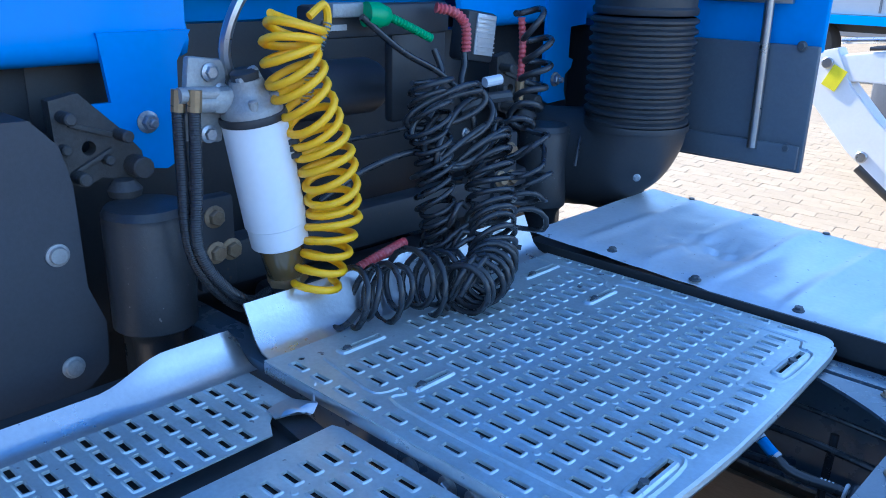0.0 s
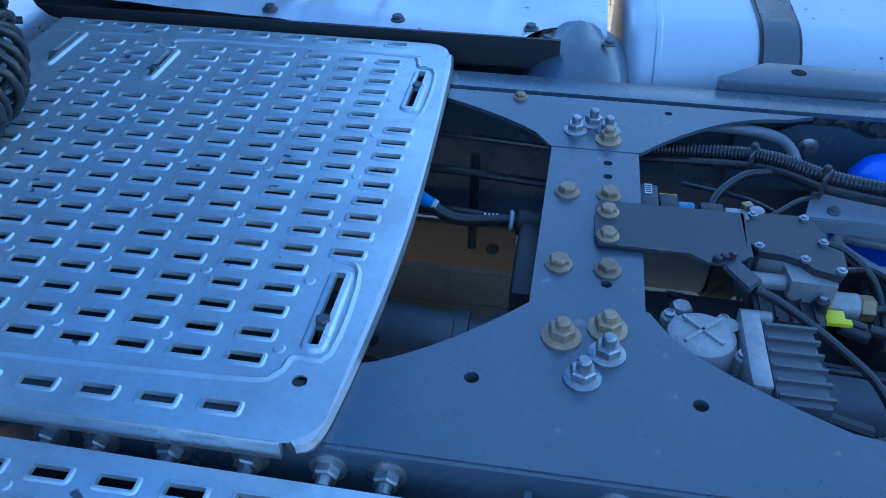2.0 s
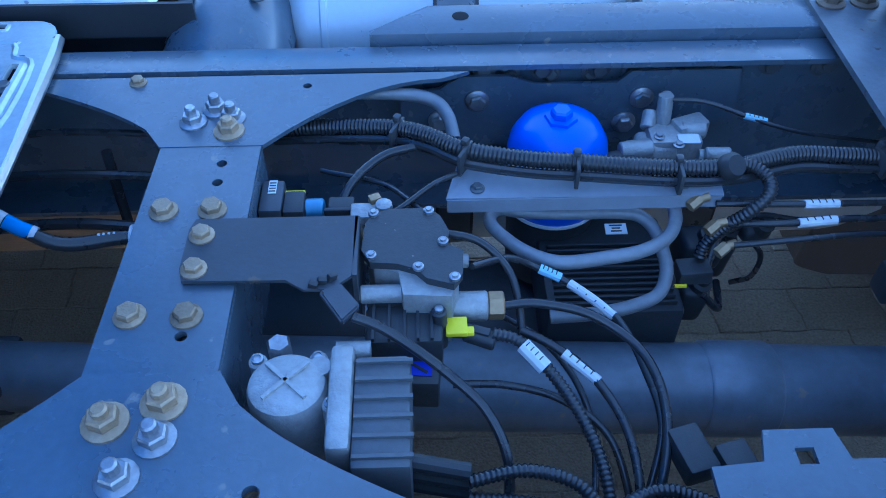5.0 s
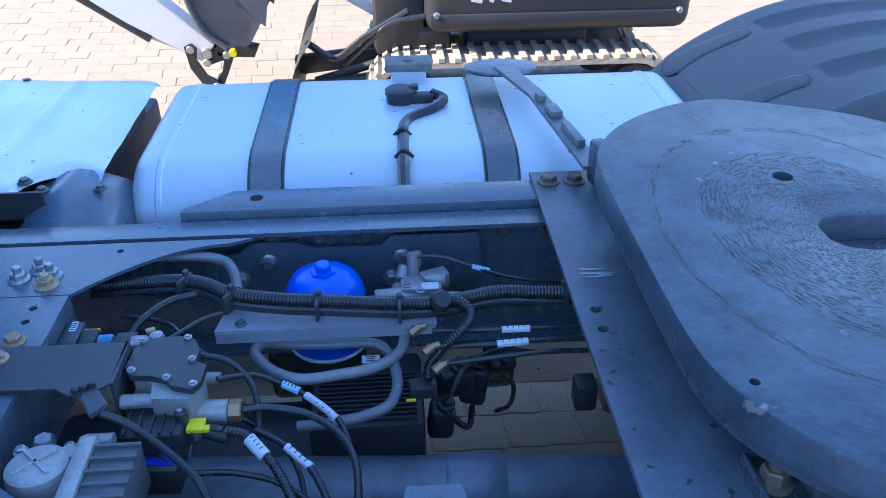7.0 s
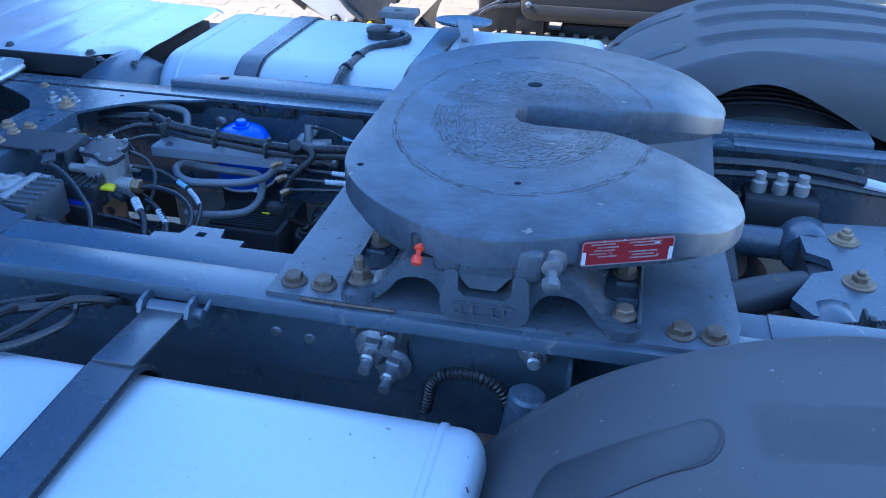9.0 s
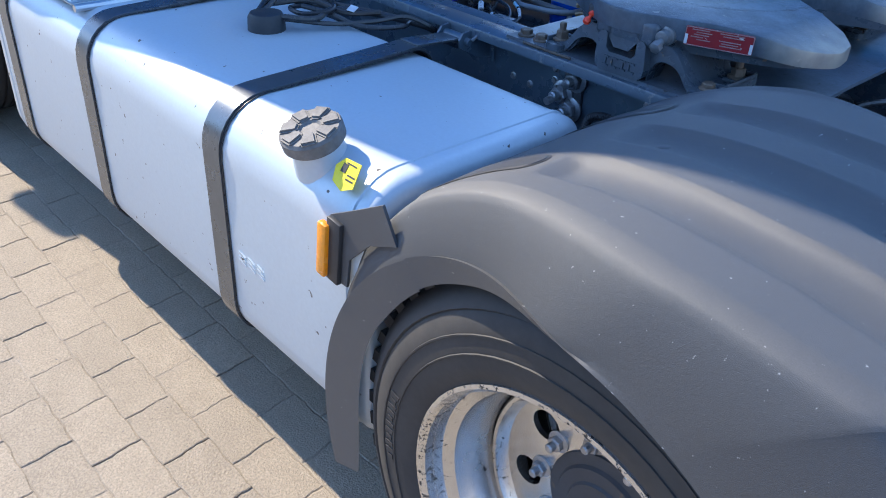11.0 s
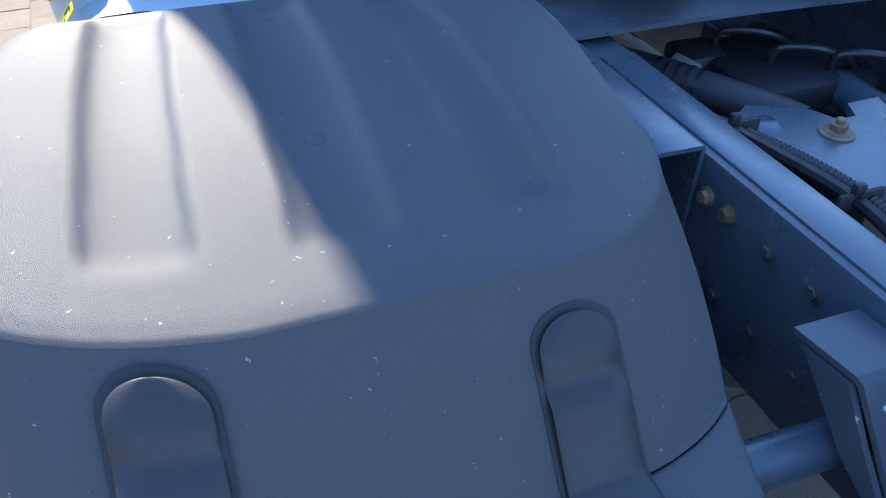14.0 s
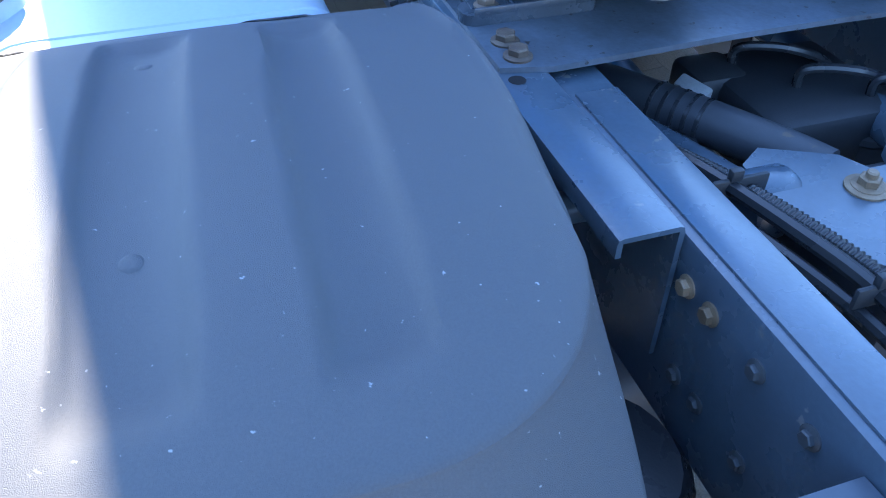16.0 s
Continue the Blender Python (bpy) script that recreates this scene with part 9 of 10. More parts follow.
    for pts in ([(-2.15, -0.01, 1.588), (-2.13, 0.09, 1.513), (-2.11, 0.19, 1.46), (-2.08, 0.255, 1.39), (-2.06, 0.255, 1.29), (-2.06, 0.17, 1.24)], [(-2.15, 0.21, 1.51), (-2.13, 0.215, 1.46), (-2.11, 0.17, 1.42), (-2.08, 0.12, 1.40)],
                [(-2.15, 0.31, 1.52), (-2.14, 0.305, 1.47), (-2.13, 0.285, 1.43), (-2.1, 0.27, 1.36)], [(-2.13, -0.15, 1.22), (-2.11, -0.05, 1.27), (-2.08, 0.05, 1.30), (-2.06, 0.12, 1.30)],
                [(-2.2, -0.30, 1.33), (-2.18, 0.0, 1.325), (-2.16, 0.25, 1.34)], [(-2.2, 0.95, 1.26), (-2.16, 0.86, 1.235), (-2.13, 0.80, 1.19), (-2.12, 0.775, 1.15)]):
        bm = bm_new()
        tube(bm, pts, 0.0078 if pts[0][0] > -2.16 else 0.005, 8)
        part("lead", bm, "rubber", lo, smooth=60)
    bm = bm_new()
    tube(bm, [(-2.07, 0.30, 1.435), (-2.06, 0.345, 1.44)], 0.0125, 10)
    part("cable_label", bm, "label", lo)
    bm = bm_new()
    tube(bm, [(-2.05, 0.37, 1.40), (-2.07, 0.30, 1.395), (-2.08, 0.22, 1.375)], 0.014, 8)
    part("sheath", bm, "plastic", lo)
    # sockets
    s = thing("trailer_socket_panel", (-2.2, 0.1, 1.6), "black socket panel with green plug and red kink guards", "socket panel")
    bm = bm_new()
    box(bm, (-2.22, 0.10, 1.575), (0.05, 0.42, 0.07), bev=0.01)
    box(bm, (-2.22, 0.22, 1.45), (0.03, 0.18, 0.22), bev=0.01)
    part("panel", bm, "plastic", s)
    bm = bm_new()
    box(bm, (-2.185, -0.02, 1.60), (0.03, 0.10, 0.03), bev=0.006)
    box(bm, (-2.185, -0.06, 1.565), (0.01, 0.07, 0.012))
    part("fitting", bm, "cast", s)
    bm = bm_new()
    lathe(bm, [(0.026, 0), (0.028, 0.03), (0.02, 0.055), (0.014, 0.06)], (-2.16, 0.01, 1.592), (0.15, 1, -0.1), 20)
    pts = [(-2.15, 0.07, 1.585), (-2.145, 0.12, 1.565), (-2.14, 0.19, 1.535)]
    tube(bm, pts, 0.010, 10, 8, ribs=0.009, depth=0.3)
    part("green_plug", bm, "green", s, "green plug with ribbed tail")
    bm = bm_new()
    tube(bm, [(-2.17, 0.235, 1.60), (-2.15, 0.275, 1.59), (-2.14, 0.305, 1.56), (-2.14, 0.31, 1.50)], 0.0125, 10, 8, ribs=0.010, depth=0.22)
    part("kink_guard", bm, "red_hose", s, "red spiral kink guard")
    bm = bm_new()
    tube(bm, [(-2.06, 0.03, 1.105), (-2.05, -0.04, 1.098), (-2.045, -0.12, 1.085)], 0.0115, 10, 8, ribs=0.010, depth=0.22)
    part("kink_guard", bm, "red_hose", s)
    bm = bm_new()
    tube(bm, [(-2.15, 0.53, 1.57), (-2.15, 0.54, 1.50), (-2.15, 0.537, 1.41)], 0.010, 10, 8, ribs=0.012, depth=0.2)
    part("kink_guard", bm, "red_hose", s)
    bm = bm_new()
    cyl(bm, (-2.15, 0.537, 1.41), (-2.15, 0.535, 1.36), 0.012, 8)
    part("coupling_nut", bm, "brass", s)
    w = thing("work_lamp", (-2.27, 0.51, 1.5), "black rectangular work lamp with ribbed pale glass", "work lamp")
    bm = bm_new()
    box(bm, (-2.29, 0.505, 1.515), (0.06, 0.12, 0.13), rot=rotm(-8, 0, 0), bev=0.012)
    part("housing", bm, "plastic", w)
    bm = bm_new()
    box(bm, (-2.258, 0.515, 1.52), (0.006, 0.075, 0.105), rot=rotm(-8, 0, 0), bev=0.002)
    gl = part("glass", bm, "glass_lamp", w)
    for k in range(8):
        bm = bm_new()
        box(bm, (-2.2545, 0.515, 1.478 + k * 0.012), (0.004, 0.07, 0.004), rot=rotm(-8, 0, 0))
        part("glass_rib", bm, "glass_lamp", gl)
    # corrugated intake duct
    d = thing("air_intake_duct", (-2.03, 0.96, 1.0), "black corrugated air intake duct turning under the cab", "intake duct")
    bm = bm_new()
    prof = []
    for k in range(11):
        z = 1.262 + k * 0.0285
        prof += [(0.142, z), (0.153, z + 0.007), (0.153, z + 0.014), (0.142, z + 0.021)]
    lathe(bm, prof, (-2.06, 0.985, 0), seg=48, caps=False)
    part("bellows", bm, "plastic", d)
    bm = bm_new()
    lathe(bm, [(0.146, 1.574), (0.149, 1.580), (0.149, 1.590), (0.143, 1.596), (0.140, 2.3)], (-2.06, 0.985, 0), seg=48, caps=False)
    part("stack", bm, "plastic", d)
    bm = bm_new()
    tube(bm, [(-2.06, 0.985, 1.268), (-2.065, 0.984, 1.235), (-2.095, 0.978, 1.185), (-2.17, 0.965, 1.145), (-2.30, 0.945, 1.130), (-2.42, 0.92, 1.125)], 0.152, 36, 8)
    part("elbow", bm, "plastic", d, smooth=50)
    bm = bm_new()
    lathe(bm, [(0.157, 1.247), (0.158, 1.252), (0.158, 1.262), (0.157, 1.266)], (-2.06, 0.985, 0), seg=48, caps=False)
    part("clamp", bm, "plastic", d)
    fix(BOLT_ZINC, (-1.965, 0.862, 1.13), d, (0.7, -0.6, 0), scale=0.8)


susie_hoses()



# ---- machines parked in the yard ----
def bar_chain(bm, pts, w, h, y, taper=1.0):
    """A box-section arm through points of the x-z plane."""
    rows = []
    P = [Vector((x, 0, z)) for x, z in pts]
    for i, p in enumerate(P):
        d = (P[min(i + 1, len(P) - 1)] - P[max(i - 1, 0)]).normalized()
        n = Vector((-d.z, 0, d.x))
        k = h * (1 if i not in (0, len(P) - 1) else taper) / 2
        rows.append([bm.verts.new((q.x, yy, q.z)) for q, yy in ((p + n * k, y - w / 2), (p + n * k, y + w / 2), (p - n * k, y + w / 2), (p - n * k, y - w / 2))])
    for A, B in zip(rows, rows[1:]):
        for i in range(4):
            bm.faces.new((A[i], A[(i + 1) % 4], B[(i + 1) % 4], B[i]))
    bm.faces.new(rows[0]), bm.faces.new(rows[-1])
    bmesh.ops.bevel(bm, geom=bm.edges[:], offset=0.006, segments=2, affect="EDGES")


def excavator():
    t = thing("mini_excavator", (0.3, 3.4, 0), "white and dark grey mini excavator parked on the paving", "excavator")
    for y in (2.98, 3.74):
        bm = bm_new()
        x0, x1, r, w = -0.31, 0.80, 0.195, 0.25
        loop = []
        for k in range(13):
            a = radians(90 + 180 * k / 12)
            loop.append((x0 + r * math.cos(a), 0.22 + r * math.sin(a)))
        for k in range(13):
            a = radians(-90 + 180 * k / 12)
            loop.append((x1 + r * math.cos(a), 0.22 + r * math.sin(a)))
        inner = [(x0 + (x - x0) * 0.86 if x < x0 else x1 + (x - x1) * 0.86 if x > x1 else x, 0.22 + (z - 0.22) * 0.86) for x, z in loop]
        to = Matrix(((1, 0, 0, 0), (0, 0, -1, y), (0, 1, 0, 0), (0, 0, 0, 1)))
        plate(bm, loop, [inner], -w / 2, w / 2, to=to)
        tr = part("track", bm, "track", t, "sandy worn rubber track")
        # grouser lugs along the run
        P = [Vector((x, 0, z)) for x, z in loop] + [Vector((loop[0][0], 0, loop[0][1]))]
        run = []
        for a, b in zip(P, P[1:]):
            m = max(1, int((b - a).length / 0.075))
            for i in range(m):
                run.append((a.lerp(b, i / m), (b - a).normalized()))
        bm = bm_new()
        for i, (p, d) in enumerate(run):
            ang = -math.degrees(math.atan2(d.z, d.x))
            n = Vector((d.z, 0, -d.x))
            box(bm, (p.x + n.x * 0.008, y, p.z + n.z * 0.008), (0.030, w, 0.024), rot=rotm(0, ang, 0))
        lug = part("track_tread", bm, "track", tr)
        lug["kind"] = "stuff"
        bm = bm_new()
        box(bm, (0.28, y, 0.22), (1.0, 0.12, 0.14), bev=0.02)
        part("track_frame", bm, "machine_dark", t)
        for x in (x0, x1):
            bm = bm_new()
            lathe(bm, [(0.14, -0.05), (0.15, -0.03), (0.15, 0.03), (0.09, 0.05), (0.04, 0.055)], (x, y - 0.06, 0.22), (0, -1, 0), 24)
            part("sprocket", bm, "machine_dark", t)
        bm = bm_new()
        box(bm, (0.55, y - 0.063, 0.26), (0.05, 0.004, 0.05))
        part("sticker", bm, "label", t)
    bm = bm_new()
    box(bm, (0.30, 3.37, 0.40), (0.62, 0.45, 0.16), bev=0.03)
    part("slew_base", bm, "machine_dark", t)
    # swing post and hoses before the house
    bm = bm_new()
    box(bm, (-0.34, 3.22, 0.60), (0.26, 0.30, 0.46), bev=0.05)
    box(bm, (-0.24, 3.35, 0.46), (0.30, 0.55, 0.14), bev=0.03)
    part("swing_post", bm, "machine_dark", t)
    bm = bm_new()
    tube(bm, [(-0.30, 3.02, 0.62), (-0.52, 3.0, 0.50), (-0.66, 3.02, 0.40), (-0.80, 3.08, 0.46)], 0.018, 8)
    tube(bm, [(-0.22, 3.0, 0.60), (-0.40, 2.99, 0.56), (-0.62, 3.03, 0.36)], 0.014, 8)
    part("ram_hose", bm, "rubber", t)
    bm = bm_new()
    box(bm, (0.42, 3.40, 0.78), (1.28, 0.94, 0.52), bev=0.07, seg=3)
    body = part("house", bm, "machine_dark", t, "dark grey engine house")
    bm = bm_new()
    box(bm, (0.40, 2.925, 0.60), (1.20, 0.012, 0.05), bev=0.004)
    part("rubbing_strip", bm, "plastic", body)
    bm = bm_new()
    for i, w in enumerate((0.05, 0.02, 0.045)):
        for k in range(2):
            box(bm, (0.02 + i * 0.07, 2.927, 0.72 - k * 0.035), (w, 0.006, 0.014), rot=rotm(0, 12, 0))
    part("mark_bars", bm, "label", body)
    for x in (-0.17, 0.99):
        fix(BOLT_ZINC, (x, 2.925, 0.62), body, (0, -1, 0), scale=1.3)
    # canopy posts and roof
    for x in (0.0, 0.85):
        bm = bm_new()
        box(bm, (x, 3.05, 1.6), (0.06, 0.06, 1.2), bev=0.01)
        part("canopy_post", bm, "machine_dark", t)
    bm = bm_new()
    box(bm, (0.42, 3.4, 2.25), (1.1, 0.95, 0.07), bev=0.02)
    part("canopy_roof", bm, "cream", t)
    # dozer blade
    bm = bm_new()
    prev = None
    for k in range(7):
        f = k / 6
        row = [bm.verts.new((-0.93 + 0.06 * (2 * f - 1) ** 2 + 0.10 * f, y, 0.10 + 0.40 * f)) for y in (2.95, 3.85)]
        if prev:
            bm.faces.new((prev[0], prev[1], row[1], row[0]))
        prev = row
    bmesh.ops.solidify(bm, geom=bm.faces[:], thickness=0.02)
    part("blade", bm, "machine_dark", t, "dark dozer blade")
    for y in (3.15, 3.6):
        bm = bm_new()
        box(bm, (-0.66, y, 0.20), (0.52, 0.07, 0.10), rot=rotm(0, -6, 0), bev=0.01)
        part("blade_arm", bm, "machine_dark", t)
    bm = bm_new()
    cyl(bm, (-0.78, 3.2, 0.22), (-0.35, 3.2, 0.34), 0.022, 12)
    part("blade_ram", bm, "machine_dark", t)
    # boom, dipper, bucket
    BY = 3.2
    before = set(bpy.data.objects)
    bm = bm_new()
    bar_chain(bm, [(-2.27, 1.245), (-1.95, 1.275), (-1.50, 1.285), (-1.28, 1.255), (-1.06, 1.085), (-0.64, 0.72), (-0.42, 0.56)], 0.11, 0.165, BY, 0.7)
    boom = part("boom", bm, "cream", t, "white painted boom with scuffs")
    bm = bm_new()
    for i, w in enumerate((0.035, 0.03, 0.11)):
        box(bm, (-1.79 + i * 0.075 + w / 2, BY - 0.058, 1.285), (w * 1.5 if i == 2 else w, 0.004, 0.030 if i < 2 else 0.040))
    part("mark_bars", bm, "label_ink", boom)
    # lug, pin and ram on top of the boom
    bm = bm_new()
    plate(bm, [(-1.52, 1.35), (-1.40, 1.42), (-1.36, 1.47), (-1.30, 1.48), (-1.25, 1.43), (-1.20, 1.27), (-1.36, 1.30)], [ring2(-1.315, 1.435, 0.016)], -0.045, 0.045, to=Matrix(((1, 0, 0, 0), (0, 0, -1, BY), (0, 1, 0, 0), (0, 0, 0, 1))))
    part("boom_lug", bm, "cream", boom)
    bm = bm_new()
    cyl(bm, (-1.33, BY, 1.435), (-1.95, BY, 1.40), 0.026, 14, 0.003)
    cyl(bm, (-1.95, BY, 1.40), (-2.25, BY, 1.375), 0.015, 12)
    part("dipper_ram", bm, "steel", boom)
    bm = bm_new()
    box(bm, (-1.03, BY - 0.058, 1.055), (0.07, 0.004, 0.09), rot=rotm(0, 42, 0))
    part("warning_sticker", bm, "yellow_label", boom, "yellow triangular warning sticker")
    bm = bm_new()
    box(bm, (-2.235, BY - 0.067, 1.20), (0.075, 0.004, 0.11), rot=rotm(0, 25, 0))
    part("warning_sticker", bm, "yellow_label", boom, "yellow triangular warning sticker")
    bm = bm_new()
    bar_chain(bm, [(-2.30, 1.33), (-2.24, 1.12), (-2.06, 0.93), (-1.68, 0.64), (-1.35, 0.39)], 0.12, 0.205, BY, 0.55)
    dip = part("dipper", bm, "cream", t, "white painted dipper arm")
    for x, z in ((-2.28, 1.27), (-2.045, 0.835), (-1.775, 0.870), (-1.36, 0.39)):
        bm = bm_new()
        cyl(bm, (x, BY - 0.075, z), (x, BY + 0.075, z), 0.028, 16, 0.004)
        part("pin", bm, "steel", dip)
    bm = bm_new()
    plate(bm, [(-1.92, 0.90), (-1.79, 0.905), (-1.75, 0.885), (-1.75, 0.855), (-1.80, 0.83), (-1.80, 0.74)], [], -0.05, 0.05, to=Matrix(((1, 0, 0, 0), (0, 0, -1, BY), (0, 1, 0, 0), (0, 0, 0, 1))))
    part("dipper_lug", bm, "cream", dip)
    bm = bm_new()
    cyl(bm, (-2.06, BY - 0.03, 0.78), (-1.62, BY - 0.03, 0.47), 0.032, 16, 0.003)
    part("ram_barrel", bm, "machine_dark", t)
    bm = bm_new()
    cyl(bm, (-1.64, BY - 0.03, 0.485), (-1.44, BY - 0.03, 0.395), 0.016, 12)
    part("ram_rod", bm, "steel", t)
    bm = bm_new()
    cyl(bm, (-0.60, BY, 1.02), (-1.12, BY, 1.30), 0.03, 16, 0.003)
    part("boom_ram", bm, "machine_dark", t)
    bm = bm_new()
    to = Matrix(((1, 0, 0, 0), (0, 0, -1, BY), (0, 1, 0, 0), (0, 0, 0, 1)))
    plate(bm, [(-1.385, 0.345), (-1.36, 0.325), (-1.30, 0.345), (-1.22, 0.365), (-1.13, 0.36), (-1.11, 0.40), (-1.20, 0.42), (-1.30, 0.425), (-1.36, 0.39)], [ring2(-1.30, 0.385, 0.014)], -0.05, 0.05, to=to)
    link = part("bucket_linkage", bm, "machine_dark", t)
    bm = bm_new()
    plate(bm, [(-1.465, 0.43), (-1.43, 0.445), (-1.405, 0.42), (-1.415, 0.36), (-1.375, 0.28), (-1.32, 0.245), (-1.305, 0.21), (-1.335, 0.195), (-1.40, 0.235), (-1.45, 0.32)], [], 0.052, 0.074, to=to)
    part("curved_link", bm, "machine_dark", link)
    bm = bm_new()
    plate(bm, [(-1.35, 0.215), (-1.31, 0.20), (-1.27, 0.28), (-1.235, 0.36), (-1.20, 0.40), (-1.24, 0.42), (-1.28, 0.36), (-1.30, 0.29)], [], 0.028, 0.051, to=to)
    part("straight_link", bm, "machine_dark", link)
    for x, z, m in ((-1.436, 0.415, "steel"), (-1.363, 0.346, "steel"), (-1.230, 0.392, "yellow_label"), (-1.262, 0.382, "steel"), (-1.330, 0.222, "steel")):
        bm = bm_new()
        cyl(bm, (x, BY - 0.080, z), (x, BY + 0.075, z), 0.020, 14, 0.003)
        part("pin", bm, m, link)
    bm = bm_new()
    shell = [(-1.22, 0.46), (-1.33, 0.55), (-1.385, 0.70), (-1.38, 0.86), (-1.31, 1.00), (-1.20, 1.08), (-1.12, 1.09)]
    prev = None
    for x, z in shell:
        row = [bm.verts.new((x, yy, z)) for yy in (BY - 0.19, BY + 0.19)]
        if prev:
            bm.faces.new((prev[0], prev[1], row[1], row[0]))
        prev = row
    bmesh.ops.solidify(bm, geom=bm.faces[:], thickness=0.014)
    for yy in (BY - 0.19, BY + 0.178):
        plate(bm, shell + [(-1.02, 0.92), (-1.04, 0.60), (-1.12, 0.47)], [], -0.006, 0.006, to=Matrix(((1, 0, 0, 0), (0, 0, -1, yy + 0.006), (0, 1, 0, 0), (0, 0, 0, 1))))
    bk = part("bucket", bm, "bucket", t, "dark grey digging bucket")
    # thick side cutters with a hollow lower edge
    for yy in (BY - 0.205, BY + 0.193):
        bm = bm_new()
        plate(bm, [(-1.37, 0.80), (-1.31, 0.77), (-1.22, 0.74), (-1.14, 0.68), (-1.08, 0.60), (-1.035, 0.56), (-1.01, 0.70), (-0.985, 0.95), (-1.05, 1.07), (-1.13, 1.095), (-1.24, 1.065), (-1.33, 0.985), (-1.375, 0.88)], [ring2(-1.06, 0.98, 0.012), ring2(-1.06, 0.90, 0.012)], -0.012, 0.012, to=Matrix(((1, 0, 0, 0), (0, 0, -1, yy + 0.006), (0, 1, 0, 0), (0, 0, 0, 1))))
        part("side_cutter", bm, "lorry_grey", bk)
    for yy in (BY - 0.205, BY + 0.205):
        bm = bm_new()
        tube(bm, [(-1.23, yy, 0.46), (-1.33, yy, 0.55), (-1.385, yy, 0.70), (-1.38, yy, 0.80)], 0.014, 8)
        part("wear_rib", bm, "bucket", bk)
    for k in range(4):
        bm = bm_new()
        box(bm, (-1.06, BY - 0.16 + k * 0.107, 1.09), (0.11, 0.035, 0.022), rot=rotm(0, 12, 0), bev=0.006)
        part("tooth", bm, "bucket", bk)
    for k in range(3):
        bm = bm_new()
        tube(bm, [(-0.62, BY - 0.05 + 0.05 * k, 0.84), (-1.0, BY - 0.05 + 0.05 * k, 1.18), (-1.30, BY - 0.05 + 0.05 * k, 1.385), (-1.7, BY - 0.05 + 0.05 * k, 1.395), (-2.1, BY - 0.05 + 0.05 * k, 1.35)], 0.010, 8)
        part("hydraulic_hose", bm, "rubber", boom)
    # the arm is enlarged a tenth and set back to fit the camera's view
    grow = Matrix(((1.093, 0, 0, 0.10), (0, 1.09, 0, 3.6 - 3.2 * 1.09), (0, 0, 1.0925, -0.153), (0, 0, 0, 1)))
    for ob in set(bpy.data.objects) - before:
        ob.data.transform(grow)


M["bucket"] = mat("worn_bucket_steel", (0.15, 0.152, 0.155), 0.45, 0.3, 0.1, 60, 0.5, 7, 0.1, 90, (0.06, 0.06, 0.06))
excavator()


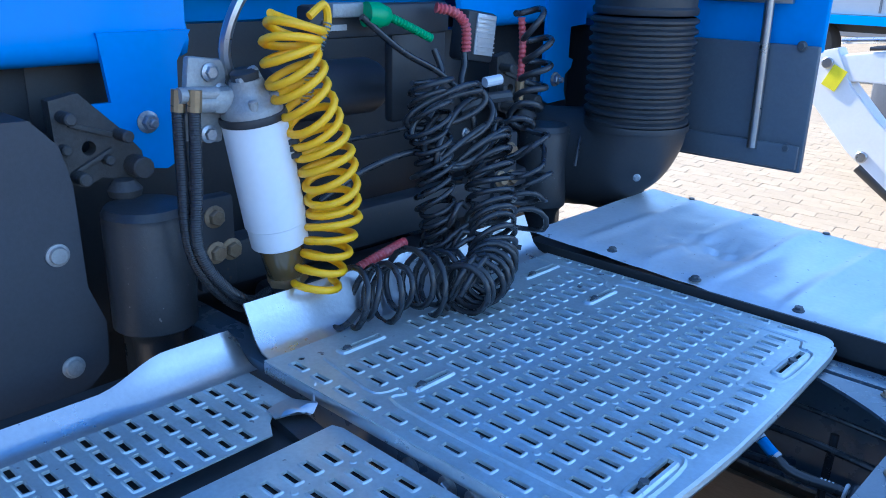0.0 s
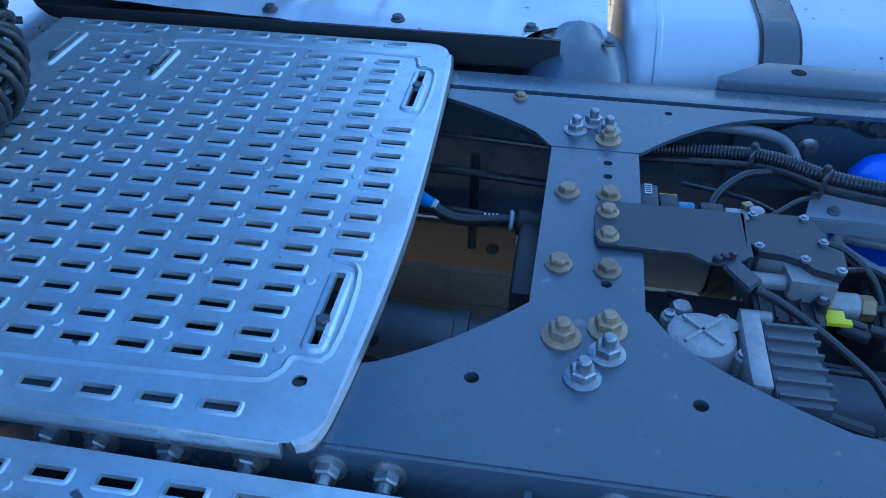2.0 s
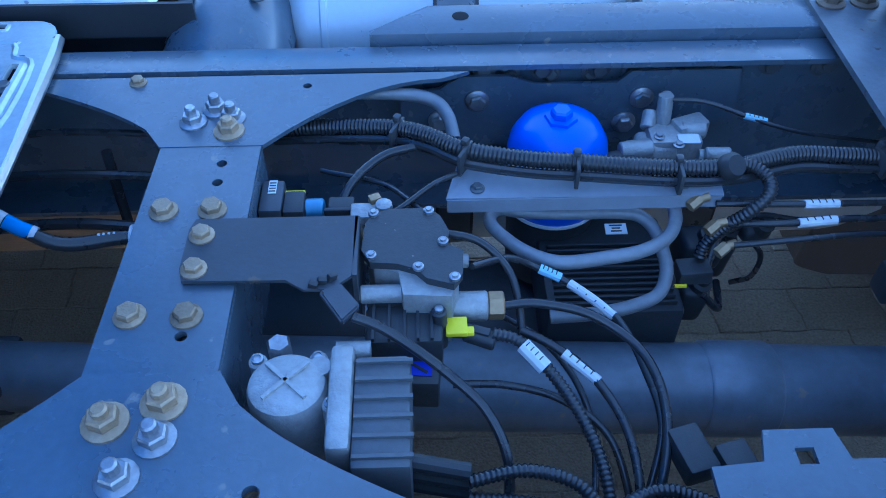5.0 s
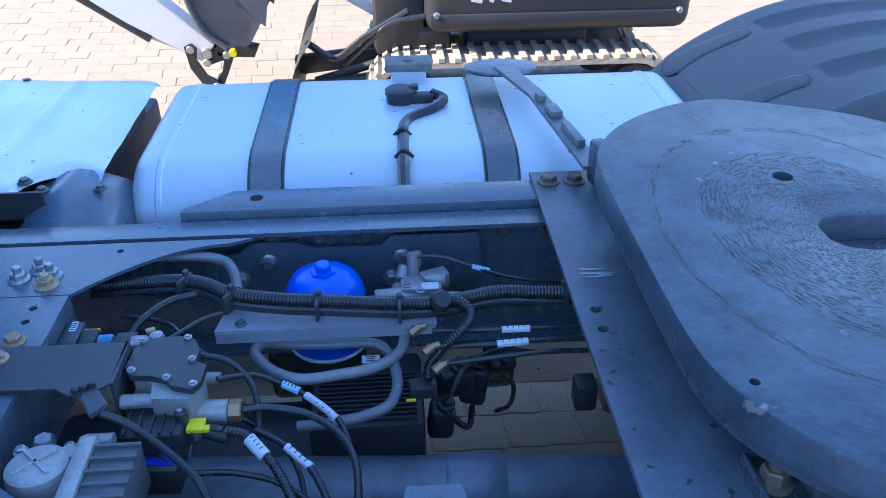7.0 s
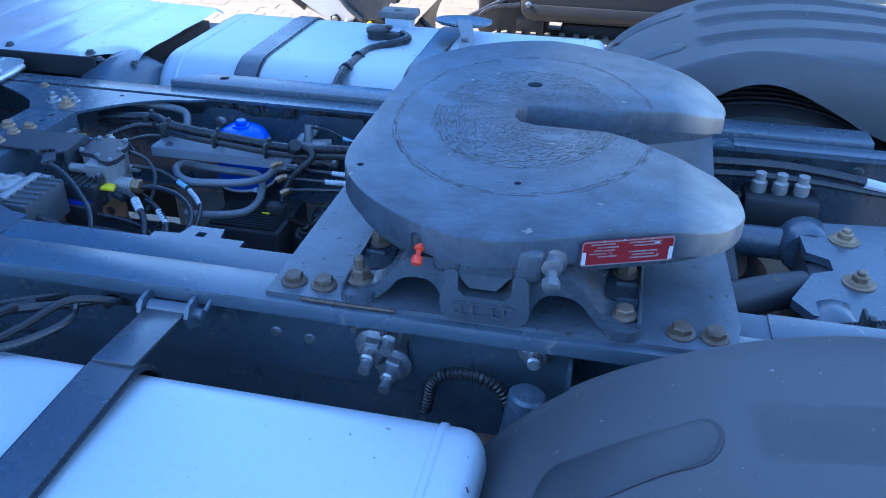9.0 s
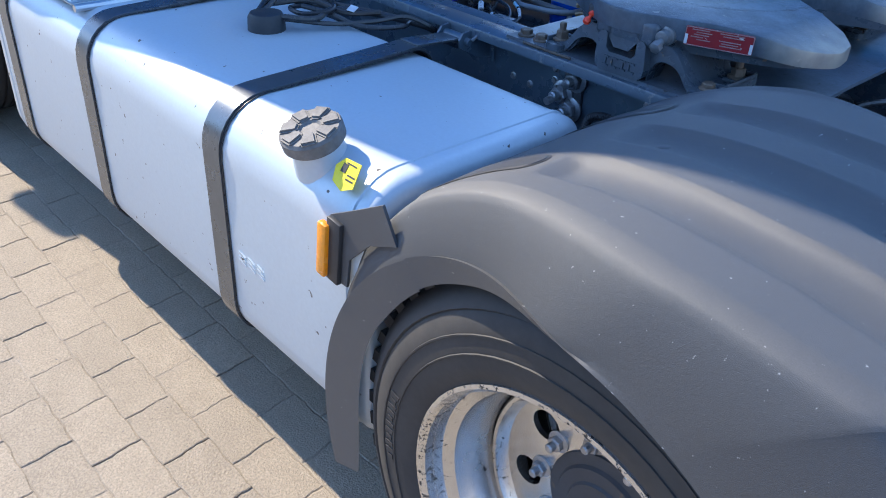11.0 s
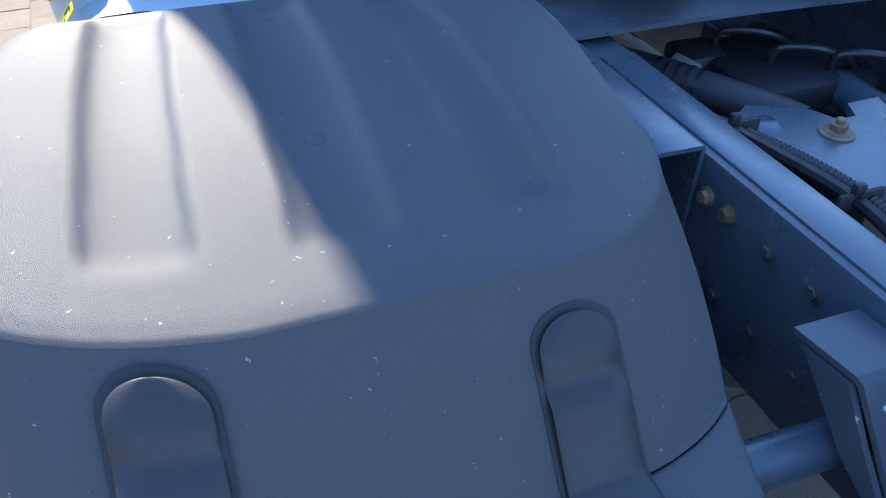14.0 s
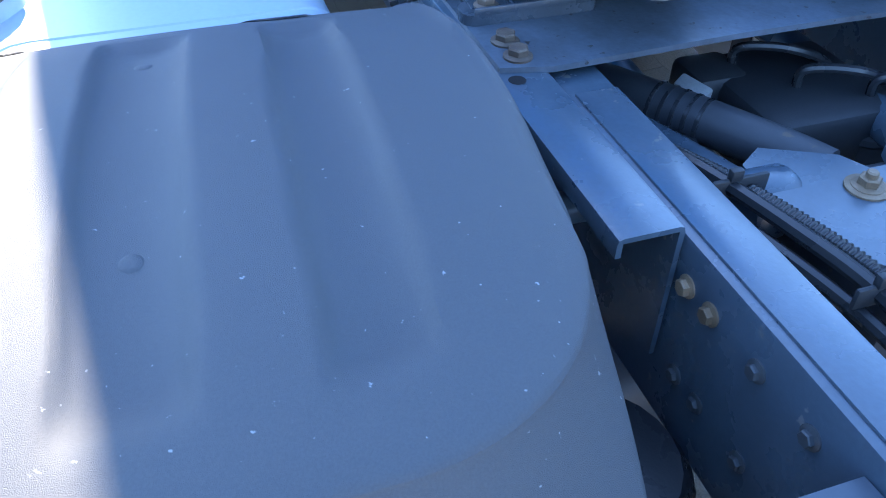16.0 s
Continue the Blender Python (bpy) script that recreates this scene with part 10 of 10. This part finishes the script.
def other_lorry():
    t = thing("parked_lorry", (-1.0, 7.3, 0), "parked lorry with dark grey bumper and blue body", "lorry")
    bm = bm_new()
    box(bm, (-2.52, 7.4, 0.68), (0.80, 2.45, 0.90), bev=0.08)
    box(bm, (-1.75, 7.4, 1.25), (2.2, 2.45, 0.30), bev=0.05)
    body = part("bumper", bm, "lorry_grey", t, "dark grey bumper and steps")
    bm = bm_new()
    box(bm, (-2.42, 6.165, 0.66), (0.52, 0.03, 0.05), bev=0.01)
    box(bm, (-2.42, 6.165, 0.52), (0.52, 0.03, 0.03), bev=0.01)
    part("trim_strip", bm, "wall_pale", body)
    bm = bm_new()
    box(bm, (-2.42, 6.16, 0.59), (0.12, 0.03, 0.07), bev=0.01)
    part("marker_lamp", bm, "amber", body)
    bm = bm_new()
    lathe(bm, [(0.05, 0), (0.05, 0.03), (0.03, 0.035)], (-2.36, 6.17, 0.80), (0, -1, 0), 20)
    part("cap", bm, "steel", body)
    bm = bm_new()
    box(bm, (-1.7, 7.4, 2.3), (2.2, 2.45, 1.9), bev=0.08)
    part("cab", bm, "blue", t)
    bm = bm_new()
    box(bm, (-1.7, 6.16, 1.75), (2.2, 0.02, 0.12))
    part("yellow_stripe", bm, "yellow", t)
    for x in (-1.50, 1.8):
        bm = bm_new()
        lathe(bm, [(0.20, 0.02), (0.28, 0.03), (0.30, 0.05), (0.36, 0.07), (0.46, 0.05), (0.50, -0.02), (0.50, -0.25), (0.3, -0.28)], (x, 6.36, 0.5), (0, -1, 0), 40)
        w = part("tyre", bm, "tyre", t)
        # pale rim coloured dark grey, as it lies in the arch's shade
        bm = bm_new()
        lathe(bm, [(0.05, 0.08), (0.16, 0.06), (0.20, 0.0), (0.28, 0.03)], (x, 6.34, 0.5), (0, -1, 0), 32)
        part("rim", bm, "lorry_grey", w)
        bm = bm_new()
        prev = None
        for k in range(13):
            a = radians(180 * k / 12)
            row = [bm.verts.new((x + 0.60 * math.cos(a), y, 0.5 + 0.60 * math.sin(a))) for y in (6.14, 6.55)]
            if prev:
                bm.faces.new((prev[0], prev[1], row[1], row[0]))
            prev = row
        bmesh.ops.solidify(bm, geom=bm.faces[:], thickness=0.03)
        rings = [[(x + q * math.cos(radians(a)), 0.5 + q * math.sin(radians(a))) for a in range(0, 181, 12)] for q in (0.60, 0.70)]
        plate(bm, rings[0] + rings[1][::-1], [], -6.155, -6.115, to=Matrix(((1, 0, 0, 0), (0, 0, -1, 0), (0, 1, 0, 0), (0, 0, 0, 1))))
        part("wheel_arch", bm, "wall_pale", t)
        # dark disc paints the shade inside the arch
        bm = bm_new()
        plate(bm, [(x + 0.62 * math.cos(radians(a)), 0.5 + 0.62 * math.sin(radians(a))) for a in range(0, 360, 15)], [], -6.62, -6.57, to=Matrix(((1, 0, 0, 0), (0, 0, -1, 0), (0, 1, 0, 0), (0, 0, 0, 1))))
        part("wheel_well", bm, "machine_dark", t)
    bm = bm_new()
    box(bm, (1.0, 7.4, 0.85), (4.4, 0.9, 0.30), bev=0.03)
    box(bm, (0.3, 6.7, 0.70), (1.2, 0.8, 0.60), bev=0.05)
    part("chassis", bm, "machine_dark", t)


other_lorry()


def far_trailer():
    t = thing("pale_trailer", (-8, 14, 0), "pale grey trailer side with blue lower rail far off", "trailer")
    bm = bm_new()
    box(bm, (-9.5, 14.5, 2.4), (14, 2.5, 2.7), bev=0.03)
    part("body", bm, "wall_pale", t)
    for k in range(14):
        bm = bm_new()
        box(bm, (-16 + k, 13.24, 2.4), (0.03, 0.02, 2.6))
        part("panel_joint", bm, "panel_grey", t)
    bm = bm_new()
    box(bm, (-9.5, 13.22, 0.98), (14, 0.05, 0.14))
    part("side_rail", bm, "blue", t)
    for k in range(6):
        bm = bm_new()
        lathe(bm, [(0.2, 0.0), (0.3, 0.03), (0.46, 0.04), (0.5, -0.02), (0.5, -0.3)], (-15 + k * 2.2, 13.6, 0.5), (0, -1, 0), 28)
        part("wheel", bm, "tyre", t)
    bm = bm_new()
    box(bm, (-9.5, 14.5, 0.85), (13, 1.2, 0.2))
    part("chassis", bm, "machine_dark", t)


far_trailer()


def sky_block_walls():
    """Unseen plain walls round the yard, added to block low light from the horizon."""
    for nm, c, d in (("wall_north", (0, 24, 2.4), (64, 0.4, 4.8)), ("wall_south", (0, -20, 2.4), (64, 0.4, 4.8)), ("wall_east", (24, 2, 2.4), (0.4, 43, 4.8)), ("wall_west", (-26, 2, 2.4), (0.4, 43, 4.8))):
        bm = bm_new()
        box(bm, c, d, bev=0.03)
        tagged(part(nm, bm, "yard_wall"), "unseen plain grey wall added to block low sky light", "wall", kind="structure")


M["yard_wall"] = mat("sky_block_panel", (0.30, 0.31, 0.32), 0.7, 0, 0.04, 6, 0.3, 0.8)
sky_block_walls()


# ---- paving ----
def paving():
    pav = tagged(new("pavement"), "pale concrete interlocking pavers of the yard with sandy joints", "pavement", kind="structure")
    pav.empty_display_size = 0.1
    n = len(paver_outline())
    V = paver_verts(0, 0)
    me = bpy.data.meshes.new("paver")
    me.from_pydata(V, [], paver_faces(0, n))
    me.materials.append(M["paver"])
    me.update()
    rng = random.Random(7)
    vs, fs = [], []
    rows = range(int(-5.5 / PY), int(9.2 / PY))
    for j in rows:
        y = j * PY
        off = (0.5 if j % 2 else 0.0) * PX
        near = -2.55 < y < -1.0
        x0, x1 = -9.0, 6.0
        for i in range(int(x0 / PX), int(x1 / PX)):
            x = i * PX + off
            dz = rng.uniform(-0.0018, 0.0018)
            if near and -2.6 < x < 1.5:
                ob = new("paver", me)
                ob.matrix_basis = pose(x, y, dz, rng.uniform(-0.5, 0.5), rng.uniform(-0.4, 0.4), rng.uniform(-0.7, 0.7))
                ob.parent = pav
            else:
                k = len(vs)
                vs += paver_verts(x, y, dz)
                fs += paver_faces(k, n)
    me2 = bpy.data.meshes.new("paver_field")
    me2.from_pydata(vs, [], fs)
    me2.materials.append(M["paver_field"])
    me2.update()
    ob = new("paver_field", me2)
    ob.parent = pav
    ob["kind"] = "stuff"


paving()
